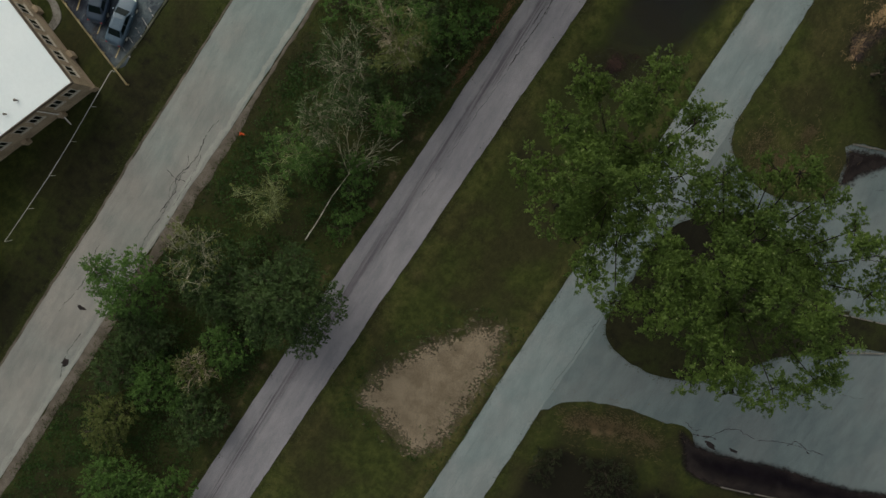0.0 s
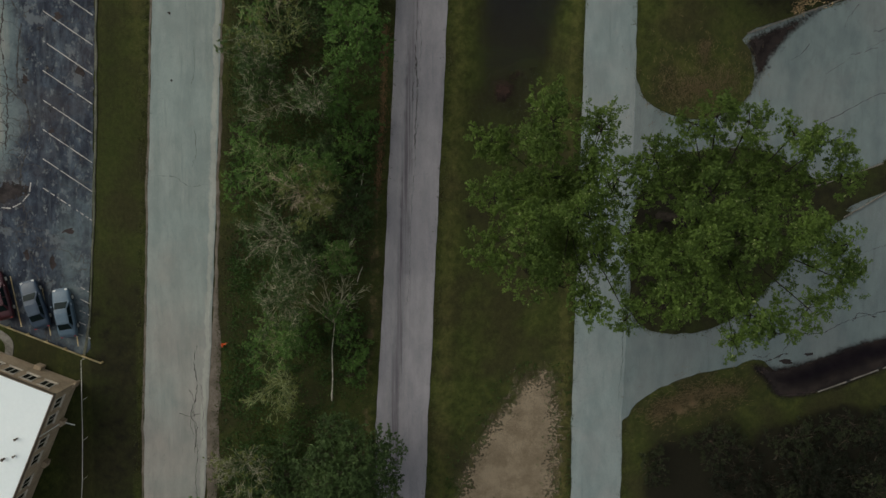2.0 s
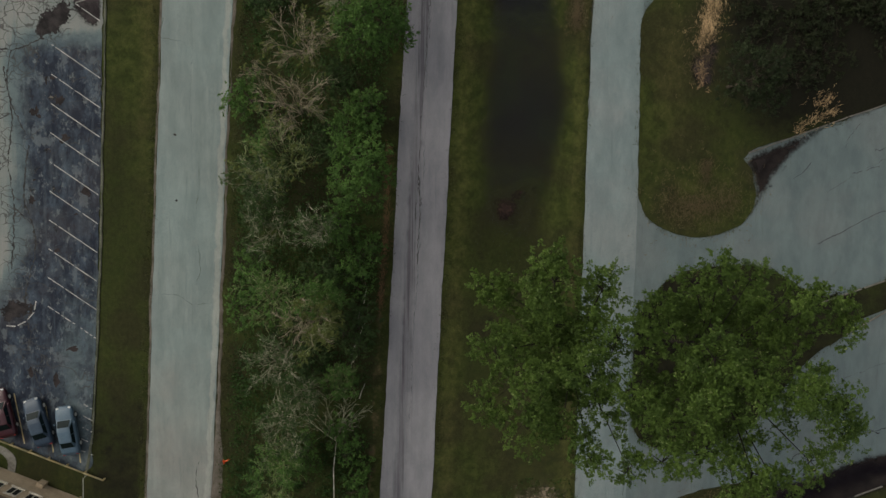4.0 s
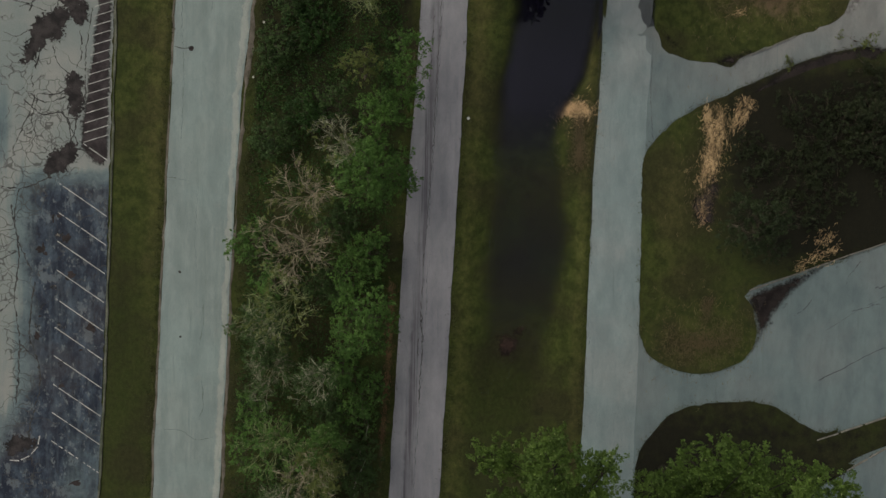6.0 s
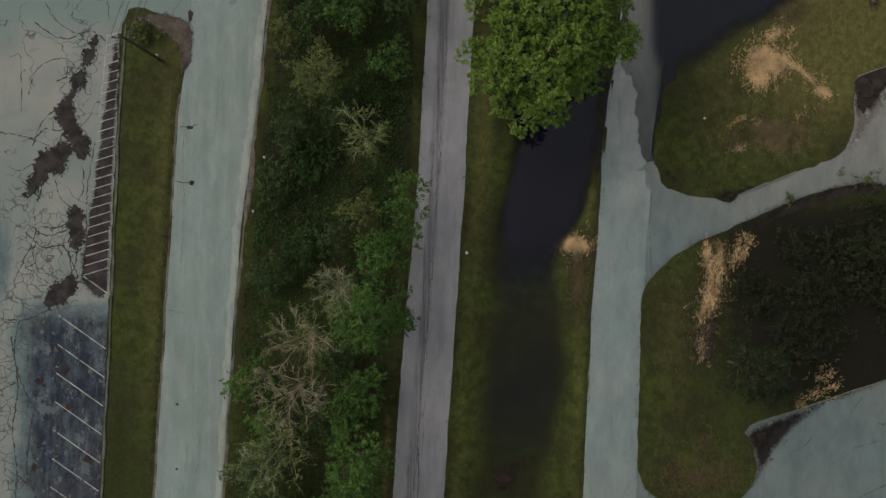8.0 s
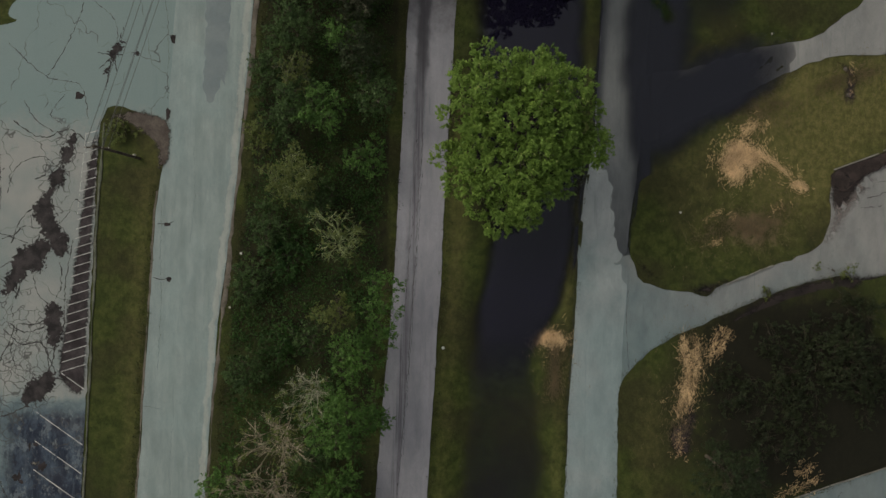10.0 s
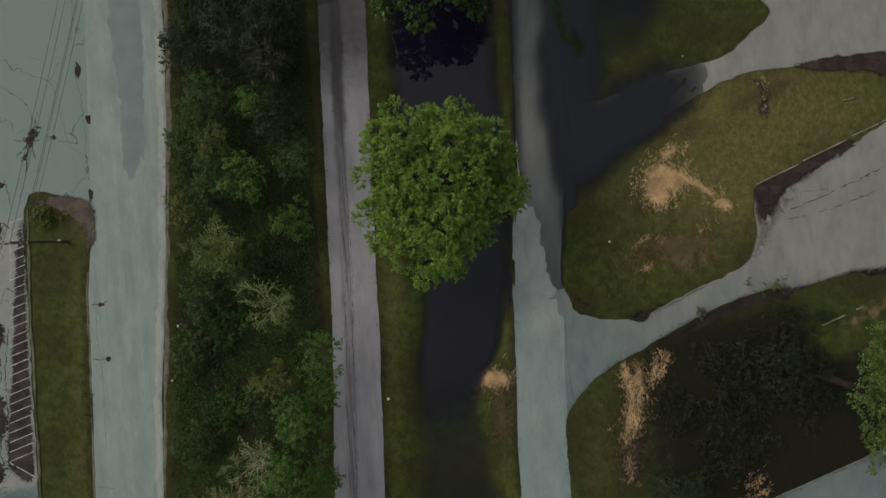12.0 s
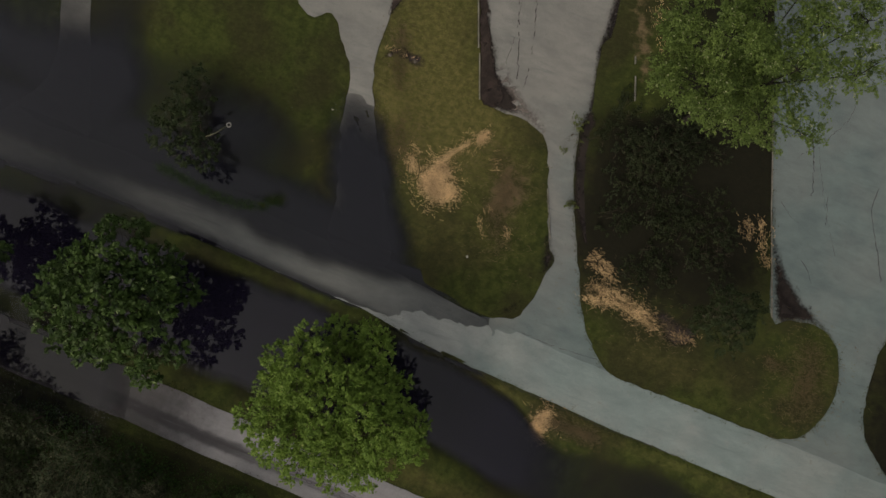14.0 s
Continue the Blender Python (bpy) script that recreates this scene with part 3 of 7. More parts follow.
class Tubes:
    """Gathers round tapered pieces into one mesh."""

    def __init__(self, sides=5):
        self.v, self.f, self.sides = [], [], sides

    def add(self, p, q, r0, r1):
        p, q = np.asarray(p, float), np.asarray(q, float)
        d = q - p
        d = d / (np.linalg.norm(d) + 1e-9)
        a = np.cross(d, (0.31, 0.95, 0.11) if abs(d[1]) < 0.9 else (1.0, 0, 0))
        a /= np.linalg.norm(a)
        b = np.cross(d, a)
        s, k = self.sides, len(self.v)
        ang = np.arange(s) * 2 * np.pi / s
        ring = np.cos(ang)[:, None] * a + np.sin(ang)[:, None] * b
        self.v += list(p + r0 * ring) + list(q + r1 * ring)
        self.f += [(k + i, k + (i + 1) % s, k + s + (i + 1) % s, k + s + i) for i in range(s)]
        self.f.append(tuple(k + s + i for i in range(s)))

    def path(self, pts, r0, r1):
        pts = np.array(pts, float)
        s, k = self.sides, len(self.v)
        way = np.gradient(pts, axis=0)
        ang = np.arange(s) * 2 * np.pi / s
        for i, (p, d) in enumerate(zip(pts, way)):
            d = d / (np.linalg.norm(d) + 1e-9)
            a = np.cross(d, (0.31, 0.95, 0.11) if abs(way[0][1]) < 0.9 * np.linalg.norm(way[0]) else (1.0, 0.1, 0))
            a /= np.linalg.norm(a) + 1e-9
            self.v += list(p + (r0 + (r1 - r0) * i / (len(pts) - 1)) * (np.cos(ang)[:, None] * a + np.sin(ang)[:, None] * np.cross(d, a)))
        for i in range(len(pts) - 1):
            self.f += [(k + i * s + j, k + i * s + (j + 1) % s, k + (i + 1) * s + (j + 1) % s, k + (i + 1) * s + j) for j in range(s)]
        self.f.append(tuple(k + (len(pts) - 1) * s + j for j in range(s)))

    def done(self, name, material, parent=None, label=""):
        return link(name, self.v, self.f, material, parent, label)


def leaves_at(centres, spread, count, size, seed, flat=0.7, up=0.6):
    """Leaf quads scattered round each centre: (n, 4, 3)."""
    g = np.random.default_rng(seed)
    c = np.repeat(np.asarray(centres, float), count, 0)
    c = c + g.normal(size=c.shape) * np.array([spread, spread, spread * flat])
    nrm = g.normal(size=c.shape) + np.array([0, 0, up * 2])
    nrm /= np.linalg.norm(nrm, axis=1)[:, None]
    t = np.cross(nrm, g.normal(size=c.shape))
    t /= np.linalg.norm(t, axis=1)[:, None] + 1e-9
    w = np.cross(nrm, t)
    s = (size * g.uniform(0.6, 1.35, len(c)))[:, None]
    return np.stack([c - t * s * 0.5, c + w * s * 0.33 + nrm * s * 0.08, c + t * s * 0.5, c - w * s * 0.33 + nrm * s * 0.08], 1)


def sprays(points, ways, count, length, size, seed, up=0.8):
    """Leafy twig ends: leaves set along a short shoot that points outwards and up. Gives the leaves (n, 4, 3) and each one's tone."""
    g = np.random.default_rng(seed)
    m = len(points)
    shoot = np.asarray(ways, float) * np.array([1, 1, 0.5]) + g.normal(size=(m, 3)) * 0.42 + np.array([0, 0, 0.12])
    shoot /= np.linalg.norm(shoot, axis=1)[:, None]
    long = length * g.uniform(0.55, 1.3, m)
    a, o, ln = np.repeat(shoot, count, 0), np.repeat(np.asarray(ways, float), count, 0), np.repeat(long, count)
    k = g.uniform(0, 1, m * count) ** 0.8
    c = np.repeat(np.asarray(points, float), count, 0) + a * (ln * (k - 0.35))[:, None] + g.normal(size=(m * count, 3)) * (ln * 0.20 * (1.15 - 0.75 * k))[:, None]
    nrm = g.normal(size=c.shape) * 0.55 + o * 0.5 + np.array([0, 0, up])
    nrm /= np.linalg.norm(nrm, axis=1)[:, None]
    t = a + g.normal(size=c.shape) * 0.55
    t -= nrm * np.sum(t * nrm, 1)[:, None]
    t /= np.linalg.norm(t, axis=1)[:, None] + 1e-9
    w = np.cross(nrm, t)
    s = (size * g.uniform(0.6, 1.35, len(c)))[:, None]
    leaf = np.stack([c - t * s * 0.5, c + w * s * 0.27 + nrm * s * 0.06, c + t * s * 0.55, c - w * s * 0.27 + nrm * s * 0.06], 1)
    return leaf, np.repeat(np.clip(g.normal(0.5, 0.26, m), 0, 1), count)


def burst(lobes, k, seed, out=0.74, shrink=0.48):
    """Breaks each lobe of a crown into smaller ones, so that gaps open between them."""
    g = np.random.default_rng(seed)
    made = []
    for x, y, z, r, sq in lobes:
        for _ in range(k):
            d = g.normal(size=3)
            d /= np.linalg.norm(d)
            made.append((x + d[0] * r * out * 1.25, y + d[1] * r * out * 1.25, z + d[2] * r * out * sq, r * shrink * g.uniform(0.7, 1.2), sq))
    return made


def crown_points(lobes, per_m2, seed, low=-0.25, ragged=0.16):
    """Shoots over the outer shells of some lobes (x, y, z, r, squash): where they sit and which way they point."""
    g = np.random.default_rng(seed)
    out, ways = [], []
    for x, y, z, r, sq in lobes:
        n = int(per_m2 * 4 * np.pi * r * r * 0.62)
        d = g.normal(size=(n, 3))
        d /= np.linalg.norm(d, axis=1)[:, None]
        d = d[d[:, 2] > low]
        rad = r * (1 - np.abs(g.normal(size=len(d))) * ragged + 0.06 * g.normal(size=len(d)))
        out.append(np.array([x, y, z]) + d * rad[:, None] * np.array([1, 1, sq]))
        ways.append(d)
    return np.concatenate(out), np.concatenate(ways)


def tree(name, x, y, lobes, trunk_r, fork, leaf, label, category="tree", group="", density=2.4, count=26, spread=0.8, size=0.34, seed=1, bark=None, up=0.8, ragged=0.16, low=-0.25, mains=None):
    """A tapered trunk, limbs that run to each lobe and fork, and a crown of leaf clumps. Lobes are given round the foot."""
    z0 = float(land(x, y)) - 0.05
    t = thing(name, x, y, z0, 0, label, category, group)
    g = np.random.default_rng(seed)
    wood = Tubes(6)
    top = np.array([0.15, -0.1, fork])
    trunk = [np.zeros(3), np.array([0.05, 0.03, fork * 0.35]), np.array([0.12, -0.05, fork * 0.7]), top]
    for i in range(3):
        wood.add(trunk[i], trunk[i + 1], trunk_r * (1.25, 0.92, 0.85)[i], trunk_r * (0.92, 0.85, 0.75)[i])
    for lx, ly, lz, r, sq in lobes if mains else ():
        c = np.array([lx, ly, lz - 0.4 * r])
        near = min((np.array(q[:3]) for q in mains), key=lambda q: np.linalg.norm(q - c))
        if np.linalg.norm(near - c) > 2.6:
            continue
        wood.path([near, (near + c) / 2 + g.normal(size=3) * 0.35, c], 0.035, 0.012)
    for lx, ly, lz, r, sq in mains or lobes:
        c = np.array([lx, ly, lz])
        m1 = top + (c - top) * 0.4 + g.normal(size=3) * 0.25 + np.array([0, 0, 0.08 * lz])
        lr = trunk_r * min(0.4, 0.08 + 0.05 * r)
        wood.path([top - np.array([0, 0, fork * 0.15]), m1, c], lr, lr * 0.45)
        for _ in range(0 if mains else int(4 + 2.2 * r)):
            d = g.normal(size=3)
            d[2] = abs(d[2]) * 0.6 + 0.05
            d /= np.linalg.norm(d)
            s = m1 + (c - m1) * g.uniform(0.2, 1.0)
            e = c + d * r * g.uniform(0.65, 0.95) * np.array([1, 1, sq])
            wood.path([s, (s + e) / 2 + g.normal(size=3) * 0.15, e], lr * 0.32, 0.02)
    wood.done("trunk", bark or M_BARK, t)
    pts, ways = crown_points(lobes, density, seed + 5, low, ragged)
    leaves, tone = sprays(pts, ways, count, spread, size, seed + 9, up)
    quads("crown", leaves, leaf, t, "", tone)
    return t


def bare_shrub(name, x, y, height, spread, seed, label, twig=None, leaf=None, leaf_count=0, stems=5, category="shrub", group=""):
    """A thin many-stemmed tree: stems that part low down, feathered with straight side branches and twigs, with a few leaves if any."""
    z0 = float(land(x, y)) - 0.03
    t = thing(name, x, y, z0, 0, label, category, group)
    g = np.random.default_rng(seed)
    wood, fine = Tubes(5), Tubes(3)
    tips, ways = [], []

    def aside(d, amount):
        e = d + amount * g.normal(size=3) * np.array([1, 1, 0.6])
        e[2] = max(e[2], 0.02)
        return e / np.linalg.norm(e)

    def feather(p, d, length, r, left):
        q = p + d * length * 0.5
        e = p + aside(d, 0.12) * length
        if left:
            fine.path([p, q, e], r, r * 0.5)
        else:
            fine.add(p, e, r, r * 0.6)
        tips.append(e)
        ways.append(d)
        if left:
            for k in np.linspace(0.25, 0.92, 4 if left > 1 else 3) + g.uniform(-0.05, 0.05):
                feather(p + (e - p) * k, aside(d, 0.46), length * g.uniform(0.45, 0.72) * (1.2 - 0.45 * k), r * 0.74, left - 1)

    for j in range(stems):
        a = 2 * np.pi * (j + g.uniform(0.1, 0.9)) / stems
        out = spread * g.uniform(0.30, 1.0)
        top = np.array([math.cos(a) * out, math.sin(a) * out, height * g.uniform(0.80, 1.0)])
        foot = np.array([math.cos(a), math.sin(a), 0]) * 0.12
        bend = top * np.array([0.32, 0.32, 0.50]) + g.normal(size=3) * 0.22
        line = curve([foot, bend, top], height / 9)
        wood.path(line, 0.020 + 0.0012 * height, 0.010)
        n = len(line)
        for i in range(max(1, int(n * 0.38)), n):
            d = line[i] - line[i - 1]
            d = d / np.linalg.norm(d)
            for _ in range(2 - i % 2):
                feather(line[i], aside(d * 0.6 + np.array([math.cos(a), math.sin(a), 0]) * 0.35, 0.62), spread * g.uniform(0.32, 0.68) * (1.25 - 0.55 * i / n), 0.0142, 2)
        feather(top, d, spread * 0.35, 0.012, 2)
    wood.done("stem", twig or M_TWIG, t)
    fine.done("bare_crown", twig or M_TWIG, t)
    if leaf and leaf_count:
        pick = g.permutation(len(tips))[: max(6, int(len(tips) * 0.05 * leaf_count))]
        leaves, tone = sprays(np.array(tips)[pick], np.array(ways)[pick], 7, 0.40, 0.20, seed + 3, 0.8)
        quads("foliage", leaves, leaf, t, "", tone)
    return t


def leafy_shrub(name, x, y, height, rx, ry, leaf, seed, label, density=1.7, count=13, size=0.30, category="shrub", group="", n_lobes=9):
    """A bush or young tree of several uneven leafy lobes on stems."""
    g = np.random.default_rng(seed)
    lobes = []
    for j in range(n_lobes):
        a, k = j * 2.39996 + g.uniform(-0.5, 0.5), math.sqrt((j + 0.5) / n_lobes) * 0.86
        r = g.uniform(0.20, 0.36) * min(rx, ry) + 0.22
        lobes.append((math.cos(a) * k * rx * g.uniform(0.85, 1.12), math.sin(a) * k * ry * g.uniform(0.85, 1.12), max(0.3, height * (1 - 0.45 * k * k) * g.uniform(0.72, 1.0) - r * 0.6), r, g.uniform(0.75, 1.0)))
    return tree(name, x, y, lobes, 0.06 + 0.012 * height, height * 0.25, leaf, label, category, group, density, count, 0.62, size, seed, None, 0.75, 0.22, -0.35)


# ---- ground, ways and water ----
def spread_axis(lo, hi, step):
    out = list(np.arange(lo, hi + 0.01, step))
    g = step
    while out[-1] < 1600:
        g *= 1.5
        out.append(out[-1] + g)
    g = step
    while out[0] > -1600:
        g *= 1.5
        out.insert(0, out[0] - g)
    return np.array(out)


def dry_mark(x, y):
    verge = np.exp(-((x - edge(ROAD_R, y) - 1.3) / 1.5) ** 2) * 0.42 * smooth(72, 60, y) + np.exp(-((x - edge(DRIVE_L, y) + 0.9) / 1.0) ** 2) * 0.45 * smooth(62, 54, y)
    west = 0.22 * np.exp(-((x - edge(WEST_L, y) + 1.2) / 0.9) ** 2) + 0.30 * smooth(4, 40, y) * (x < -20)
    south = 0.35 * np.exp(-(((x - 12) / 5) ** 2) - ((y + 18) / 12) ** 2)
    far = 0.22 * smooth(60, 68, y) * smooth(74, 71, y) * (x > 28) + 0.75 * np.exp(-(((x - 41.5) / 4.5) ** 2) - ((y - 60) / 7) ** 2) + 0.5 * np.exp(-(((x - 48) / 12) ** 2) - ((y - 65) / 6) ** 2)
    far = far + 0.12 * smooth(42, 52, y) * smooth(73, 70, y) * (x > 5) + 0.34 * np.exp(-(((x - 33.5) / 7) ** 4) - ((y - 55.5) / 8) ** 4)
    return verge + west + south + far + 0.55 * np.exp(-((x + 30.6) / 0.45) ** 2) * (y < -7) - 0.25 * smooth(10, -30, y) * (x < -20)


def bare_mark(x, y):
    k = 0.62 * np.exp(-(((x - 28.6) / 5.0) ** 2) - ((y + 14.0 - 0.12 * (x - 28)) / 2.0) ** 2)
    k = k + 0.72 * np.exp(-(((x - 36.0) / 4.6) ** 2) - ((y - 53.0) / 3.2) ** 2)
    k = k + 0.55 * np.exp(-((x - edge(ROAD_L, y) + 1.0) / 0.8) ** 2) * smooth(36, 24, y)
    k = k + 0.45 * np.exp(-((x - edge(WEST_R, y) - 0.6) / 0.7) ** 2) * smooth(35, -5, y)
    return k + 0.38 * np.exp(-(((x - 10.5) / 7.5) ** 2) - ((y + 18) / 9.5) ** 2)


# shade under thicket, bushes and cottonwoods put into the grass colour; also darker grass
def shade_dark_mark(x, y):
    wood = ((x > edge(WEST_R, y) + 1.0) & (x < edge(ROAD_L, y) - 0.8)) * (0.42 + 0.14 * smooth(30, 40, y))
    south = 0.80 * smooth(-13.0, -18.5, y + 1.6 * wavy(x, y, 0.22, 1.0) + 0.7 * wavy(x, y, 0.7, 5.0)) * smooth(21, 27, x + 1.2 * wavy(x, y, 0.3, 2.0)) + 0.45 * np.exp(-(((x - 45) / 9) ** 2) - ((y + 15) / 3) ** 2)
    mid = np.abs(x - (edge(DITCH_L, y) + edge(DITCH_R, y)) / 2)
    # cottonwood shade painted along the south of the ditch
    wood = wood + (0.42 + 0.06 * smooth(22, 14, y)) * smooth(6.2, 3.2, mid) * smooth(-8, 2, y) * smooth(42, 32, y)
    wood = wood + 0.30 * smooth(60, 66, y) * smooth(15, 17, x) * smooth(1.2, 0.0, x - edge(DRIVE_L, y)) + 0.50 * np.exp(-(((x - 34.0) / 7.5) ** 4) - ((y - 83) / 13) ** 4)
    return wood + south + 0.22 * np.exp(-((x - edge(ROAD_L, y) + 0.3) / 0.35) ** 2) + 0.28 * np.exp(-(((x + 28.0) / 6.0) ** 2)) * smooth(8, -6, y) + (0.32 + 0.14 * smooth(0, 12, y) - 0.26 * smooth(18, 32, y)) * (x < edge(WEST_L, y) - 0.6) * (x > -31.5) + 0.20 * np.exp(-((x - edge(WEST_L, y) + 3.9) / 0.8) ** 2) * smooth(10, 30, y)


ax, ay = spread_axis(-46.0, 66.0, 0.6), spread_axis(-46.0, 112.0, 0.6)
gx, gy = np.meshgrid(ax, ay)
gz = land(gx, gy) + 0.03 * wavy(gx, gy, 0.8) * (np.abs(gx) < 400)
w = len(ax)
idx = np.arange(w * len(ay)).reshape(len(ay), w)
ground_faces = np.stack([idx[:-1, :-1], idx[:-1, 1:], idx[1:, 1:], idx[1:, :-1]], -1).reshape(-1, 4)
fx, fy = gx.ravel(), gy.ravel()
tagged(link("ground", np.stack([fx, fy, gz.ravel()], 1), ground_faces, M_GRASS, marks={"dry": dry_mark(fx, fy), "bare": bare_mark(fx, fy), "shade_dark": shade_dark_mark(fx, fy)}),
       "mown grass land with dry, muddy and shade-darkened patches", "grass", kind="structure")

ribbon("road_middle", ROAD_L, ROAD_R, -120, 160, M_ROAD, "narrow grey asphalt road with a dark sealed seam", "road", ragged=0.045)
ribbon("road_west", WEST_L, WEST_R, -120, 121, M_WEST, "pale cracked concrete road with a gravel edge", "road", lift=0.06, ragged=0.05)
ribbon("driveway", DRIVE_L, DRIVE_R, -90, 130, M_DRIVE, "pale concrete drive, flooded at its far end", "driveway", lift=0.056, step=0.4, cols=16, ragged=0.05)

SHOULDER_R = tuple((y, x + 0.42 + 0.15 * math.sin(y * 0.31) + (0.7 if y < -5 else 0.0)) for y, x in WEST_R)
ribbon("shoulder", WEST_R, SHOULDER_R, -100, 121, M_GRAVEL, "loose gravel shoulder beside the concrete road", "gravel", lift=0.025, step=0.5, cols=4, ragged=0.12)
SHOULDER_W = tuple((y, x - 0.24) for y, x in WEST_L)
ribbon("shoulder", SHOULDER_W, WEST_L, -100, 56, M_GRAVEL, "thin gravel shoulder between road and grass", "gravel", lift=0.025, step=0.5, cols=3, ragged=0.07)

EAST = [(19.0, -17.0), (22.3, -15.2), (24.2, -13.0), (28.0, -11.0), (33.1, -9.8), (36.3, -9.0), (38.7, -10.6), (42.6, -12.3), (52.3, -8.9), (90, 4.5), (90, 76.0), (54, 62.4), (44.6, 58.6), (43.5, 56.6),
        (43.6, 54.1), (42.3, 51.2), (38.4, 49.5), (33.3, 47.5), (31.4, 46.1), (29.9, 46.5), (26.5, 46.9), (24.5, 48.0), (23.4, 51.4), (21.9, 56.5), (20.0, 56.5), (18.6, 40), (18.2, 10)]
tagged(sheet("pavement_east", EAST, M_EAST, lift=0.05, cell=1.2, ragged=0.14, marks={"across": lambda x, y: x * 0, "warm": warmth}), "broad pale concrete lot with hairline cracks", "pavement", kind="structure")
NORTH = [(25.0, 61.5), (30.0, 63.8), (38.0, 68.0), (41.6, 69.6), (45.3, 70.5), (51.4, 70.9), (90, 76), (90, 104), (60, 90), (46.4, 79.5), (46.6, 76.1), (44.1, 73.8), (41.3, 72.0), (36.0, 70.9), (30.0, 69.0), (24.5, 67.5)]
tagged(sheet("pavement_north", NORTH, M_EAST, lift=0.085, cell=0.8, ragged=0.12, marks={"across": lambda x, y: x * 0, "warm": warmth}), "pale concrete apron running down into flood water", "pavement", kind="structure")
tagged(sheet("pavement_far", [(25.0, 94.6), (29.2, 95.6), (33.4, 97.3), (38.9, 99.3), (60, 107), (60, 111), (37.8, 102.1), (31.5, 100.7), (28.9, 101.0), (25.0, 103.0)], M_EAST, lift=0.05, cell=0.9, ragged=0.06, marks={"across": lambda x, y: x * 0, "warm": warmth}),
       "drowned concrete side drive", "pavement", kind="structure")

LOT = [(-31.9, -7.9), (-31.2, -3.8), (-30.3, 10), (-29.5, 30.8), (-29.0, 50), (-28.3, 62.6), (-24.2, 62.9), (-22.3, 61.5), (-21.0, 64), (-20.5, 118), (-28, 118), (-35.3, 80), (-37.5, 73.0), (-42, 70.5), (-90, 62), (-90, 15.5), (-40.2, -4.6)]


def seal_mark(x, y):
    k = smooth(-39.6, -35.0, x + 0.5 * wavy(x, y, 0.5) + 3.0 * smooth(16, 2, y)) * smooth(36, 32, y) * 0.95
    k = k * (0.64 + 0.36 * smooth(2, 14, y + 1.5 * wavy(x, y, 0.4, 3.0))) + 0.6 * smooth(14, 4, y) * smooth(-46, -40, x) * smooth(-33, -37, x)
    k = k + 0.95 * np.exp(-(((x + 42.2) / 2.4) ** 2) - ((y - 38.5) / 4.5) ** 2)
    return k


tagged(sheet("parking_lot", LOT, M_LOT, lift=0.045, cell=0.8, ragged=0.12, marks={"seal": seal_mark, "cool": lambda x, y: smooth(56, 66, y), "net": lambda x, y: 0.8 * np.exp(-(near_line(x, y, ((-39.4, 34), (-39.2, 22), (-37.6, 12), (-36.2, 4), (-35.4, -2))) / 1.6) ** 2) + np.exp(-(near_line(x, y, ((-31, 60), (-33.6, 54), (-34.6, 49.4), (-37, 45), (-36.6, 39.4), (-35.6, 41.4), (-33.6, 42.6), (-36.2, 38.6), (-38, 36), (-36.8, 32.5), (-34.6, 35.4))) / 1.9) ** 2)}), "worn asphalt car park, cracked, with dark damp stains", "parking lot", kind="structure")
tagged(sheet("road_patch", [(-18.5, 65.5), (-17.6, 64.2), (-16.9, 66.5), (-16.4, 65.8), (-16.2, 71), (-15.7, 78), (-15.6, 96), (-18.4, 96), (-18.8, 80), (-18.4, 72)], grainy("bluish repair asphalt", (0.128, 0.150, 0.156), (0.150, 0.168, 0.172), 0.6, 20.0), lift=0.103, cell=1.0, ragged=0.22, skirt=0.008, step=0.35),
       "darker strip of repaired road surface", "road patch", kind="structure")


def lawn_marks():
    return {"dry": lambda x, y: 0.10 + 0.3 * np.exp(-(((x - 29) / 5) ** 2) - ((y - 18.5) / 3.5) ** 2) + 0.35 * np.exp(-(((x - 26) / 2.5) ** 2) - ((y - 32) / 9) ** 2) - 0.2 * smooth(33, 38, x),
            "bare": lambda x, y: 0.58 * np.exp(-((near_line(x, y, ((52, 44.4), (58, 46.6), (70, 51))) / 1.9) ** 2)) + 0.30 * np.exp(-(((x - 30) / 3.5) ** 2) - ((y - 19) / 2.2) ** 2) + 0.34 * np.exp(-(((x - 39.5) / 5) ** 2) - ((y - 27.2) / 1.5) ** 2) + 0.30 * np.exp(-(((x - 30) / 6) ** 2) - ((y + 1) / 4) ** 2),
            # island shade under trees and bushes, put into the lawn colour
            "shade_dark": lambda x, y: 0.34 + 0.22 * smooth(14, 8, y) + 0.62 * np.exp(-(((x - 44) / 13) ** 4) - ((y - 36.5) / 10) ** 4) - 1.1 * np.exp(-((near_line(x, y, ((51, 43.6), (58, 46.4), (70, 51))) / 2.4) ** 2)) + 0.30 * smooth(54, 60, x) * (y > 20) + 0.52 * np.exp(-((y - 8 - 0.40 * x + 7.5) ** 2) / 60) * smooth(-20, 2, y) * (y < 14) * 0.4}


ISLAND_A = [(22.9, 36.4), (24.3, 39.0), (27.2, 41.5), (31.1, 43.4), (38.4, 46.7), (44.6, 48.4), (46.8, 48.0), (53.0, 49.3), (59.0, 49.4), (90, 58), (90, 45), (49.0, 29.3), (40.7, 26.4), (33.9, 24.0), (34.3, 22.2),
            (34.8, 19.1), (33.0, 16.6), (29.0, 15.5), (24.9, 16.6), (23.2, 18.8), (22.9, 22.0), (22.9, 30.0)]
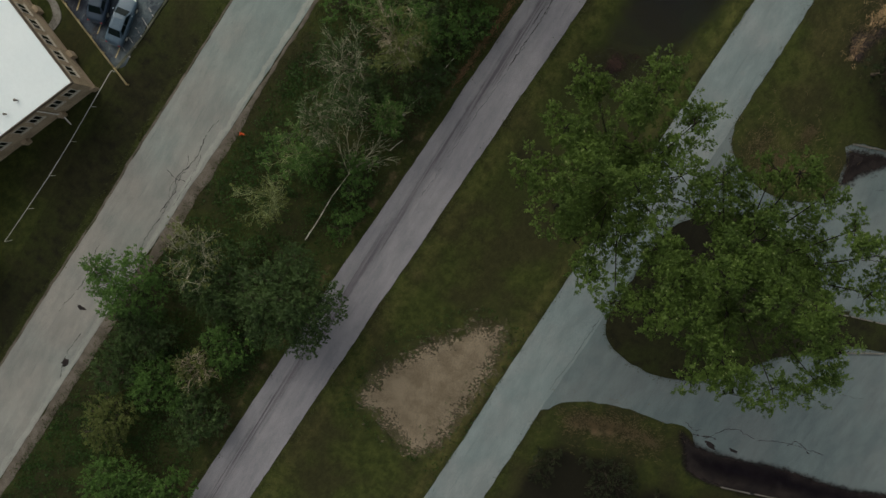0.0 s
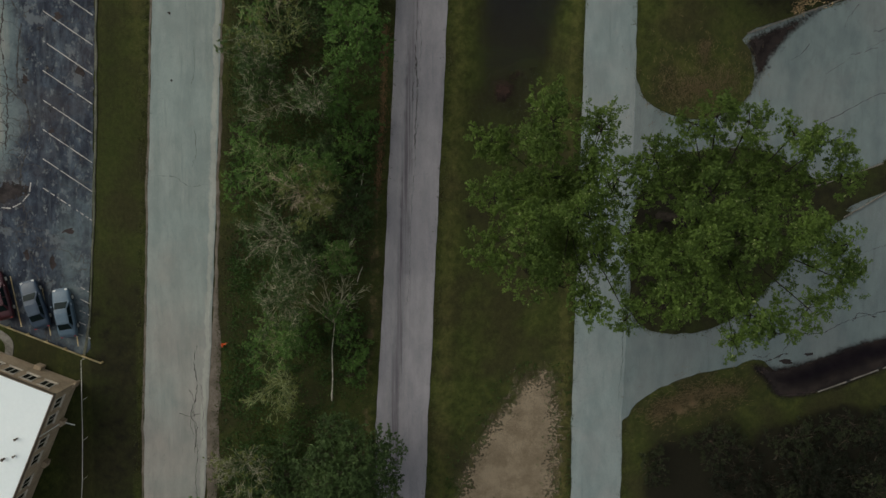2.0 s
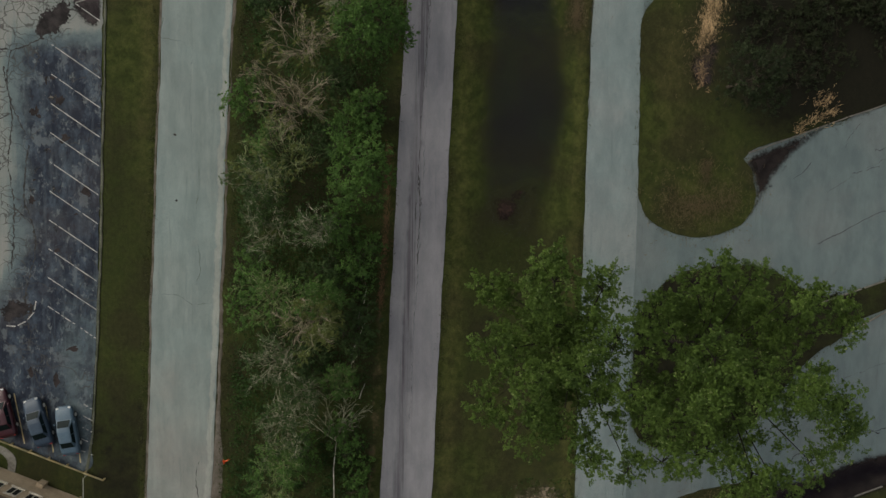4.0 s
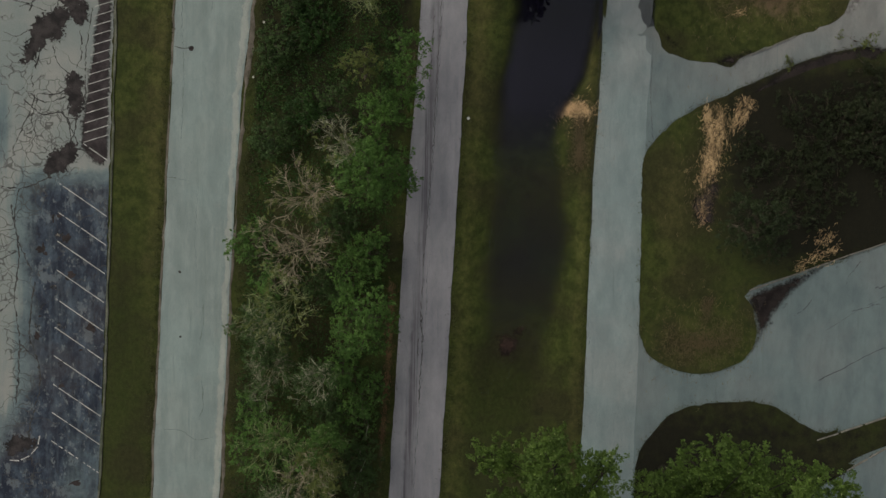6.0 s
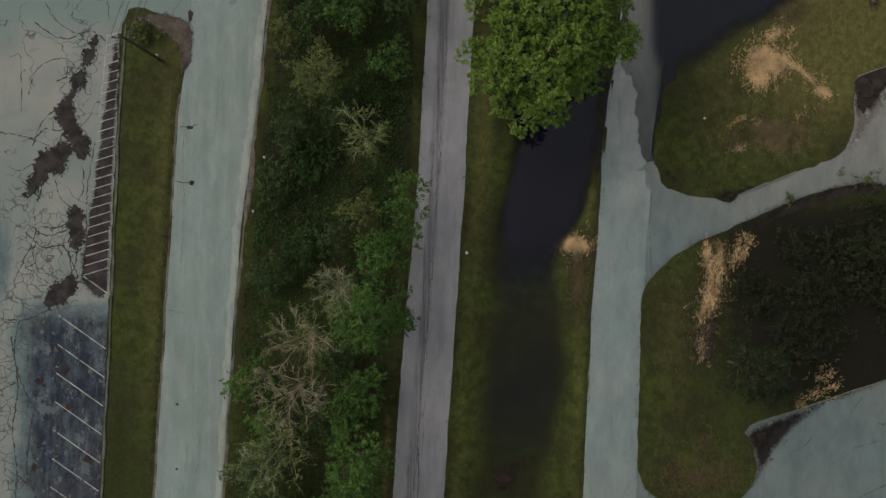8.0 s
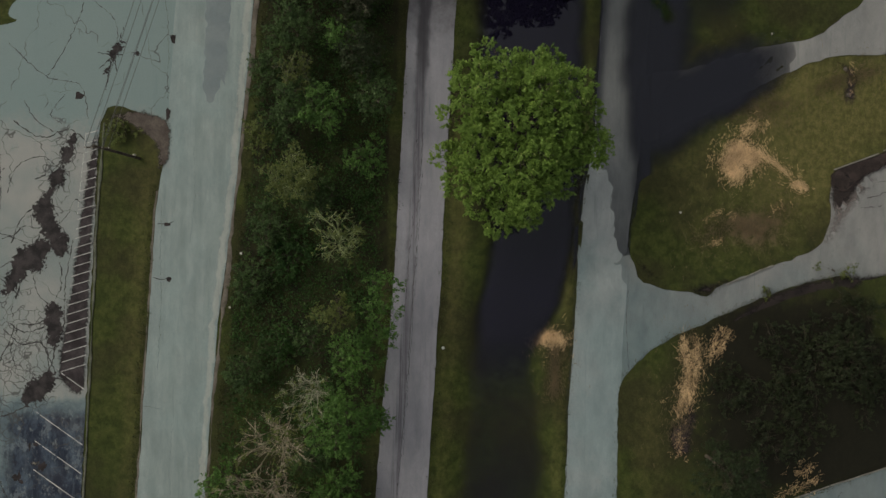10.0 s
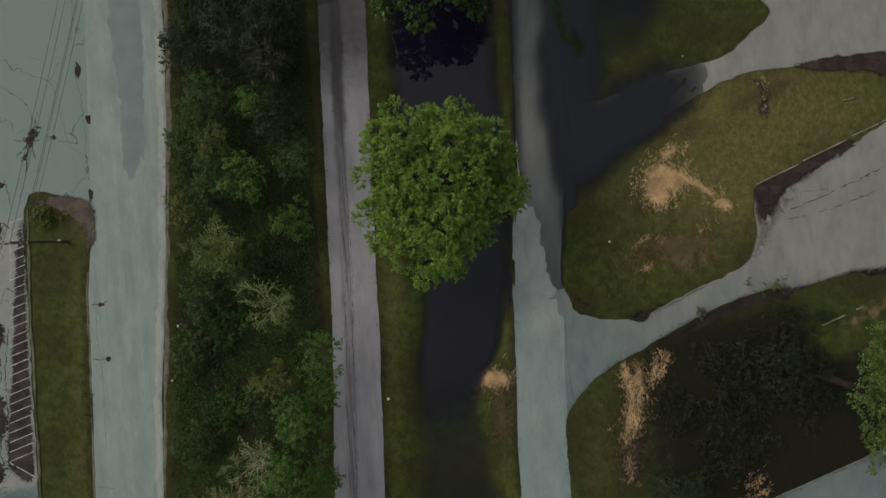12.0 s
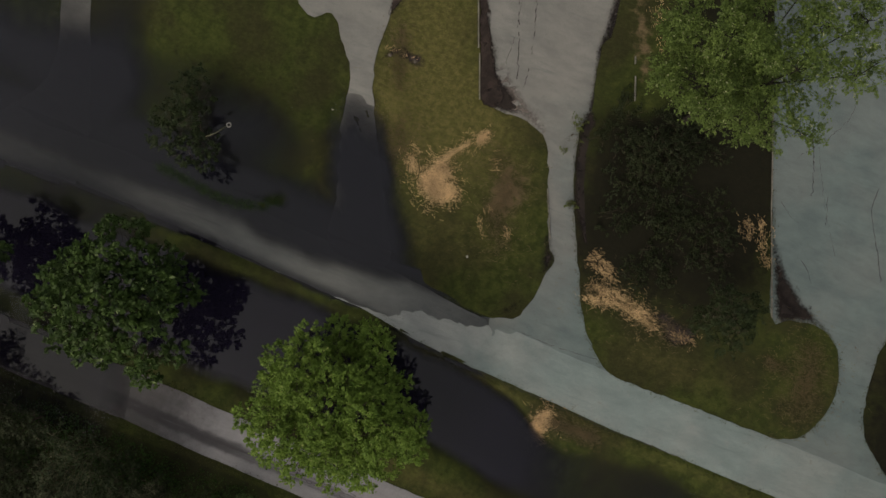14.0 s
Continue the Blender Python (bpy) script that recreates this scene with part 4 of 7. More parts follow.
ISLAND_C = [(22.8, -1.8), (23.2, -4.5), (25.0, -5.9), (29.0, -6.2), (32.5, -5.1), (35.8, -2.8), (40.5, 2.8), (45.0, 5.8), (49.0, 8.4), (90, 24), (90, 27.5), (48.3, 11.2), (43.2, 9.8), (41.0, 9.7), (36.7, 12.2), (32.7, 12.6), (27.5, 11.9), (25.0, 9.9), (23.0, 6.5)]
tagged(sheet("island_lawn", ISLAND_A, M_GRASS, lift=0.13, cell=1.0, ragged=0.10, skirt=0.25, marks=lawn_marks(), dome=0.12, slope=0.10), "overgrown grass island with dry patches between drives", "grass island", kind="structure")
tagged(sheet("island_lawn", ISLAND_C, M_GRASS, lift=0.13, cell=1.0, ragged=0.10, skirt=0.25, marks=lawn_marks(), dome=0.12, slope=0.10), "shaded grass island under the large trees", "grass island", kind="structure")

# dark mud and soaked soil along the broken edges of the lots
def inward(outline, step=0.4, gain=1.0):
    """Distance from the rim of an outline, as a mark for thinning soil."""
    rim = [tuple(p) for p in curve(outline, step, True)]
    return lambda x, y: near_line(x, y, [*rim, rim[0]]) * gain


def mud(outline, lift=0.075, label="soaked dark soil along the pavement edge", material=None):
    tagged(sheet("mud_edge", outline, material or M_MUD, lift=lift, cell=0.45, ragged=0.16, skirt=0.0, marks={"core": inward(outline)}), label, "mud", kind="structure")


mud([(33.9, 23.6), (37.0, 24.8), (40.6, 26.1), (38.5, 24.6), (36.3, 22.6), (35.2, 20.0), (34.4, 18.6), (34.7, 20.6), (34.2, 22.3)], 0.085)
mud([(33.7, 23.4), (37.5, 25.2), (42.5, 27.2), (41.0, 25.6), (38.6, 23.6), (36.8, 21.4), (35.4, 18.8), (34.2, 17.4), (34.5, 20.4)], 0.075, "thin dark silt spread over the lot's corner")
mud([(44.0, 58.5), (47.0, 59.9), (51.5, 61.7), (50.2, 59.6), (47.4, 58.0), (46.2, 56.4), (45.0, 54.8), (43.6, 54.9), (43.2, 56.8)])
M_SOIL = thinning("damp brown soil", (0.019, 0.0140, 0.0130), (0.038, 0.028, 0.0255), 0.8, 14.0, 0.0, 0.30, 0.5)
M_DUST = thinning("pinkish dried silt", (0.120, 0.102, 0.096), (0.158, 0.134, 0.126), 0.8, 16.0, 0.15, 1.5, 1.2)
mud([(43.7, 58.9), (48.2, 60.7), (53.8, 62.9), (54.6, 62.2), (50.6, 60.3), (47.6, 58.7), (46.0, 57.6), (45.2, 56.6), (43.6, 57.0)], 0.088, "damp brown soil between the kerb and the lot", M_SOIL)
mud([(45.4, 58.6), (48.6, 58.4), (47.4, 56.4), (45.6, 54.2), (44.2, 51.8), (42.6, 51.4), (43.2, 54.0), (43.6, 56.6)], 0.066, "pinkish dried silt fanned out over the lot", M_DUST)
mud([(48.6, 70.6), (51.6, 71.2), (55.0, 71.3), (58.5, 71.4), (60.5, 70.0), (58.6, 68.6), (56.0, 69.4), (53.0, 69.6), (50.4, 69.8)], 0.10, "dark bare soil along the apron", M_SOIL)
mud([(25.0, 39.4), (28.0, 41.9), (32.0, 43.7), (38.0, 46.4), (37.2, 46.7), (31.5, 44.1), (27.2, 42.0), (24.6, 39.6)])
mud([(23.7, 50.6), (24.8, 48.4), (26.8, 47.3), (29.6, 46.9), (31.2, 46.0), (32.0, 46.0), (33.0, 47.2), (31.6, 46.2), (30.2, 46.9), (27.0, 47.9), (25.2, 49.4)])
mud([(46.0, 48.4), (50.0, 49.2), (54.0, 50.0), (60.0, 50.5), (66, 52.6), (66, 50.6), (60.0, 48.6), (54.0, 48.0), (48.0, 47.2)], 0.10)
mud([(29.2, 46.5), (30.4, 47.4), (32.2, 47.9), (34.4, 48.4), (35.8, 49.0), (35.2, 48.2), (33.4, 47.2), (32.2, 46.2), (31.0, 45.9)], 0.085)
mud([(29.9, 36.0), (31.0, 35.2), (30.9, 32.5), (30.6, 30.4), (29.0, 29.4), (27.6, 30.6), (27.2, 33.0), (28.4, 34.8)], 0.255, "dark purplish silt washed onto the grass island", M_SILTY)
mud([(33.9, 44.4), (39.0, 47.3), (44.4, 48.7), (47.0, 48.6), (46.4, 47.0), (40.0, 45.4), (35.0, 43.0)], 0.16, "dark bare soil along the island's path edge")
mud([(-27.6, 62.9), (-25.0, 63.3), (-22.6, 62.9), (-21.7, 62.0), (-21.6, 59.4), (-22.3, 57.4), (-22.9, 57.6), (-23.2, 59.8), (-24.6, 61.2), (-26.6, 62.2)], 0.10, "bare brown soil at the end of the grass strip", M_EARTH)
mud([(35.0, -9.0), (38.0, -9.4), (42.5, -8.4), (47.0, -6.8), (53.0, -5.4), (60, -3.0), (60, -7.0), (52.0, -9.6), (44, -12.6), (39.0, -13.4), (36.8, -11.6)], 0.078)

mud([(7.6, 19.4), (9.4, 20.2), (11.2, 21.2), (13.2, 21.0), (13.6, 19.6), (11.8, 18.8), (11.2, 17.2), (9.6, 16.2), (8.2, 17.2)], 0.24, "rotten brown leaves washed together in the ditch", thinning("rotten leaf drift", (0.014, 0.0085, 0.0075), (0.034, 0.020, 0.016), 1.2, 14.0, 0.75, 1.5, 2.2))

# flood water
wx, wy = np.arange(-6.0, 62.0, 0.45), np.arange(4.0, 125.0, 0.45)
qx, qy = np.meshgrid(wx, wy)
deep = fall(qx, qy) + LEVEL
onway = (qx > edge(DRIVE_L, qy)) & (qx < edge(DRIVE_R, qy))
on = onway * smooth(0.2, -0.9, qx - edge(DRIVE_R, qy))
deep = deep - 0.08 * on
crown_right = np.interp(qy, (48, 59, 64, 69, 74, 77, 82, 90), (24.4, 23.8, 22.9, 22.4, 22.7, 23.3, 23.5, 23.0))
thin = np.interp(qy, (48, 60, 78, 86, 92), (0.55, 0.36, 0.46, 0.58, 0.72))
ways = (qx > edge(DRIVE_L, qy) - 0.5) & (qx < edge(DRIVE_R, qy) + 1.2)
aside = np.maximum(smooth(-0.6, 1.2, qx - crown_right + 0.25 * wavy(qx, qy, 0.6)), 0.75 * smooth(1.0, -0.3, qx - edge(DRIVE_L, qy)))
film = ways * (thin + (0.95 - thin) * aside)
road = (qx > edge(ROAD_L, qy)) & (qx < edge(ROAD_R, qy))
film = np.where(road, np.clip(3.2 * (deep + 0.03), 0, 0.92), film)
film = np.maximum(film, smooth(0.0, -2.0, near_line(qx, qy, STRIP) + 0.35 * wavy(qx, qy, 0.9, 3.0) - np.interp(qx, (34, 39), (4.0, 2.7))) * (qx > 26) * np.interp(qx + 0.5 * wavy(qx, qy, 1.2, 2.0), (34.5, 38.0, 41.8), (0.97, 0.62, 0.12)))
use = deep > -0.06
k = len(wx)
ids = np.arange(qx.size).reshape(qx.shape)
cells = use[:-1, :-1] | use[:-1, 1:] | use[1:, 1:] | use[1:, :-1]
wf = np.stack([ids[:-1, :-1], ids[:-1, 1:], ids[1:, 1:], ids[1:, :-1]], -1)[cells]
keep, wf = np.unique(wf, return_inverse=True)
wf = wf.reshape(-1, 4)
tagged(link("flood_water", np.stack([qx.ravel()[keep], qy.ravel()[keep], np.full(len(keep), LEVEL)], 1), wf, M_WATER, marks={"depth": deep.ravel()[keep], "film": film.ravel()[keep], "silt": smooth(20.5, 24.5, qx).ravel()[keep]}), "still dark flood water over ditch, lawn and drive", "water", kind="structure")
PUDDLE = [(37.6, -10.7), (40.0, -9.9), (42.9, -8.8), (46.0, -7.6), (48.5, -7.0), (53.0, -6.0), (60.0, -3.5), (60.0, -5.6), (52.3, -8.4), (46.6, -10.0), (42.6, -11.6), (39.0, -12.0)]
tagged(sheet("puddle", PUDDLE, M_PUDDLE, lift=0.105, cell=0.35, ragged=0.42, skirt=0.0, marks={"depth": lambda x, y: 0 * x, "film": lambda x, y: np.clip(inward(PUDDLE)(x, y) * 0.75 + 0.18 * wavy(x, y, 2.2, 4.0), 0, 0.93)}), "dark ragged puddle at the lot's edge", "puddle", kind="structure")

# ---- cracks, patches and paint ----
def crack(parent, pts, width, seed, lift, name="crack"):
    """A wandering open crack, as a thin strip on the surface."""
    g = np.random.default_rng(seed)
    line = curve(pts, 0.22)
    line = line + np.cumsum(g.normal(size=line.shape) * 0.018, 0) + g.normal(size=line.shape) * 0.045
    d = np.gradient(line, axis=0)
    nrm = np.stack([-d[:, 1], d[:, 0]], 1) / (np.linalg.norm(d, axis=1)[:, None] + 1e-9)
    wd = 0.7 * width * np.abs(g.normal(0.75, 0.45, len(line)))[:, None]
    z = land(line[:, 0], line[:, 1])[:, None] + lift
    verts = np.concatenate([np.hstack([line - nrm * wd / 2, z]), np.hstack([line + nrm * wd / 2, z])])
    n = len(line)
    return link(name, verts, [(i, i + 1, n + i + 1, n + i) for i in range(n - 1)], M_CRACK, bpy.data.objects[parent])


for j, (pts, wd) in enumerate([
    ([(-21.1, -18), (-20.8, -15.5), (-21.3, -14.2), (-20.7, -11.5), (-20.9, -8.2), (-20.6, -7)], 0.12), ([(-22.6, -14.0), (-21.4, -14.3), (-20.4, -14.0)], 0.09),
    ([(-20.9, -16.5), (-21.5, -15), (-21.1, -13), (-21.6, -11.5)], 0.08), ([(-24.2, 9.6), (-22.6, 9.5), (-21.0, 8.6), (-19.2, 8.8)], 0.06), ([(-20.6, 14.5), (-20.4, 12.2), (-20.8, 10.5)], 0.07), ([(-20.4, 22.6), (-20.3, 20.0), (-20.6, 18.0)], 0.04),
    ([(-24.0, 34.4), (-22.6, 34.2), (-21.6, 34.0)], 0.06), ([(-22.3, 54.5), (-22.4, 50.0), (-22.3, 44.0), (-22.6, 38.0)], 0.045), ([(-23.2, 46.9), (-22.2, 46.8), (-21.4, 46.9)], 0.14), ([(-22.8, 52.2), (-21.9, 52.3), (-21.2, 52.5)], 0.12),
    ([(-22.1, 64.5), (-21.9, 70), (-22.4, 76), (-22.0, 84)], 0.06), ([(-24.9, -32), (-24.2, -28), (-24.6, -24)], 0.1), ([(-21.6, -38), (-22.2, -35.5), (-21.9, -33)], 0.12), ([(-21.0, 33.0), (-21.2, 28.5), (-21.0, 25.0)], 0.03), ([(-19.4, 60.0), (-19.2, 55.0), (-19.6, 50.5)], 0.03), ([(-21.2, -13.2), (-21.0, -17.5), (-21.4, -20.5), (-21.2, -24)], 0.09), ([(-20.4, -11.0), (-20.2, -14.0), (-20.5, -17)], 0.05)]):
    crack("road_west", pts, wd * 0.75, 40 + j, 0.098)
for j, (pts, wd) in enumerate([([(0.2, -3), (0.9, 12), (1.5, 26)], 0.035), ([(1.2, 26), (2.0, 42), (2.6, 56), (2.8, 62)], 0.06), ([(1.7, 30), (2.35, 45), (2.9, 58)], 0.04), ([(1.5, 44), (2.1, 56), (2.3, 61)], 0.05), ([(0.9, 12), (1.1, 17), (1.0, 21)], 0.12), ([(0.7, 17), (0.9, 21), (1.0, 24)], 0.07)]):
    crack("road_middle", pts, wd * 1.05, 60 + j, 0.085)
for j, (pts, wd) in enumerate([([(35.6, -8.4), (36.8, -8.8), (37.4, -8.3)], 0.12), ([(37.0, -9.2), (38.6, -8.6), (39.4, -8.4)], 0.22), ([(38.4, -8.8), (40.2, -6.6), (43.0, -6.2), (46.0, -5.0), (50.0, -4.0)], 0.09), ([(46, -5.0), (46.6, -4.2), (48.4, -4.6)], 0.12),
    ([(41.2, 14.8), (44, 16.2), (47.5, 18.0), (50, 18.2)], 0.10), ([(38.6, 21.4), (39.8, 22.2), (40.4, 23.0)], 0.07), ([(45.5, 57.8), (52, 58.0), (60, 60.5)], 0.05), ([(46.5, 55.2), (54, 56.8), (64, 61.0)], 0.10), ([(42.0, 20), (50, 24.5), (58, 27.5)], 0.03),
    ([(41.0, -2.0), (44.0, 0.6), (50, 3)], 0.03), ([(31.0, -8.0), (30.2, -4.0)], 0.03), ([(50.0, 27.0), (55.0, 23.5), (58, 23.0)], 0.05), ([(52, 29.8), (57.5, 31.6), (64, 34)], 0.06)]):
    crack("pavement_east", pts, wd, 90 + j, 0.058)
for j, (pts, wd) in enumerate([([(-36.6, 24), (-37.2, 19), (-36.2, 14.6), (-37.4, 9), (-37.0, 6)], 0.14), ([(-41, 33.5), (-38.0, 33.0), (-36.0, 33.6), (-34.2, 34.8)], 0.13), ([(-38.0, 33.0), (-38.4, 29), (-36.8, 25.0)], 0.10), ([(-37.6, 41.6), (-35.8, 40.2), (-34.0, 40.4), (-33.2, 39.2)], 0.12),
    ([(-38.6, 36.8), (-37.4, 39.4), (-36.6, 41.8), (-36.8, 44.0)], 0.10), ([(-33.2, 39.0), (-32.8, 37.4), (-31.0, 36.6)], 0.13), ([(-41, 51.4), (-37.6, 51.0), (-35.4, 50.2)], 0.08), ([(-36.4, 44.6), (-35.2, 48.4), (-33.8, 52.0), (-33.0, 56.0), (-31.6, 59.0)], 0.17),
    ([(-37, 62), (-34.0, 60.4), (-31.6, 61.2), (-30.0, 60.2)], 0.08), ([(-37.5, 69.5), (-33.8, 66.5), (-30.5, 65.6), (-29.6, 62.2)], 0.07), ([(-34.0, 78), (-30.5, 74.5), (-31.6, 70), (-33.6, 66.6)], 0.07), ([(-30.5, 74.5), (-27.4, 72.2), (-26.8, 68.4)], 0.05), ([(-31.5, 40.5), (-31.6, 44.5), (-31.0, 50.5)], 0.09), ([(-38, 46.6), (-36.2, 45.0)], 0.14), ([(-38.8, 31.5), (-38.0, 27.0), (-38.4, 22.5), (-37.9, 18.0), (-38.3, 12.0)], 0.12), ([(-38.2, 27.0), (-40.5, 26.2), (-43, 27.4)], 0.08), ([(-38.3, 22.5), (-40.2, 21.0), (-42.8, 20.4)], 0.09), ([(-38.0, 18.0), (-36.4, 16.4)], 0.08), ([(-37.6, 42.8), (-36.2, 41.6), (-35.0, 41.4), (-33.6, 41.8)], 0.10), ([(-36.2, 41.6), (-36.8, 39.6), (-36.2, 37.8)], 0.09), ([(-34.9, 48.8), (-34.4, 45.6), (-33.2, 44.2)], 0.09), ([(-36.9, 50.0), (-36.0, 52.6), (-34.3, 54.0)], 0.10), ([(-37.4, 55.0), (-36.4, 57.6), (-34.0, 58.6), (-32.4, 57.4)], 0.08), ([(-38.2, 58.8), (-38.0, 53.4)], 0.07), ([(-36.0, 64.0), (-34.6, 62.0), (-32.0, 60.8)], 0.08), ([(-32.2, 48.4), (-32.0, 46.2), (-32.5, 44.6)], 0.10), ([(-32.6, 40.0), (-32.9, 38.0), (-34.2, 36.2)], 0.11)]):
    crack("parking_lot", pts, wd * 1.5, 110 + j, 0.053)
for j, pts in enumerate(([(23.55, 46.6), (23.5, 42.5), (23.75, 38.9)], [(22.35, 1.0), (22.3, -4.0), (22.2, -9.5), (21.9, -13.0)])):
    crack("pavement_east", pts, 0.05, 150 + j, 0.125)
for pts, wd in (([(47.1, 56.2), (51.0, 57.7), (54.8, 59.1), (60.0, 61.1)], 0.13), ([(46.9, 24.3), (50.0, 25.4), (53.3, 26.7)], 0.10), ([(44.6, 22.0), (47.3, 22.9)], 0.08), ([(45.3, 27.0), (44.3, 26.0), (43.8, 24.8)], 0.06)):
    crack("pavement_east", pts, wd, 158, 0.064)
# gap between drive and grass; its shadow line is put in as a dark strip
crack("driveway", [(17.78, 27.0), (17.95, 34.0), (18.40, 45.0), (18.78, 51.5)], 0.10, 155, 0.066)
g = np.random.default_rng(77)
web = curve(((-31, 61), (-33.4, 55), (-33.2, 51), (-36, 47), (-36.8, 43), (-33.6, 41), (-34.4, 35)), 0.2)
for j in range(16):
    p = web[g.integers(0, len(web))] + g.normal(size=2) * 0.9
    a = g.uniform(0, 2 * np.pi)
    pts = [tuple(p)]
    for k in range(g.integers(2, 5)):
        a += g.normal() * 0.75
        p = p + np.array((math.cos(a), math.sin(a))) * g.uniform(0.6, 1.4)
        pts.append((min(p[0], -30.2), p[1]))
    crack("parking_lot", pts, g.uniform(0.08, 0.17), 160 + j, 0.054)


M_SILT = thinning("dried silt", (0.060, 0.054, 0.050), (0.105, 0.095, 0.086), 1.2, 20.0, 0.04, 0.3, 0.8)


def repair(x, y, rx, ry, seed, lift=0.062, parent="parking_lot", material=None):
    """A ragged dark patch of repair or broken surface."""
    g = np.random.default_rng(seed)
    a = np.sort(g.uniform(0, 2 * np.pi, 13))
    k = g.uniform(0.5, 1.15, 13)
    rim = [(x + rx * kk * math.cos(t), y + ry * kk * math.sin(t)) for t, kk in zip(a, k)]
    return sheet("patch", rim, material or M_PATCH, lift=lift, cell=0.3, ragged=0.10, skirt=0.012, step=0.3, marks={"core": inward(rim)}, parent=bpy.data.objects[parent])


for j, (x, y, rx, ry) in enumerate([(-33.1, 24.6, 0.5, 0.6), (-32.8, 4.2, 0.7, 0.4), 
    (-25.0, 68.9, 0.2, 0.25), (-33.5, 28.3, 0.45, 0.45), (-34.4, 1.2, 0.35, 0.9), (-36.9, 1.8, 0.25, 0.6), (-30.6, 64.6, 0.5, 0.35)]):
    repair(x, y, rx, ry, 200 + j)


def spill(chain, seed, lift=0.060):
    """A broken-out stretch of surface along a wandering line of (x, y, half width)."""
    c = np.array(chain)
    d = np.gradient(c[:, :2], axis=0)
    nrm = np.stack([-d[:, 1], d[:, 0]], 1) / (np.linalg.norm(d, axis=1)[:, None] + 1e-9)
    g = np.random.default_rng(seed)
    a = c[:, :2] + nrm * (c[:, 2:] * g.uniform(0.75, 1.3, (len(c), 1)) + 0.42)
    b = c[:, :2] - nrm * (c[:, 2:] * g.uniform(0.75, 1.3, (len(c), 1)) + 0.42)
    rim = [*map(tuple, a), *map(tuple, b[::-1])]
    sheet("patch", rim, M_BROKEN, lift=lift, cell=0.3, ragged=0.12, skirt=0.0, step=0.25, marks={"core": inward(rim)}, parent=bpy.data.objects["parking_lot"])


HATCHED = [(-29.1, 61.0), (-29.9, 57.0), (-30.7, 50.4), (-31.6, 43.3), (-32.3, 38.2), (-31.9, 36.4), (-29.6, 35.6), (-29.2, 43.0), (-28.9, 52.0), (-28.5, 61.0)]
sheet("patch", HATCHED, thinning("dark worn sealed asphalt", (0.022, 0.0175, 0.0185), (0.046, 0.038, 0.039), 0.8, 18.0, 0.05, 0.45, 0.75), lift=0.052, cell=0.4, ragged=0.15, skirt=0.0, step=0.4, marks={"core": inward(HATCHED)}, parent=bpy.data.objects["parking_lot"])
spill([(-30.8, 60.8, 0.15), (-31.4, 59.2, 0.5), (-32.1, 57.6, 0.35), (-32.9, 56.2, 0.55), (-33.2, 55.2, 0.3), (-34.0, 53.6, 0.75), (-33.4, 52.2, 0.8), (-32.6, 50.9, 0.85), (-32.0, 49.4, 0.5), (-32.2, 48.6, 0.1)], 3)
spill([(-33.2, 50.4, 0.35), (-34.2, 49.6, 0.85), (-35.2, 48.4, 1.15), (-36.2, 47.2, 0.75), (-37.0, 45.8, 0.4), (-37.7, 44.8, 0.08)], 4, 0.064)
spill([(-32.6, 44.6, 0.2), (-32.8, 43.4, 0.55), (-32.9, 42.0, 0.85), (-32.7, 40.8, 0.7), (-32.5, 39.9, 0.2)], 5)
spill([(-32.9, 37.8, 0.2), (-33.4, 36.8, 0.75), (-34.1, 35.8, 0.9), (-34.8, 34.8, 0.5), (-35.3, 34.0, 0.1)], 7)
spill([(-39.5, 7.6, 0.3), (-38.8, 7.9, 0.75), (-37.9, 8.1, 0.75), (-37.0, 8.3, 0.4), (-36.6, 8.6, 0.1)], 6)
spill([(-28.0, 66.6, 0.0), (-27.7, 67.8, 0.05), (-27.5, 68.6, 0.30), (-27.0, 69.4, 0.12), (-26.4, 70.2, 0.0)], 8)
for j, end in enumerate(((-28.9, 68.9), (-28.6, 67.4), (-26.3, 71.4), (-26.2, 68.6), (-28.1, 65.2), (-27.0, 66.9))):
    crack("parking_lot", [(-27.5, 68.6), ((end[0] - 27.4) / 2, (end[1] + 68.7) / 2), end], 0.14, 300 + j, 0.056)
g = np.random.default_rng(19)
for j in range(20):
    repair(g.uniform(-36.5, -30.9), g.uniform(-1, 33), abs(g.normal(0.16, 0.18)) + 0.08, abs(g.normal(0.25, 0.25)) + 0.08, 500 + j, 0.058, material=(M_PATCH, M_SILT)[j % 2])
for j, (x, y, rx, ry) in enumerate([(-21.9, 52.2, 0.28, 0.22), (-21.6, 46.8, 0.3, 0.2), (-21.6, 70.4, 0.25, 0.45), (-22.0, 63.0, 0.22, 0.7), (-22.2, 75.2, 0.25, 0.9), (-22.6, 25.1, 0.14, 0.12), (-22.6, 18.8, 0.12, 0.12), (-23.1, -30.5, 0.5, 0.3), (-21.8, -36.5, 0.4, 0.5)]):
    repair(x, y, rx, ry, 240 + j, 0.101, "road_west")
for j, (x, y, rx, ry) in enumerate([(39.2, -9.2, 0.7, 0.35), (41.5, -8.4, 0.7, 0.2)]):
    repair(x, y, rx, ry, 260 + j, 0.066, "pavement_east")


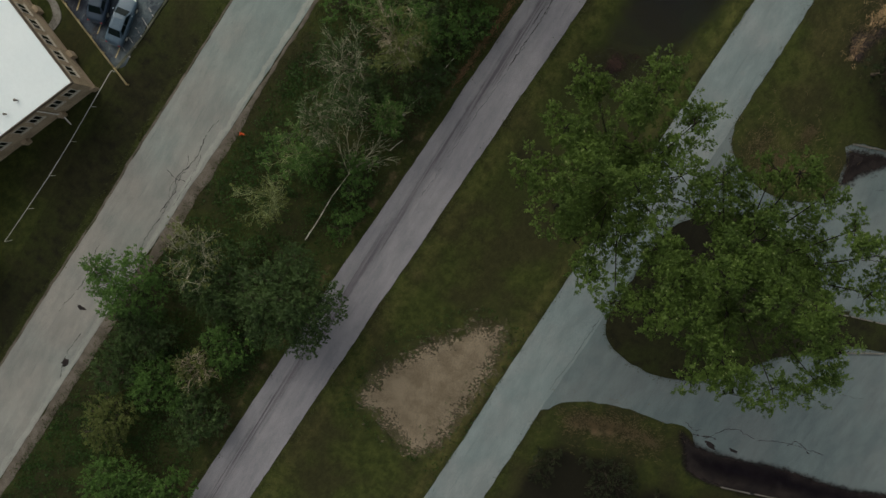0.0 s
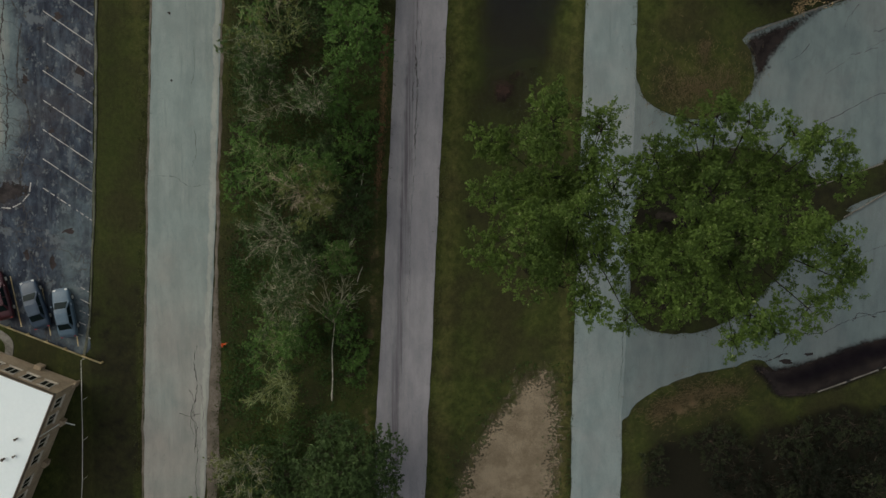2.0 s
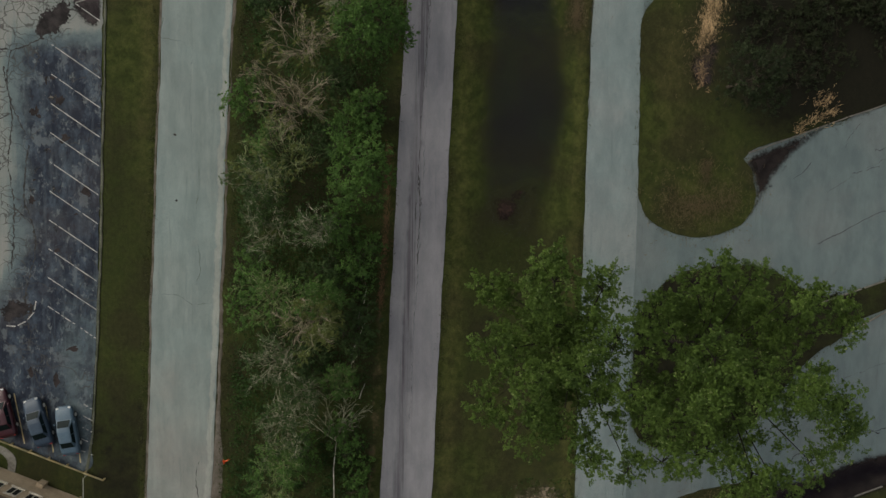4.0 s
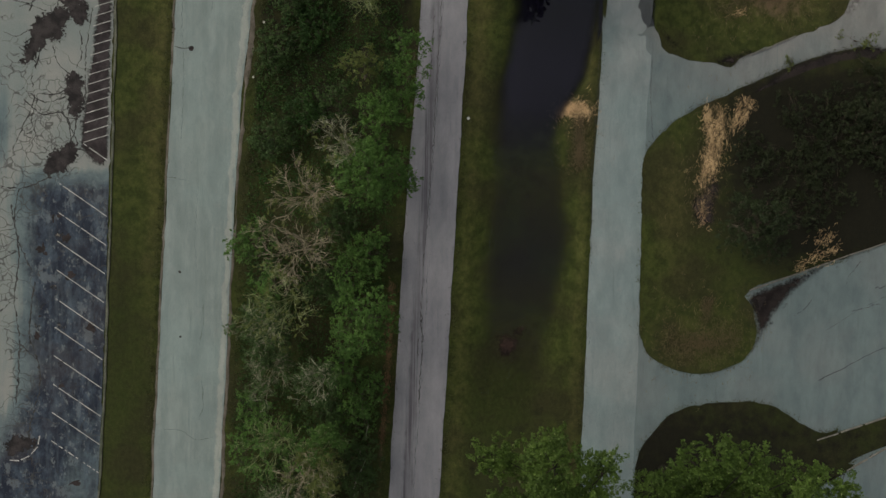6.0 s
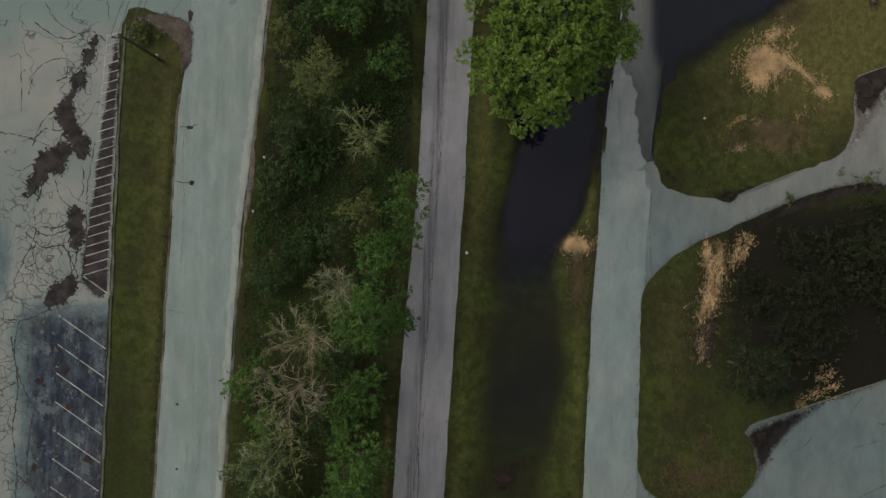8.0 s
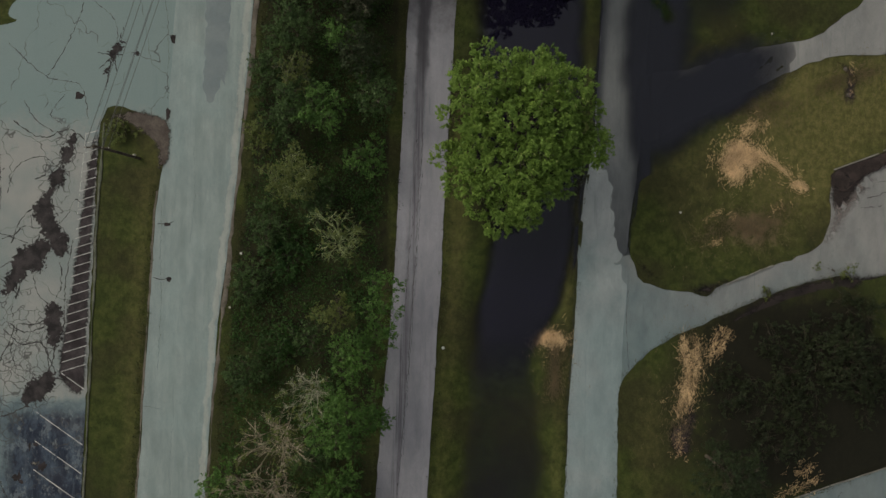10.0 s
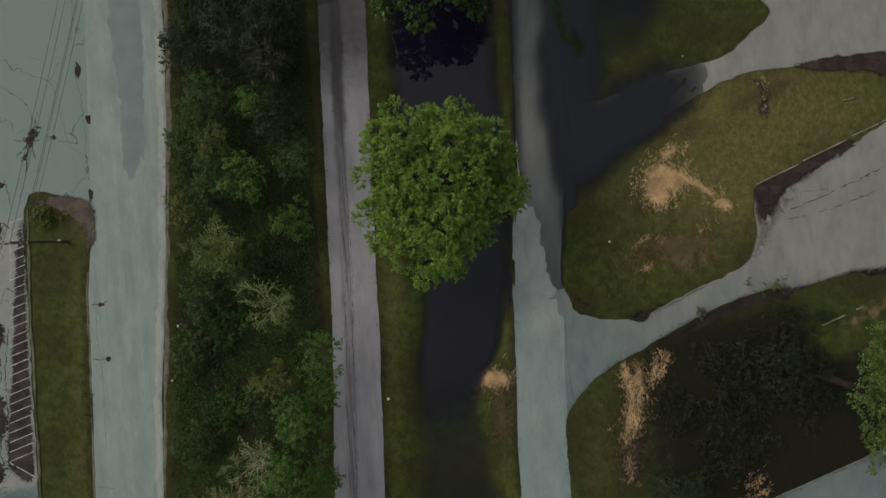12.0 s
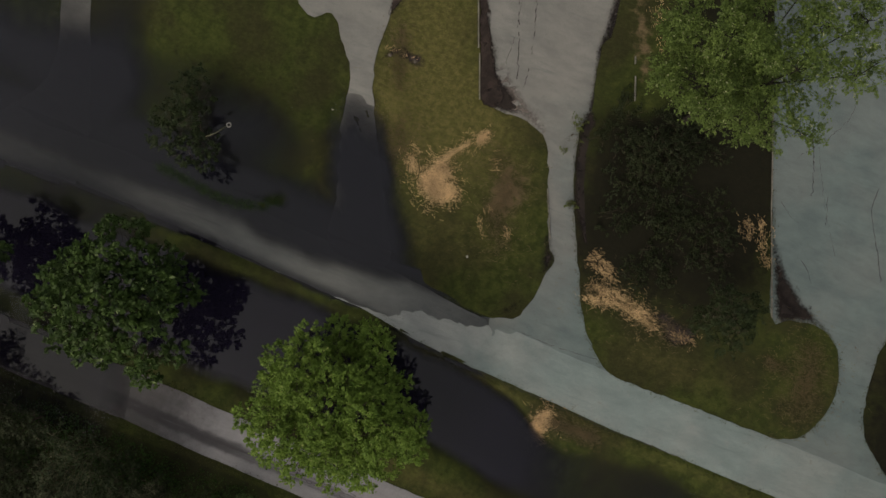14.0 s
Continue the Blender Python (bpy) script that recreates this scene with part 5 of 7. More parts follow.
def stripe(parent, ax_, ay_, bx, by, width=0.11, lift=0.064, material=None, gaps=0.0, seed=0):
    """A painted line, worn away in places."""
    g = np.random.default_rng(seed)
    a, b = np.array([ax_, ay_]), np.array([bx, by])
    d = b - a
    long = np.linalg.norm(d)
    nrm = np.array([-d[1], d[0]]) / long * width / 2
    n = max(2, int(long / 0.22))
    verts, faces = [], []
    for i in range(n):
        if g.uniform() < gaps:
            continue
        p, q = a + d * i / n, a + d * (i + 1) / n
        k = len(verts)
        s, e = g.uniform(0.75, 1.05, 2)
        verts += [(*(p - nrm * s), 0), (*(q - nrm * s), 0), (*(q + nrm * e), 0), (*(p + nrm * e), 0)]
        faces.append((k, k + 1, k + 2, k + 3))
    verts = [(v[0], v[1], float(land(v[0], v[1])) + lift) for v in verts]
    return link("stripe", verts, faces, material or M_PAINT, bpy.data.objects[parent])


for j in range(10):
    y = 33.6 - 2.80 * j
    x = -34.2 - 0.035 * (33.6 - y)
    stripe("parking_lot", x, y, x + 4.55, y - 3.15, 0.10, gaps=(0.02, 0.12, 0.05)[j % 3] + (0.45 if j == 9 else 0.0), seed=j)
for (a, b, c, d) in [(-38.5, -0.2, -37.6, -5.2), (-35.5, -1.4, -34.8, -6.3), (-32.5, -4.6, -32.2, -7.4), (-41.2, 0.9, -40.4, -4.2)]:
    stripe("parking_lot", a, b, c, d, 0.12, material=M_YELLOW, gaps=0.1, seed=int(a * -10))
for j in range(5):
    stripe("parking_lot", -32.2 + 0.1 * j, -5.9 + 1.15 * j, -31.0, -6.4 + 1.15 * j, 0.10, gaps=0.25, seed=70 + j)
hx = lambda y: -31.9 + (y - 37.5) * 0.085
hr = lambda y: -29.55 + (y - 36.0) * 0.036
for j in range(26):
    y = 37.9 + 0.93 * j
    stripe("parking_lot", hx(y), y - 0.3, hr(y) - 0.05, y + 0.32 * (hr(y) - hx(y)) - 0.3, 0.085, gaps=0.0, seed=90 + j)
stripe("parking_lot", -31.9, 37.5, -29.6, 35.9, 0.11, gaps=0.1, seed=130)
stripe("parking_lot", hx(53), 53.0, hx(61), 61.0, 0.075, gaps=0.15, seed=131)
stripe("parking_lot", -32.1, 37.8, -36.8, 40.6, 0.06, gaps=0.8, seed=133)
for a, b in zip(((-36.2, 8.9), (-36.4, 7.8), (-37.2, 6.9), (-38.2, 6.4)), ((-36.4, 7.8), (-37.2, 6.9), (-38.2, 6.4), (-39.3, 6.5))):
    stripe("parking_lot", *a, *b, 0.13, gaps=0.1, seed=140)
LOTKERB = ((-9, -32.0), (-4, -31.1), (10, -30.2), (31, -29.4), (50, -28.9), (62.6, -28.2))
ribbon("lot_kerb", LOTKERB, tuple((y, x + 0.22) for y, x in LOTKERB), -8.5, 62.2, grainy("mossy old kerb", (0.055, 0.06, 0.04), (0.11, 0.11, 0.085), 0.7, 14.0), "low mossy kerb between car park and grass", "kerb", lift=0.09, step=0.5, cols=3, ragged=0.06)

# ---- loose kerb stones and blocks ----
def kerb_line(ax_, ay_, bx, by, pieces, gap=0.25, label="pale concrete kerb block at the lot's edge", lift=0.10, width=0.12):
    a, b = np.array([ax_, ay_]), np.array([bx, by])
    turn = math.degrees(math.atan2(*(b - a)[::-1]))
    long = np.linalg.norm(b - a) / pieces
    for i in range(pieces):
        c = a + (b - a) * (i + 0.5) / pieces
        bm = box(bmesh.new(), -long / 2 + gap / 2, long / 2 - gap / 2, -width / 2, width / 2, -0.18, 0.10, 0.025)
        me = bpy.data.meshes.new("kerb_block")
        bm.to_mesh(me)
        bm.free()
        me.materials.append(M_KERB)
        ob = new("kerb_block", me)
        ob.matrix_basis = pose(c[0], c[1], float(land(c[0], c[1])) + lift, 0, 0, turn + (i * 37 % 5 - 2) * 0.4)
        tagged(ob, label, "kerb", "kerb blocks round the lots")


kerb_line(33.9, 23.9, 44.0, 27.6, 5, 0.12, lift=0.13)
kerb_line(44.0, 27.6, 54.0, 31.0, 4, 0.08, lift=0.13)
kerb_line(43.8, 58.9, 48.3, 60.7, 1, 0.1, lift=0.05)
kerb_line(48.7, 60.9, 53.4, 62.8, 1, 0.1, lift=0.05)
kerb_line(53.8, 63.0, 60.0, 65.4, 2, 0.3, lift=0.05)
kerb_line(41.2, 8.7, 48.6, 11.2, 3, 0.3, lift=0.13)
kerb_line(42.4, -12.5, 52.6, -8.8, 3, 0.5)
kerb_line(33.2, 47.3, 38.0, 49.4, 2, 0.2)
kerb_line(49.3, 44.3, 51.8, 45.2, 1, 0.1, "short pale kerb stone lying in the grass", 0.36)
kerb_line(52.9, 45.6, 53.7, 45.9, 1, 0.1, "short pale kerb stone lying in the grass", 0.36)
kerb_line(53.3, 66.7, 54.5, 66.9, 1, 0.1, "short pale kerb stone lying in the grass")
kerb_line(57.9, 68.4, 59.0, 68.9, 1, 0.1, "short pale kerb stone lying in the grass")
kerb_line(44.5, 5.6, 49.0, 8.2, 2, 0.2, lift=0.13)

# ---- sand, straw and litter ----
SANDPIT = [(14.6, -8.4), (10.6, -10.8), (7.0, -15.6), (4.2, -21.8), (4.8, -25.2), (9.0, -26.2), (12.6, -27.4), (16.0, -25.4), (17.0, -19.8), (16.8, -12.5)]
sand = tagged(sheet("sand_patch", SANDPIT, M_SAND, lift=0.06, cell=0.5, ragged=0.5, skirt=0.0, step=0.4, marks={"core": inward(SANDPIT, gain=0.55)}), "bare patch of pale sandy soil in the grass", "bare soil", kind="structure")
g = np.random.default_rng(31)
clod = []
while len(clod) < 420:
    x, y = g.uniform(3.5, 17.0), g.uniform(-27, -9)
    d = near_line(np.array([x]), np.array([y]), [*SANDPIT, SANDPIT[0]])[0]
    east = x > 13.2 + 0.18 * (y + 18)
    if d < abs(g.normal()) * (2.6 if east else 1.0):
        clod.append((x, y, 0.09))
quads("grass_clumps", leaves_at(np.array(clod), 0.09, 6, 0.14, 32, 0.4, 0.3), L_UNDER)
tagged(bpy.data.objects["grass_clumps"], "small dark weeds round the sandy patch", "weeds", kind="stuff")


M_HAY = leafy("withered grass", (0.060, 0.048, 0.024), (0.16, 0.118, 0.066))


def straw(strokes, label, seed, lift=0.08, material=None):
    """Dry straw in fanned-out wisps along a few strokes (wisps, width, lie in degrees, line), thick in the middle and thinning out."""
    g = np.random.default_rng(seed)
    allq = []
    for n, width, lie, line in strokes:
        c = curve(line, 0.1)
        k, n = 3, int(n * 3.0)
        root = c[g.integers(0, len(c), n)] + g.normal(size=(n, 2)) * width * g.choice((0.28, 0.55, 1.15), n, p=(0.45, 0.4, 0.15))[:, None]
        a = np.repeat(np.radians(lie) + g.normal(size=n) * 0.55, k) + g.normal(size=n * k) * 0.30
        half = g.uniform(0.04, 0.17, n * k)
        p = np.repeat(root, k, 0) + g.normal(size=(n * k, 2)) * 0.10 + np.stack([np.cos(a), np.sin(a)], 1) * g.uniform(-0.25, 0.25, (n * k, 1))
        w = g.uniform(0.006, 0.016, n * k)
        z = land(p[:, 0], p[:, 1]) + lift + 0.03 + g.uniform(0, 0.12, n * k)
        d = np.stack([np.cos(a) * half, np.sin(a) * half, g.uniform(-0.04, 0.05, n * k)], 1)
        s = np.stack([-np.sin(a) * w, np.cos(a) * w, 0 * a], 1)
        b = np.concatenate([p, z[:, None]], 1)
        allq.append(np.stack([b - d - s, b + d - s, b + d + s, b - d + s], 1))
    return tagged(quads("straw", np.concatenate(allq), material or M_STRAW), label, "straw", kind="stuff")


straw([(150, 0.55, 90, [(14.4, 41.5), (15.6, 41.8)]), (120, 0.8, 90, [(15.6, 41.9), (17.2, 41.5)])], "washed-up dry straw lying by the ditch", 41)
straw([(150, 0.65, 92, [(29.0, 42.0), (29.6, 38.4), (28.7, 34.6)]), (130, 0.65, 88, [(30.4, 41.9), (30.3, 38.4), (29.4, 35.0)]), (34, 0.45, 62, [(32.6, 42.9), (31.6, 39.8)]), (30, 0.45, 62, [(33.6, 43.0), (32.4, 40.4)]), (16, 0.6, 90, [(28.7, 32.6), (28.8, 30.4)])], "dry straw combed flat across the grass island", 42, 0.25)
straw([(260, 1.5, 92, [(29.4, 42.2), (30.4, 40.0), (29.4, 36.4), (28.6, 32.0)])], "thin withered grass round the combed straw", 43, 0.24, M_HAY)
straw([(820, 1.0, 80, [(34.4, 61.0), (33.6, 59.6), (34.0, 58.2)]), (240, 0.8, 110, [(34.6, 60.0), (35.8, 59.6)]), (70, 0.7, 120, [(35.0, 61.0), (36.4, 60.2)]), (70, 0.5, 140, [(36.4, 60.4), (38.0, 59.3), (39.2, 58.4)]), (60, 0.6, 150, [(39.8, 57.5), (40.8, 57.0)]), (45, 0.7, 60, [(34.6, 62.2), (36.0, 63.4)])], "heap of pale dry straw strewn on the lawn", 44)
straw([(260, 2.8, 90, [(34.0, 64.5), (39.0, 65.5)]), (380, 2.6, 100, [(31.0, 51.6), (33.5, 53.6), (37.0, 52.8), (39.0, 55.5)]), (160, 1.4, 60, [(42.0, 67.0), (48.0, 69.0)])], "scattered withered grass over the lawn", 46, 0.06, M_HAY)
straw([(10, 0.35, 30, [(31.0, 53.6), (32.6, 54.6), (34.0, 54.0)]), (9, 0.4, 60, [(31.6, 51.4), (33.0, 51.8)]), (8, 0.3, 80, [(36.6, 62.6), (37.4, 63.8)]), (7, 0.3, 20, [(35.4, 63.6), (34.6, 62.8)]), (6, 0.5, 120, [(37.6, 54.6), (39.4, 55.8)]), (4, 0.3, 90, [(45.2, 67.0), (45.6, 69.6)])], "small wisps of pale straw on the lawn", 52, 0.06)
straw([(34, 0.6, 40, [(38.6, 26.0), (40.6, 27.4), (42.8, 28.4)]), (18, 0.8, 70, [(40.6, 28.9), (42.2, 29.8)])], "dry straw lodged along the kerb", 47, 0.22)
straw([(420, 2.6, 90, [(26.0, 18.6), (29.5, 18.6), (32.5, 19.4)]), (60, 0.8, 90, [(29.6, 21.0), (29.8, 23.0)])], "sparse withered grass on the island", 48, 0.24, M_HAY)
straw([(260, 0.9, 90, [(16.5, 41.0), (16.4, 36.0)])], "sparse withered grass beside the ditch", 45, 0.06, M_HAY)
straw([(420, 1.3, 20, [(25.2, -14.8), (29.0, -12.9), (34.5, -12.0)])], "withered grass at the lawn's edge", 49, 0.06, M_HAY)
straw([(45, 1.1, 25, [(55.0, 43.6), (62.0, 46.6), (70, 49.6)])], "dry straw along the wooded island", 50, 0.24)

straw([(150, 0.28, 88, [(-2.75, 8.0), (-2.2, 16.0), (-1.9, 24.0)])], "rusty dead leaves and stalks along the road's verge", 51, 0.05, leafy("rusty dead leaf", (0.075, 0.042, 0.022), (0.21, 0.115, 0.060)))

for x, y, r in ((44.8, 69.0, 0.21), (45.1, 66.4, 0.17)):
    clod = thing("stone", x, y, float(land(x, y)), 30 * r, "grey rough stone lying on the lawn", "stone", "stones on the lawn")
    bm = bmesh.new()
    bmesh.ops.create_icosphere(bm, subdivisions=2, radius=r)
    for v in bm.verts:
        v.co *= 1 + 0.16 * math.sin(v.co.x * 14 + 3 * x) * math.cos(v.co.y * 11 + v.co.z * 9)
        v.co.z = v.co.z * 0.6 + 0.1
    part("rock", bm, M_GRAVEL, clod)
mud([(43.6, 70.0), (45.8, 69.8), (46.6, 68.2), (46.2, 65.4), (44.6, 64.8), (43.8, 66.6), (44.4, 68.0)], 0.05, "dark bare soil on the lawn", M_SILTY)

cone = thing("traffic_cone", -17.9, -7.0, float(land(-17.9, -7.0)), 20, "small orange traffic cone tipped in the grass", "traffic cone")
M_ORANGE = plain("orange plastic", (0.75, 0.10, 0.02), 0.5)
bm = bmesh.new()
bmesh.ops.create_cone(bm, cap_ends=True, segments=12, radius1=0.15, radius2=0.03, depth=0.6, matrix=Matrix.Translation((0, 0, 0.14)) @ Matrix.Rotation(1.4, 4, "Y"))
part("body", bm, M_ORANGE, cone, soft=True)
part("base", box(bmesh.new(), -0.34, -0.29, -0.2, 0.2, 0.0, 0.4, 0.01), M_ORANGE, cone)
rag = thing("rag", 5.4, 40.6, float(land(5.4, 40.6)) + 0.02, 30, "crumpled white rag lying in the grass", "rag")
bm = bmesh.new()
bmesh.ops.create_grid(bm, x_segments=7, y_segments=7, size=0.13)
for v in bm.verts:
    v.co.z = 0.07 + 0.06 * math.sin(v.co.x * 17 + 1) * math.cos(v.co.y * 14)
part("cloth", bm, plain("white cloth", (0.42, 0.41, 0.38), 0.9), rag)
for x, y, a in ((28.6, 54.4, 40), (-15.6, 44.2, 20), (-14.6, 49.5, 70), (37.5, 72.4, 10)):
    bit = thing("litter", x, y, float(land(x, y)) + 0.03, a, "small pale scrap of litter in the grass", "litter", "scraps of litter")
    bm = bmesh.new()
    bmesh.ops.create_grid(bm, x_segments=4, y_segments=3, size=0.11)
    for v in bm.verts:
        v.co.z = 0.04 + 0.04 * math.sin(v.co.x * 22) + 0.02 * v.co.y
    part("scrap", bm, plain("pale card", (0.34, 0.32, 0.28), 0.8), bit)

r = curve(((27.0, 73.9), (25.6, 76.0), (25.2, 79.5), (25.9, 86.5)), 0.022)
g = np.random.default_rng(64)
r = r + g.normal(size=r.shape) * 0.22
quads("drowned_grass", leaves_at(np.stack([r[:, 0], r[:, 1], np.full(len(r), LEVEL + 0.01)], 1), 0.22, 9, 0.10, 65, 0.14, 0.8), leafy("drowned grass blade", (0.012, 0.026, 0.006), (0.040, 0.084, 0.014)))
tagged(bpy.data.objects["drowned_grass"], "bright green grass tips standing out of the flood", "grass", kind="stuff")

# ---- trees ----
def limbs(x, y, pts):
    return [(px - x, py - y, pz, r, 0.62) for px, py, pz, r in pts]


def inner(lobes):
    """The thinner, lower leaves of a crown, between its outer lobes and the trunk."""
    return [(x * k, y * k, z - drop, r * 0.95, 0.6) for x, y, z, r, _ in lobes for k, drop in ((0.80, 3.4), (0.52, 5.8))]


WEST_LOBES = limbs(13.8, 7.2, [(10.5, 13.0, 21.4, 2.3), (14.0, 12.4, 21.2, 1.7), (6.8, 12.3, 16.2, 1.7), (6.6, 7.6, 19.2, 1.8), (12.5, 6.5, 22.3, 1.4), (9.4, 5.9, 22.3, 1.6), (6.2, 3.9, 19.8, 1.5), (8.8, 2.2, 20.5, 2.0), (11.6, 1.0, 19.2, 1.6), (15.3, 8.9, 21.0, 2.0), (16.4, 5.2, 20.9, 1.3), (14.9, 3.3, 17.1, 1.9), (13.8, -0.6, 19.4, 1.3), (16.7, -1.3, 19.4, 1.3), (17.9, 7.9, 20.0, 1.2), (11.2, 9.2, 16.7, 1.7)])
EAST_LOBES = limbs(25.6, 5.7, [(20.9, 13.1, 20.3, 1.5), (22.3, 13.5, 21.2, 1.7), (24.9, 13.1, 20.8, 1.6), (18.5, 10.4, 19.6, 1.9), (28.0, 12.2, 21.2, 1.7), (31.0, 11.7, 20.2, 1.6), (32.8, 9.3, 19.2, 1.6), (21.7, 7.7, 22.5, 2.0), (24.7, 6.7, 22.3, 1.5), (29.3, 9.3, 17.0, 2.0), (20.9, 4.3, 23.4, 1.4), (19.1, 2.8, 21.2, 1.7), (24.8, 4.8, 22.7, 1.6), (29.3, 5.1, 22.6, 2.0), (32.4, 4.3, 21.1, 1.9), (32.5, 1.6, 20.2, 1.6), (30.3, -0.6, 19.8, 1.5), (25.1, -0.8, 21.6, 1.9), (27.4, -2.3, 20.8, 1.6), (24.8, -3.2, 19.5, 1.2), (21.7, 0.8, 21.6, 1.9), (19.3, -0.8, 19.2, 1.6), (18.5, 3.2, 17.2, 1.7)])
for x, y, lobes, r, seed, label in ((13.8, 7.2, WEST_LOBES, 0.40, 3, "large cottonwood tree with an open ragged crown"), (25.6, 5.7, EAST_LOBES, 0.48, 4, "large spreading cottonwood tree on the grass island")):
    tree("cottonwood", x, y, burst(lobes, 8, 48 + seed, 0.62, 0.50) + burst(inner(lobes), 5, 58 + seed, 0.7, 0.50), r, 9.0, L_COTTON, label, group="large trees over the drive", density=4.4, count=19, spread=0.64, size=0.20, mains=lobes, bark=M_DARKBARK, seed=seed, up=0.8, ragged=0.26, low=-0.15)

g = np.random.default_rng(12)
dome = []
for j in range(58):
    a, k = j * 2.39996, math.sqrt((j + 0.5) / 58)
    rr = 6.8 * k * (1 + 0.07 * math.sin(3 * a + 0.5) + 0.05 * math.sin(7 * a))
    dome.append((rr * math.cos(a) * 0.98, rr * math.sin(a) * 1.08, 7.0 + 7.4 * math.sqrt(max(0, 1 - (k * 0.98) ** 2)) + g.uniform(-1.4, .7), g.uniform(0.75, 1.3), .85))
cleft = near_line(np.array([d[0] for d in dome]), np.array([d[1] for d in dome]), ((7.8, 1.6), (6.0, 0.6), (4.2, -0.2)))
dome = [(*d[:2], d[2] - 4.2 * smooth(1.6, 0.3, far), *d[3:]) for d, far in zip(dome, cleft) if far > 0.75 or d[0] < 5.6]
dome += [(-1.6, -8.5, 6.2, 1.2, .8), (-1.0, -7.2, 6.8, 1.3, .8), (0.6, -7.4, 7.0, 1.3, .8), (-3.6, -6.6, 6.6, 1.3, .8), (-5.6, -4.6, 6.8, 1.3, .8), (-6.8, -2.2, 7.0, 1.2, .8), (6.4, -1.5, 9.6, 1.4, .9), (5.6, -2.4, 10.4, 1.4, .9), (7.0, -0.7, 8.6, 1.0, .9)]
dome += [(x * 0.78, y * 0.78, z - 1.6, 1.3, 0.8) for x, y, z, _, _ in dome[6::2]]
tree("maple", 11.8, 61.0, dome, 0.30, 3.0, L_MAPLE, "rounded bright green maple tree standing beside the flooded ditch", density=4.6, count=19, spread=0.60, size=0.24, seed=14, up=0.8, ragged=0.16, low=-0.55)
dome = []
for j in range(34):
    a, k = j * 2.39996, math.sqrt((j + 0.5) / 34)
    rr = 6.1 * k * (1 + 0.20 * math.sin(3 * a + 1.5) + 0.08 * math.sin(5 * a))
    dome.append((rr * math.cos(a) + 1.0, rr * math.sin(a) + 0.4, 8.0 + 7.2 * math.sqrt(max(0, 1 - (k * 0.98) ** 2)) + g.uniform(-1.8, .9), g.uniform(0.9, 1.6), .8))
L_DEEP = leafy("broad deep green leaf", (0.008, 0.021, 0.005), (0.060, 0.104, 0.021), (0.26, 0.32, 0.15))
big = tree("ash_tree", 12.6, 80.9, dome, 0.30, 3.5, L_DEEP, "dark green broad-leaved tree standing in the flooded ditch", group="dark trees in the ditch", density=2.9, count=17, spread=0.80, size=0.42, seed=24, up=0.8, ragged=0.2, low=-0.5)
copy_thing(big, pose(12.2, 98.0, float(land(12.2, 98.0)), 0, 0, 130))
tree("young_tree", 30.6, 83.6, [(-0.6, 0.4, 5.4, 1.7, .8), (-2.0, 1.9, 4.6, 1.5, .8), (-0.2, 2.4, 4.4, 1.4, .8), (-2.6, -0.4, 4.2, 1.4, .8), (-1.4, -1.9, 4.2, 1.4, .8), (-2.6, -2.4, 3.8, 1.1, .8), (1.8, 1.6, 3.8, 1.4, .8), (3.4, 2.4, 3.4, 1.3, .8), (4.6, 1.6, 3.0, 1.1, .8), (2.8, 0.2, 3.0, 1.2, .8)], 0.13, 1.8, leafy("dusky leaf", (0.009, 0.016, 0.006), (0.034, 0.050, 0.016)), "small dark young tree standing in shallow flood water", density=2.4, count=14, spread=0.6, size=0.30, seed=33, low=-0.5)
ELM_LOBES = limbs(48.6, 39.4, [(49.5, 42.7, 20.4, 2.4), (50.5, 46.8, 18.4, 2.0), (53.1, 36.1, 20.4, 2.4), (48.7, 37.5, 21.0, 2.3), (45.0, 42.4, 19.4, 1.9), (45.0, 38.7, 19.9, 1.9), (45.5, 35.0, 18.4, 1.7), (50.8, 32.5, 19.4, 2.0), (55.0, 33.2, 19.4, 2.2), (53.5, 41.5, 20.0, 2.4), (46.6, 45.6, 17.6, 1.6), (47.6, 40.2, 17.4, 2.2), (57.0, 38.0, 19.0, 2.6), (54.5, 46.0, 18.0, 2.4)])
tree("elm", 48.6, 39.4, burst(ELM_LOBES, 8, 53, 0.62, 0.50) + burst(inner(ELM_LOBES), 5, 63, 0.7, 0.50), 0.40, 8.0,
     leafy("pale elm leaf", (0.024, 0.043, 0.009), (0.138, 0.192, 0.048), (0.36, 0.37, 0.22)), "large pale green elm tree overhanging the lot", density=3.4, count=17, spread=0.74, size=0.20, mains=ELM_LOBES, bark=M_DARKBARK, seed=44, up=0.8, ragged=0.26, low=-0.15)
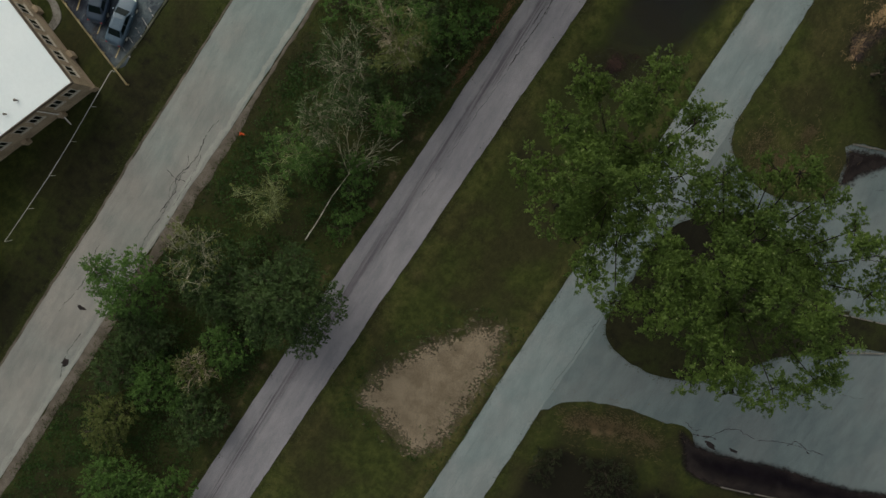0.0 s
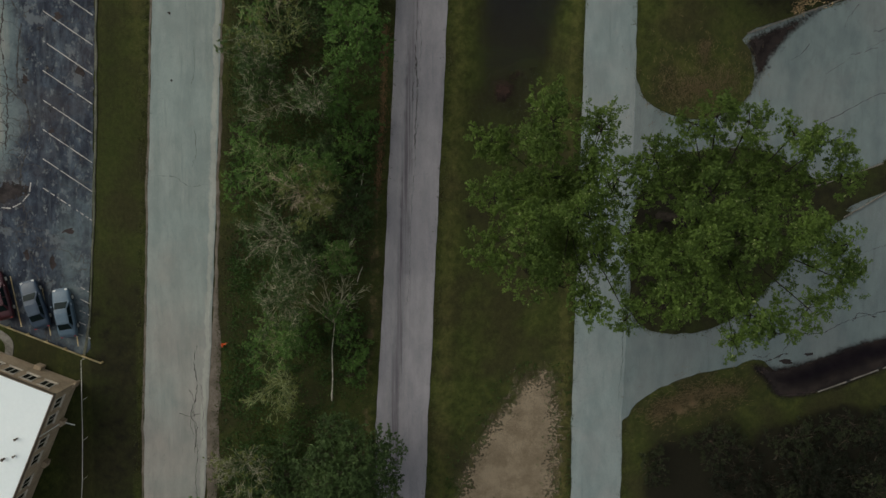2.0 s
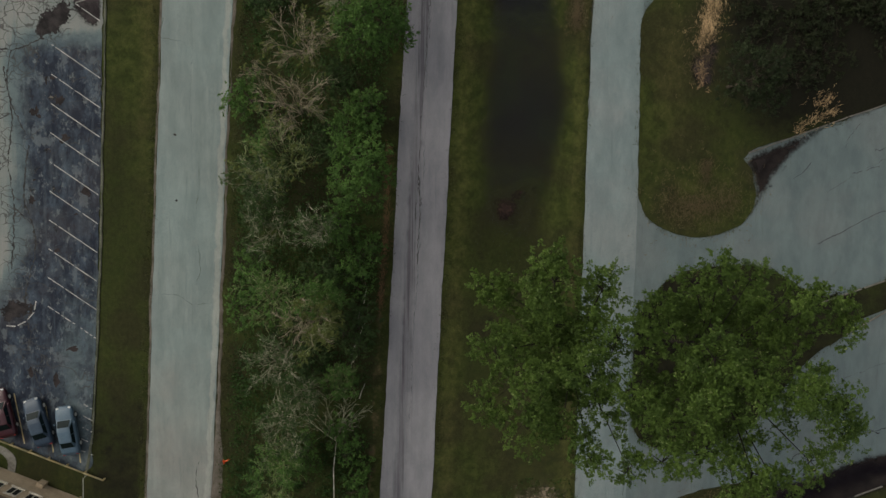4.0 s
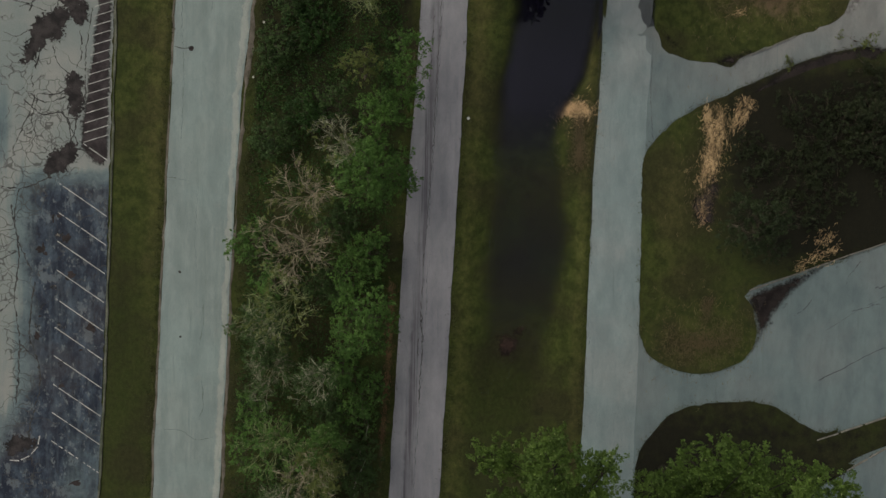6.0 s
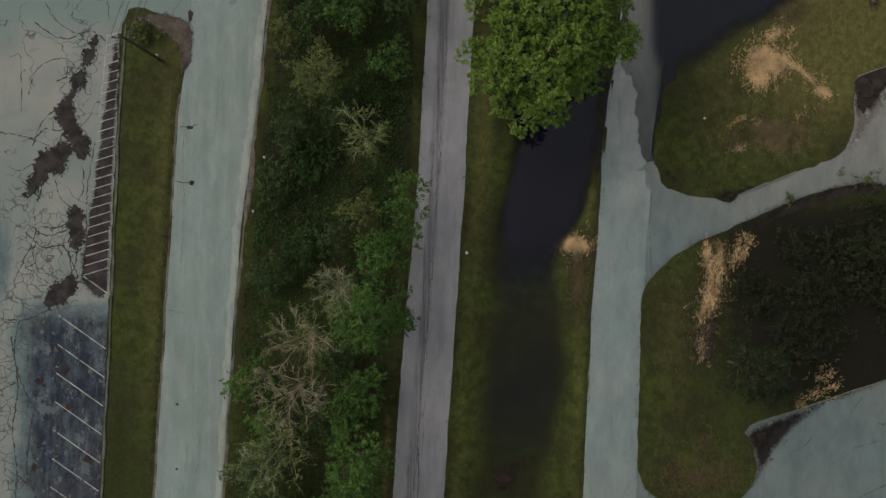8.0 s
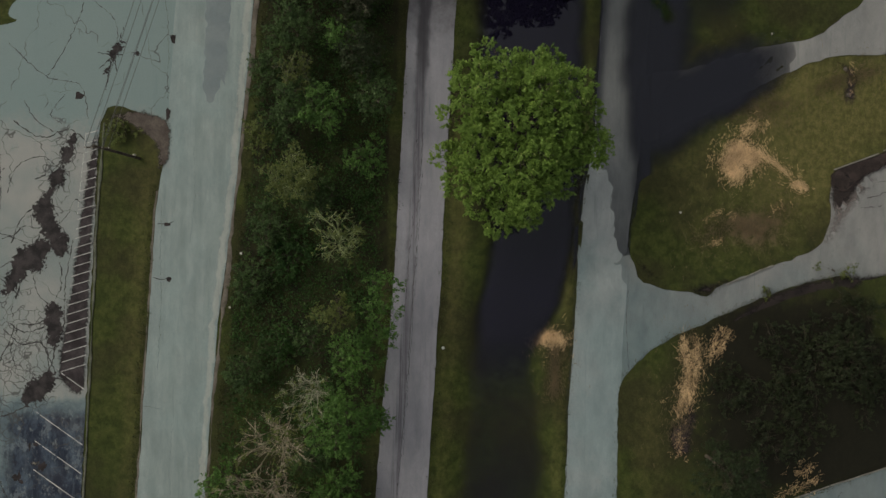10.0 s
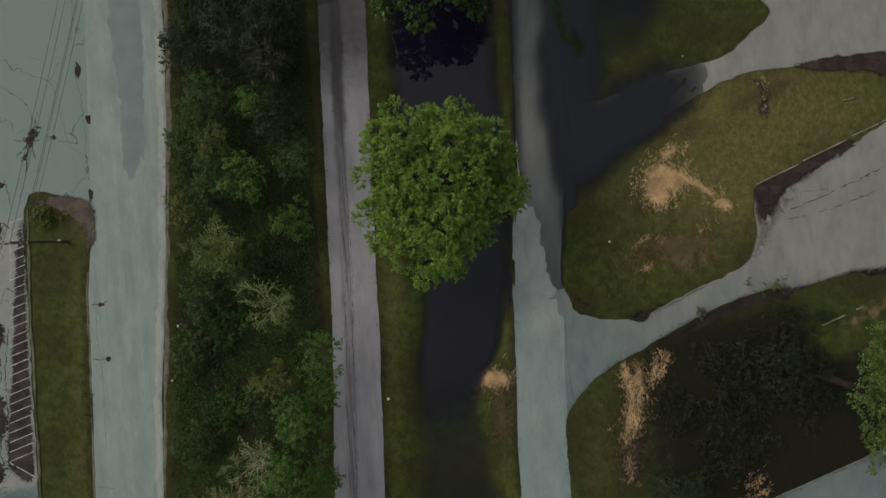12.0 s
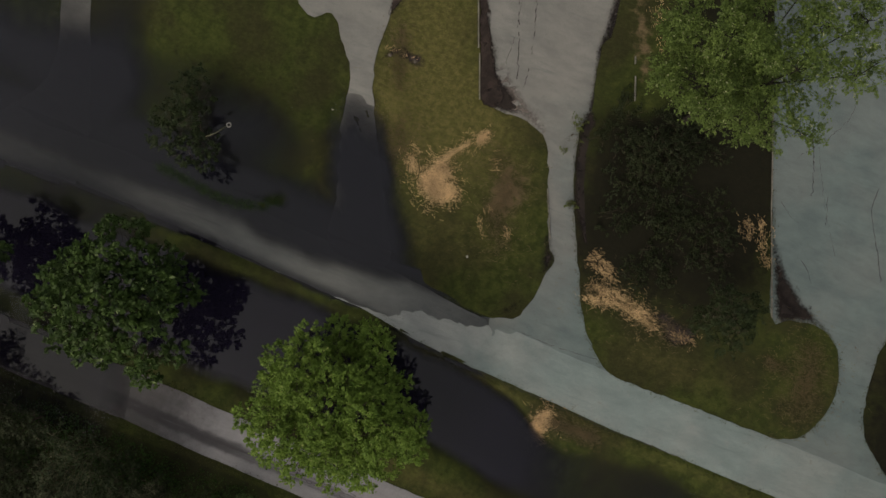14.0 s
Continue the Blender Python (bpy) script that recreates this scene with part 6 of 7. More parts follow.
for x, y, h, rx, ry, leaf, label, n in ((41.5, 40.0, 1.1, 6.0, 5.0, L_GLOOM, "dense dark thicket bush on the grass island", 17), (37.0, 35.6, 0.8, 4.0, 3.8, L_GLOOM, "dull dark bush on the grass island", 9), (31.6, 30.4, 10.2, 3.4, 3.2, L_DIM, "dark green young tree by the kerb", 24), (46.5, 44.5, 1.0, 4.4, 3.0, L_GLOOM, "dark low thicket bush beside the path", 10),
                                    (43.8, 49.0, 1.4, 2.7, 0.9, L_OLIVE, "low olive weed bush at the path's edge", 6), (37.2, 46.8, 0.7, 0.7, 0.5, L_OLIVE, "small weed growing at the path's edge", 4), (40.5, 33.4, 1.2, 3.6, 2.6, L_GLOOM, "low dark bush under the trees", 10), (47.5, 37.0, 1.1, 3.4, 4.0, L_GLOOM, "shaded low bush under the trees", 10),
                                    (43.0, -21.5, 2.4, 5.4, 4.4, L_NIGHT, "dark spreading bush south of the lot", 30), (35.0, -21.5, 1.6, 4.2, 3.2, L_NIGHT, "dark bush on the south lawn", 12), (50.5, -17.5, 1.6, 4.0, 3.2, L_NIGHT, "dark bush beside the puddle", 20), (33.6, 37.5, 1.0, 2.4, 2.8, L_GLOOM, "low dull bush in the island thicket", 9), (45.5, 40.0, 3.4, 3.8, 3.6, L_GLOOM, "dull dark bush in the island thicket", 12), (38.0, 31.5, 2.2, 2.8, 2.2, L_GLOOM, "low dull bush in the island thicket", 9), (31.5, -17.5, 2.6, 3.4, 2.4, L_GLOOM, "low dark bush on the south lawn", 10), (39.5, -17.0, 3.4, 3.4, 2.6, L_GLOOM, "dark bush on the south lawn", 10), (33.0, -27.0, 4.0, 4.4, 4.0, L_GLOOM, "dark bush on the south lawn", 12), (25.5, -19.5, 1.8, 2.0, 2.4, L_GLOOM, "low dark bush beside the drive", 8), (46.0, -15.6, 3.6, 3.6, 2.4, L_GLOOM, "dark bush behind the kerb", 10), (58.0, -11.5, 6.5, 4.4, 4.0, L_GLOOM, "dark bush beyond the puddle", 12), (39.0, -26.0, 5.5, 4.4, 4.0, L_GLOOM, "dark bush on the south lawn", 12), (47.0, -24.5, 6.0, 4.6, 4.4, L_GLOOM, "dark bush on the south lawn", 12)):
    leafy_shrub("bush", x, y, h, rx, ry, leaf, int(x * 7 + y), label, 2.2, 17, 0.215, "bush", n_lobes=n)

# the thicket between the two roads
GREEN = "leafy green shrub in the thicket between the roads"
for j, (x, y, h, rx, ry, leaf, label) in enumerate([
    (-5.2, -17.6, 9.5, 5.0, 4.6, L_DARK, "large dark tree leaning over the road"), (-19.4, -24.6, 8.0, 3.8, 3.6, L_FRESH, "bright green shrub at the concrete road's edge"), (-11.8, -20.2, 6.0, 4.2, 4.0, L_DARK, "deep green tree in the thicket"), (-8.4, -25.6, 4.5, 2.6, 2.6, L_MID, GREEN),
    (-16.5, -28.5, 5.0, 3.6, 3.2, L_DARK, "deep green shrub in the thicket"), (-12.4, -32.6, 4.0, 3.0, 3.0, L_MID, GREEN), (-14.6, -38.5, 4.5, 2.6, 3.2, L_OLIVE, "olive green shrub in the thicket"), (-7.2, -33.5, 4.0, 3.0, 3.4, L_DARK, "deep green shrub in the thicket"), (-10.5, -44, 4.5, 3.6, 3.4, L_MID, GREEN),
    (-4.4, 21.6, 10.6, 3.0, 3.4, L_MID, "tall green tree in the thicket"), (-4.8, 13.2, 4.2, 2.2, 3.0, L_MID, GREEN), (-5.0, 6.5, 3.6, 2.2, 3.2, L_DARK, "deep green shrub in the thicket"), (-14.6, 12.6, 5.0, 1.7, 2.2, L_MID, GREEN), (-15.2, 28.4, 6.2, 2.0, 2.2, L_FRESH, "fresh green young tree at the thicket's edge"),
    (-4.2, 27.2, 4.6, 2.4, 2.6, L_MID, GREEN), (-4.0, 34.4, 10.6, 3.1, 3.3, L_MID, "tall round green tree in the thicket"), (-1.2, 35.0, 5.6, 1.7, 2.6, L_MID, "leafy green shrub hanging over the road"), (-0.5, 44.4, 6.2, 2.1, 4.2, L_MID, "fresh green shrub hanging over the road"), (-2.8, 40.2, 7.4, 2.3, 2.6, L_MID, "green young tree in the thicket"),
    (-4.7, 44.3, 9.8, 1.7, 1.7, L_OLIVE, "olive green young tree in the thicket"), (-12.3, 60.6, 5.6, 1.5, 1.6, L_OLIVE, "pale leafed shrub at the concrete road's edge"), (-2.4, 58.8, 4.0, 1.9, 2.2, L_MID, GREEN), (-6.8, 54.4, 4.0, 1.8, 2.0, L_DARK, "deep green shrub in the thicket"), (-6.3, 63.2, 6.4, 2.3, 2.5, L_MID, "green young tree in the thicket"), (-2.9, 68.5, 6.2, 2.3, 2.5, L_DIM, "dim green young tree in the thicket"),
    (-8.7, 64.0, 6.0, 2.3, 2.6, L_DARK, "deep green tree in the thicket"), (-9.4, 71.0, 5.0, 2.6, 2.8, L_DARK, "deep green shrub in the thicket"), (-8.2, 79.4, 7.0, 3.2, 3.0, L_GLOOM, "grey-green tree in the thicket"), (-6.0, 86.4, 8.0, 3.4, 3.2, L_GLOOM, "deep green tree in the thicket"), (-2.0, 92.0, 8.5, 3.2, 3.4, L_GLOOM, "deep green tree in the thicket"), (-10.0, 94, 8, 3.4, 3.8, L_GLOOM, "deep green tree in the thicket"), (-3.6, 73.6, 5.4, 2.2, 2.4, L_GLOOM, "dull dark shrub in the thicket"), (-6.4, 82.0, 6.4, 2.8, 2.8, L_GLOOM, "dull dark tree in the thicket"), (-1.2, 87.5, 6.6, 2.4, 3.0, L_GLOOM, "dull dark tree overhanging the road"), (-11.6, 83.5, 6, 2.8, 2.8, L_GLOOM, "dull dark tree in the thicket"), (0.9, 96.0, 8.0, 3.2, 3.2, L_DARK, "dark tree overhanging the drowned road"),
    (-9.8, 49.5, 1.6, 2.6, 2.8, L_UNDER, "low dark shrub in the thicket"), (-13.4, 46.7, 2.2, 2.0, 2.6, L_DARK, "low green shrub in the thicket"), (-13.6, 38.2, 3.0, 1.9, 2.2, L_DARK, "low green shrub in the thicket"), (-8.0, 24.0, 4.0, 2.0, 2.2, L_DARK, "deep green shrub in the thicket"), (-8.0, 11.6, 4.0, 2.2, 2.2, L_DARK, "deep green shrub in the thicket"),
    (-26.4, 61.2, 1.0, 1.6, 0.9, L_OLIVE, "low pale weeds at the end of the grass strip"), (-15.9, 8.6, 5.0, 1.3, 2.2, L_FRESH, "fresh green shrub at the thicket's edge"), (-13.4, 18.6, 7.0, 2.3, 2.1, L_DARK, "grey-green young tree in the thicket"), (-6.2, -4.5, 2.8, 2.0, 2.6, L_FRESH, "low fresh green shrub in the thicket"), (-4.6, -9.0, 2.0, 1.6, 2.4, L_MID, "low green shrub in the thicket"), (-9.4, 3.6, 3.2, 1.8, 2.2, L_DARK, "deep green shrub in the thicket"), (-6.6, 16.6, 6.0, 1.9, 2.2, L_MID, GREEN), (-7.2, 30.2, 4.4, 2.0, 2.2, L_DARK, "deep green shrub in the thicket"),
    (-13.4, 24.6, 4.6, 1.6, 2.0, L_FRESH, "fresh green shrub in the thicket"), (-1.4, 64.6, 6.2, 1.8, 2.4, L_DARK, "deep green young tree in the thicket"), (-10.3, 61.5, 4.0, 2.0, 2.4, L_DARK, GREEN), (-11.8, 52.4, 2.8, 1.8, 2.4, L_DARK, GREEN), (-2.4, 77.0, 6.0, 2.2, 2.4, L_DIM, "dim green young tree in the thicket"), (-11.0, 76.0, 5.0, 2.4, 2.6, L_DIM, "deep green shrub in the thicket"), (-6.1, 25.0, 5.2, 1.7, 1.9, L_FRESH, "fresh green shrub in the thicket"), (-10.2, -5.8, 3.0, 1.8, 2.2, L_MID, "low green shrub in the thicket"), (-16.6, -33.5, 4.0, 2.4, 2.8, L_DARK, "deep green shrub in the thicket"), (-6.0, -42.0, 4.6, 2.6, 3.0, L_MID, GREEN),
    (-10.4, 40.6, 1.8, 2.0, 2.2, L_UNDER, "low dark shrub in the thicket"), (-12.0, 66.8, 3.6, 2.0, 2.4, L_DARK, "deep green shrub in the thicket"), (-7.3, 41.6, 4.6, 1.6, 1.8, L_DARK, "deep green shrub in the thicket"), (-5.2, 70.2, 5.0, 1.6, 1.8, L_MID, GREEN)]):
    leafy_shrub("thicket_tree" if h > 5.5 else "leafy_shrub", x, y, h, rx, ry, leaf, 300 + j, label, 3.0, 15, 0.215, "tree" if h > 5.5 else "shrub", "thicket between the roads", n_lobes=int(8 + rx * ry * 1.5))
BARE = "nearly bare grey many-stemmed tree in the thicket"
HALF = "half-bare tree with a few yellow-green leaves"
RED = "bare reddish many-stemmed tree in the thicket"
DIM = "half-bare grey-green tree in the thicket"
for j, (x, y, h, s, leaf, n, twig, label) in enumerate([
    (-8.2, 16.4, 11.3, 2.0, L_DARK, 4, M_TWIG, BARE), (-7.8, 7.7, 10.5, 2.3, L_OLIVE, 8, M_TWIGOLIVE, HALF), (-11.8, 10.2, 10.8, 2.7, L_MID, 6, M_TWIGOLIVE, HALF), (-9.2, 8.2, 11.0, 2.2, None, 0, M_TWIGRED, RED), (-12.0, 4.0, 10.2, 2.5, L_DARK, 4, M_TWIG, BARE),
    (-11.4, -1.8, 8.5, 2.4, L_DARK, 5, M_TWIG, BARE), (-11.4, -5.6, 9.4, 2.2, L_MID, 7, M_TWIGOLIVE, HALF), (-11.8, -10.8, 6.2, 2.5, L_OLIVE, 2, M_TWIGOLIVE, "sparse dead tree with spread branches"), (-15.4, -18.6, 7.0, 3.0, L_OLIVE, 3, M_TWIG, "large bare shrub at the concrete road's edge"), (-11.6, 22.8, 10.2, 3.2, L_OLIVE, 3, M_TWIGOLIVE, HALF),
    (-10.4, 27.4, 10.0, 3.2, L_OLIVE, 1, M_TWIGRED, RED), (-9.5, 32.8, 10.6, 2.8, L_OLIVE, 2, M_TWIGRED, BARE), (-6.5, 37.1, 10.6, 2.2, L_OLIVE, 1, M_TWIG, BARE), (-13.0, 16.4, 7.0, 2.2, L_DARK, 4, M_TWIG, BARE), (-4.4, 51.0, 8.6, 2.5, L_OLIVE, 2, M_TWIGOLIVE, "nearly bare pale tree in the thicket"),
    (-9.0, 56.4, 6.4, 2.3, L_OLIVE, 7, M_TWIGOLIVE, "half-bare tree with pale leaves"), (-2.9, 73.8, 6.4, 1.9, None, 0, M_DIMTWIG, DIM), (-6.4, 2.0, 5.0, 1.8, L_MID, 5, M_TWIGOLIVE, HALF), (-10.0, -28.8, 5.0, 1.8, L_OLIVE, 3, M_TWIGRED, RED),
    (-1.6, 80.6, 9.5, 3.4, L_DIM, 7, M_DIMTWIG, DIM), (-5.6, 76.6, 7.5, 2.6, L_DIM, 6, M_DIMTWIG, DIM), (-10.4, 89.0, 7.5, 3.0, L_DIM, 6, M_DIMTWIG, DIM), (-9.0, 66.5, 4.6, 1.6, L_OLIVE, 3, M_DIMTWIG, DIM), (-13.6, 20.4, 7.5, 2.0, L_DARK, 5, M_TWIG, BARE), (-9.6, 0.8, 8.0, 2.0, L_DARK, 5, M_TWIG, BARE), (-7.4, 10.2, 8.0, 1.6, L_MID, 8, M_TWIGOLIVE, HALF)]):
    bare_shrub("bare_tree", x, y, h, s, 400 + j, label, twig, leaf, n, 8, "tree", "thicket between the roads")

# undergrowth, denser in drifts
g = np.random.default_rng(77)
n = 26000
y = g.uniform(-60, 112, n)
k = g.uniform(0, 1, n)
x = edge(WEST_R, y) + 1.3 + k * (edge(ROAD_L, y) - 1.5 - edge(WEST_R, y) - 1.3)
drift = wavy(x, y, 0.35, 2.0) + 0.5 * wavy(x, y, 1.1, 4.0)
pick = drift > g.uniform(-1.6, 0.5, n)
x, y, drift = x[pick], y[pick], drift[pick]
hump = np.clip(0.25 + 0.55 * drift, 0.06, 1.1) * np.clip(4 * k[pick] * (1 - k[pick]), 0.25, 1)
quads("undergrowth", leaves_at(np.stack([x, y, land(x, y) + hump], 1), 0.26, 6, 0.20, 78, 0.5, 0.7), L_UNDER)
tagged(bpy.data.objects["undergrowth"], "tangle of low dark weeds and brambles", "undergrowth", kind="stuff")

# fallen birch with its forked top, and peeled sticks
log = thing("fallen_tree", -7.4, -12.8, 0.15, 0, "fallen pale dead tree with a forked bare top", "fallen tree")
t = Tubes(6)
t.path([(0, 0, 0.1), (0.12, 2.4, 0.3), (0.10, 5.2, 0.5), (0.45, 8.2, 0.9)], 0.075, 0.05)
t.done("trunk", M_BIRCH, log)
t = Tubes(4)
g = np.random.default_rng(5)
for a in (-0.75, -0.45, -0.2, 0.1, 0.35, 0.6):
    p = np.array([0.45, 8.0, 0.9])
    for s in range(4):
        q = p + np.array([math.sin(a), math.cos(a), 0.25]) * 1.05 + g.normal(size=3) * 0.12
        t.add(p, q, 0.040 - 0.008 * s, 0.033 - 0.008 * s)
        for _ in range(4):
            w = a + g.normal() * .55
            e = q + np.array([math.sin(w), math.cos(w), 0.3]) * g.uniform(0.5, 1.1)
            t.add(q, e, 0.015, 0.009)
            for _ in range(2):
                t.add(e, e + np.array([math.sin(w + g.normal() * .5), math.cos(w + g.normal() * .5), 0.2]) * 0.6, 0.010, 0.006)
        p = q
        a += g.normal() * 0.12
t.done("fork", M_TWIG, log)
for x, y, a, L in ((-4.9, 5.2, 68, 3.4), (-5.5, 2.8, 75, 0.9), (-5.2, 3.2, 60, 0.8), (-4.5, 0.0, 70, 1.6), (-4.2, 9.5, 80, 1.5), (-4.8, 7.6, 80, 0.8)):
    st = thing("stick", x, y, float(land(x, y)) + 0.35, a, "peeled pale stick lying in the weeds", "stick", "peeled sticks")
    t = Tubes(5)
    t.path([(-L / 2, 0, 0), (0, 0.05, 0.08), (L / 2, 0, 0.05)], 0.05, 0.03)
    t.done("wood", M_BIRCH, st)

# tufts along the edges of the ways
g = np.random.default_rng(88)
tufts = []
for table, off, n, y0, y1 in ((ROAD_L, -0.30, 900, -50, 105), (ROAD_R, 0.32, 800, -50, 105), (WEST_L, -0.5, 900, -50, 56), (WEST_R, 0.9, 1500, -50, 100), (DRIVE_L, -0.24, 600, -40, 60), (DRIVE_R, 0.15, 200, -40, -16)):
    yy = g.uniform(y0, y1, n)
    tufts.append(np.stack([edge(table, yy) + off + g.normal(size=n) * 0.22, yy], 1))
for ring in (ISLAND_A, ISLAND_C):
    r = curve(ring, 0.12, True)
    tufts.append(r[(r[:, 0] < 62)] + g.normal(size=(int((r[:, 0] < 62).sum()), 2)) * 0.16)
tufts = np.concatenate(tufts)
quads("edge_tufts", leaves_at(np.stack([tufts[:, 0], tufts[:, 1], land(tufts[:, 0], tufts[:, 1]) + 0.06], 1), 0.14, 5, 0.13, 89, 0.25, 0.8), leafy("grass tuft", (0.026, 0.030, 0.009), (0.056, 0.060, 0.018)))
tagged(bpy.data.objects["edge_tufts"], "ragged grass tufts along the pavement edges", "grass", kind="stuff")

# ---- buildings ----
M_BRICK = grainy("tan brick", (0.29, 0.225, 0.155), (0.40, 0.315, 0.225), 0.5, 18.0, 0.9, 0.4)
M_ROOF = grainy("white roof membrane", (0.60, 0.66, 0.68), (0.65, 0.70, 0.715), 0.10, 3.0, 0.6, 0.0, 0.01, contrast=0.02)
M_TRIM = plain("brown metal trim", (0.10, 0.075, 0.055), 0.5)
M_STONE = grainy("pale stone sill", (0.42, 0.37, 0.30), (0.52, 0.47, 0.40), 1.0, 14.0)
M_GLASS = plain("dark window glass", (0.02, 0.022, 0.025), 0.08)
M_FRAME = plain("cream window frame", (0.55, 0.50, 0.42), 0.5)
M_WHITE = plain("white painted metal", (0.75, 0.73, 0.68), 0.4)


def building(x, y, turn, long, deep, high, bays_front, bays_side, label):
    """A flat-roofed brick block: local +x runs along the street front from the corner, the side wall runs along -y."""
    def block(x0, x1, y0, y1, z0, z1, bevel=0.0):
        return box(bmesh.new(), x0, x1, -y1, -y0, z0, z1, bevel)

    b = thing("building", x, y, float(land(x, y)), turn, label, "building")
    wall = 0.3
    part("wall", block(0, long, 0, wall, -0.3, high), M_BRICK, b)
    part("wall", block(0, wall, wall + 0.002, deep, -0.3, high), M_BRICK, b)
    part("wall", block(wall + 0.002, long, deep - wall, deep, -0.3, high), M_BRICK, b)
    part("wall", block(long - wall, long, wall + 0.002, deep - wall - 0.002, -0.3, high), M_BRICK, b)
    roof = part("roof", block(-0.02, long + 0.02, -0.02, deep + 0.02, high + 0.004, high + 0.14, 0.02), M_ROOF, b)
    for a in ((-0.12, long + 0.12, -0.12, -0.021), (-0.12, long + 0.12, deep + 0.021, deep + 0.12), (-0.12, -0.021, -0.02, deep + 0.02), (long + 0.021, long + 0.12, -0.02, deep + 0.02)):
        part("coping", block(a[0], a[1], a[2], a[3], high - 0.22, high + 0.20, 0.015), M_TRIM, roof)
    for k, (vx, vy, r, h) in enumerate(((5.0, 1.6, 0.09, 0.4), (7.2, 2.0, 0.11, 0.4), (6.6, 1.2, 0.08, 0.35))):
        bm = bmesh.new()
        bmesh.ops.create_cone(bm, cap_ends=True, segments=12, radius1=r, radius2=r * 0.9, depth=h, matrix=Matrix.Translation((vx, -vy, high + 0.14 + h / 2)))
        bmesh.ops.create_cone(bm, cap_ends=True, segments=12, radius1=r * 1.5, radius2=r * 0.5, depth=0.12, matrix=Matrix.Translation((vx, -vy, high + 0.2 + h)))
        part("vent", bm, M_TRIM, roof, "dark roof vent pipe")

    def window(u, front):
        def put(u0, u1, v0, v1, z0, z1):
            return block(u0, u1, v0, v1, z0, z1, 0.01) if front else block(v0, v1, u0, u1, z0, z1, 0.01)
        w = part("window", put(u - 0.55, u + 0.55, -0.035, -0.003, 2.55, 3.95), M_FRAME, b)
        for s in (-1, 1):
            part("pane", put(u + s * 0.26 - 0.21, u + s * 0.26 + 0.21, -0.05, -0.036, 2.65, 3.85), M_GLASS, w)
        part("sill", put(u - 0.68, u + 0.68, -0.16, -0.003, 2.38, 2.54), M_STONE, w)
        part("lintel", put(u - 0.65, u + 0.65, -0.06, -0.003, 3.96, 4.14), M_STONE, w)

    u = 1.3
    for j in range(bays_front):
        window(u, True)
        u += (1.72, 2.45)[j % 2]
    u = 1.5
    for j in range(bays_side):
        window(u, False)
        u += 1.75
    for j in range(int(long / 4.45)):
        part("pier", block(3.9 + 4.45 * j, 4.5 + 4.45 * j, -0.4, -0.003, -0.3, 1.0, 0.03), M_BRICK, b)
    for j in range(int(deep / 5.2)):
        part("pier", block(-0.4, -0.003, 3.4 + 5.2 * j, 4.1 + 5.2 * j, -0.3, 1.0, 0.03), M_BRICK, b)
    part("corner_pier", block(-0.2, 0.4, -0.2, -0.003, -0.3, 1.1, 0.03), M_BRICK, b)
    t = Tubes(8)
    t.path([(4.25, 0.14, high - 0.1), (4.25, 0.14, 0.5), (4.25, 0.5, 0.15), (4.2, 1.3, 0.08)], 0.06, 0.06)
    t.done("downspout", M_WHITE, b, "white metal downspout")
    return b


building(-32.4, -10.7, 247.5, 17.0, 22.0, 5.0, 7, 8, "low tan brick building with a white flat roof")
building(-33.2, -30.0, 247.5, 15.0, 16.0, 5.0, 6, 6, "second low tan brick building with a white flat roof")

# ---- fences and walks by the car park ----
rail = thing("rail_fence", -40.5, -4.45, 0.0, 0, "low yellowed timber rail along the car park", "fence")
d = np.array([-29.9 + 40.5, -8.75 + 4.45])
n = 6
for j in range(n + 1):
    p = d * j / n
    part("post", box(bmesh.new(), p[0] - 0.07, p[0] + 0.07, p[1] - 0.07, p[1] + 0.07, -0.1, 0.62, 0.012), M_YELLOW, rail)
    if j < n:
        q = d * (j + 1) / n
        t = Tubes(4)
        t.add((*p, 0.55), (*q, 0.55), 0.09, 0.09)
        t.done("rail", M_YELLOW, rail)
mesh_fence = thing("wire_fence", -31.5, -8.3, 0.0, 0, "thin grey wire fence with slim posts", "fence")
M_WIRE = plain("grey galvanised wire", (0.48, 0.47, 0.43), 0.6, 0.1)
pts = [(0.0, 0.0), (-0.05, -4.0), (-0.1, -8.0), (-0.25, -12.0), (-0.55, -16.0), (-0.9, -20.0)]
for p in pts:
    t = Tubes(6)
    t.add((*p, -0.1), (*p, 1.22), 0.025, 0.022)
    t.done("post", M_WIRE, mesh_fence)
t = Tubes(5)
t.path([(*p, 1.2) for p in pts], 0.035, 0.035)
t.done("rail", M_WIRE, mesh_fence)
walkway = tagged(sheet("walkway", [(-41.5, -4.9), (-39.4, -5.7), (-38.5, -6.8), (-38.7, -8.2), (-39.3, -8.1), (-39.3, -6.9), (-40.2, -6.0), (-42, -5.4)], M_KERB, lift=0.06, cell=0.4, ragged=0.02, step=0.3), "narrow curved concrete walk to the building", "walkway", kind="structure")

# ---- utility pole and its wires ----
pole = thing("utility_pole", -24.7, 58.6, float(land(-24.7, 58.6)), 0, "brown wooden utility pole with a crossarm and wires", "utility pole")
t = Tubes(8)
t.path([(0, 0, -0.3), (-0.03, -0.03, 5), (-0.06, -0.1, 9.7)], 0.16, 0.11)
t.done("pole", M_BARK, pole)
arm = part("crossarm", box(bmesh.new(), -1.1, 1.1, -0.22, -0.1, 8.95, 9.08, 0.01), M_BARK, pole)
bm = bmesh.new()
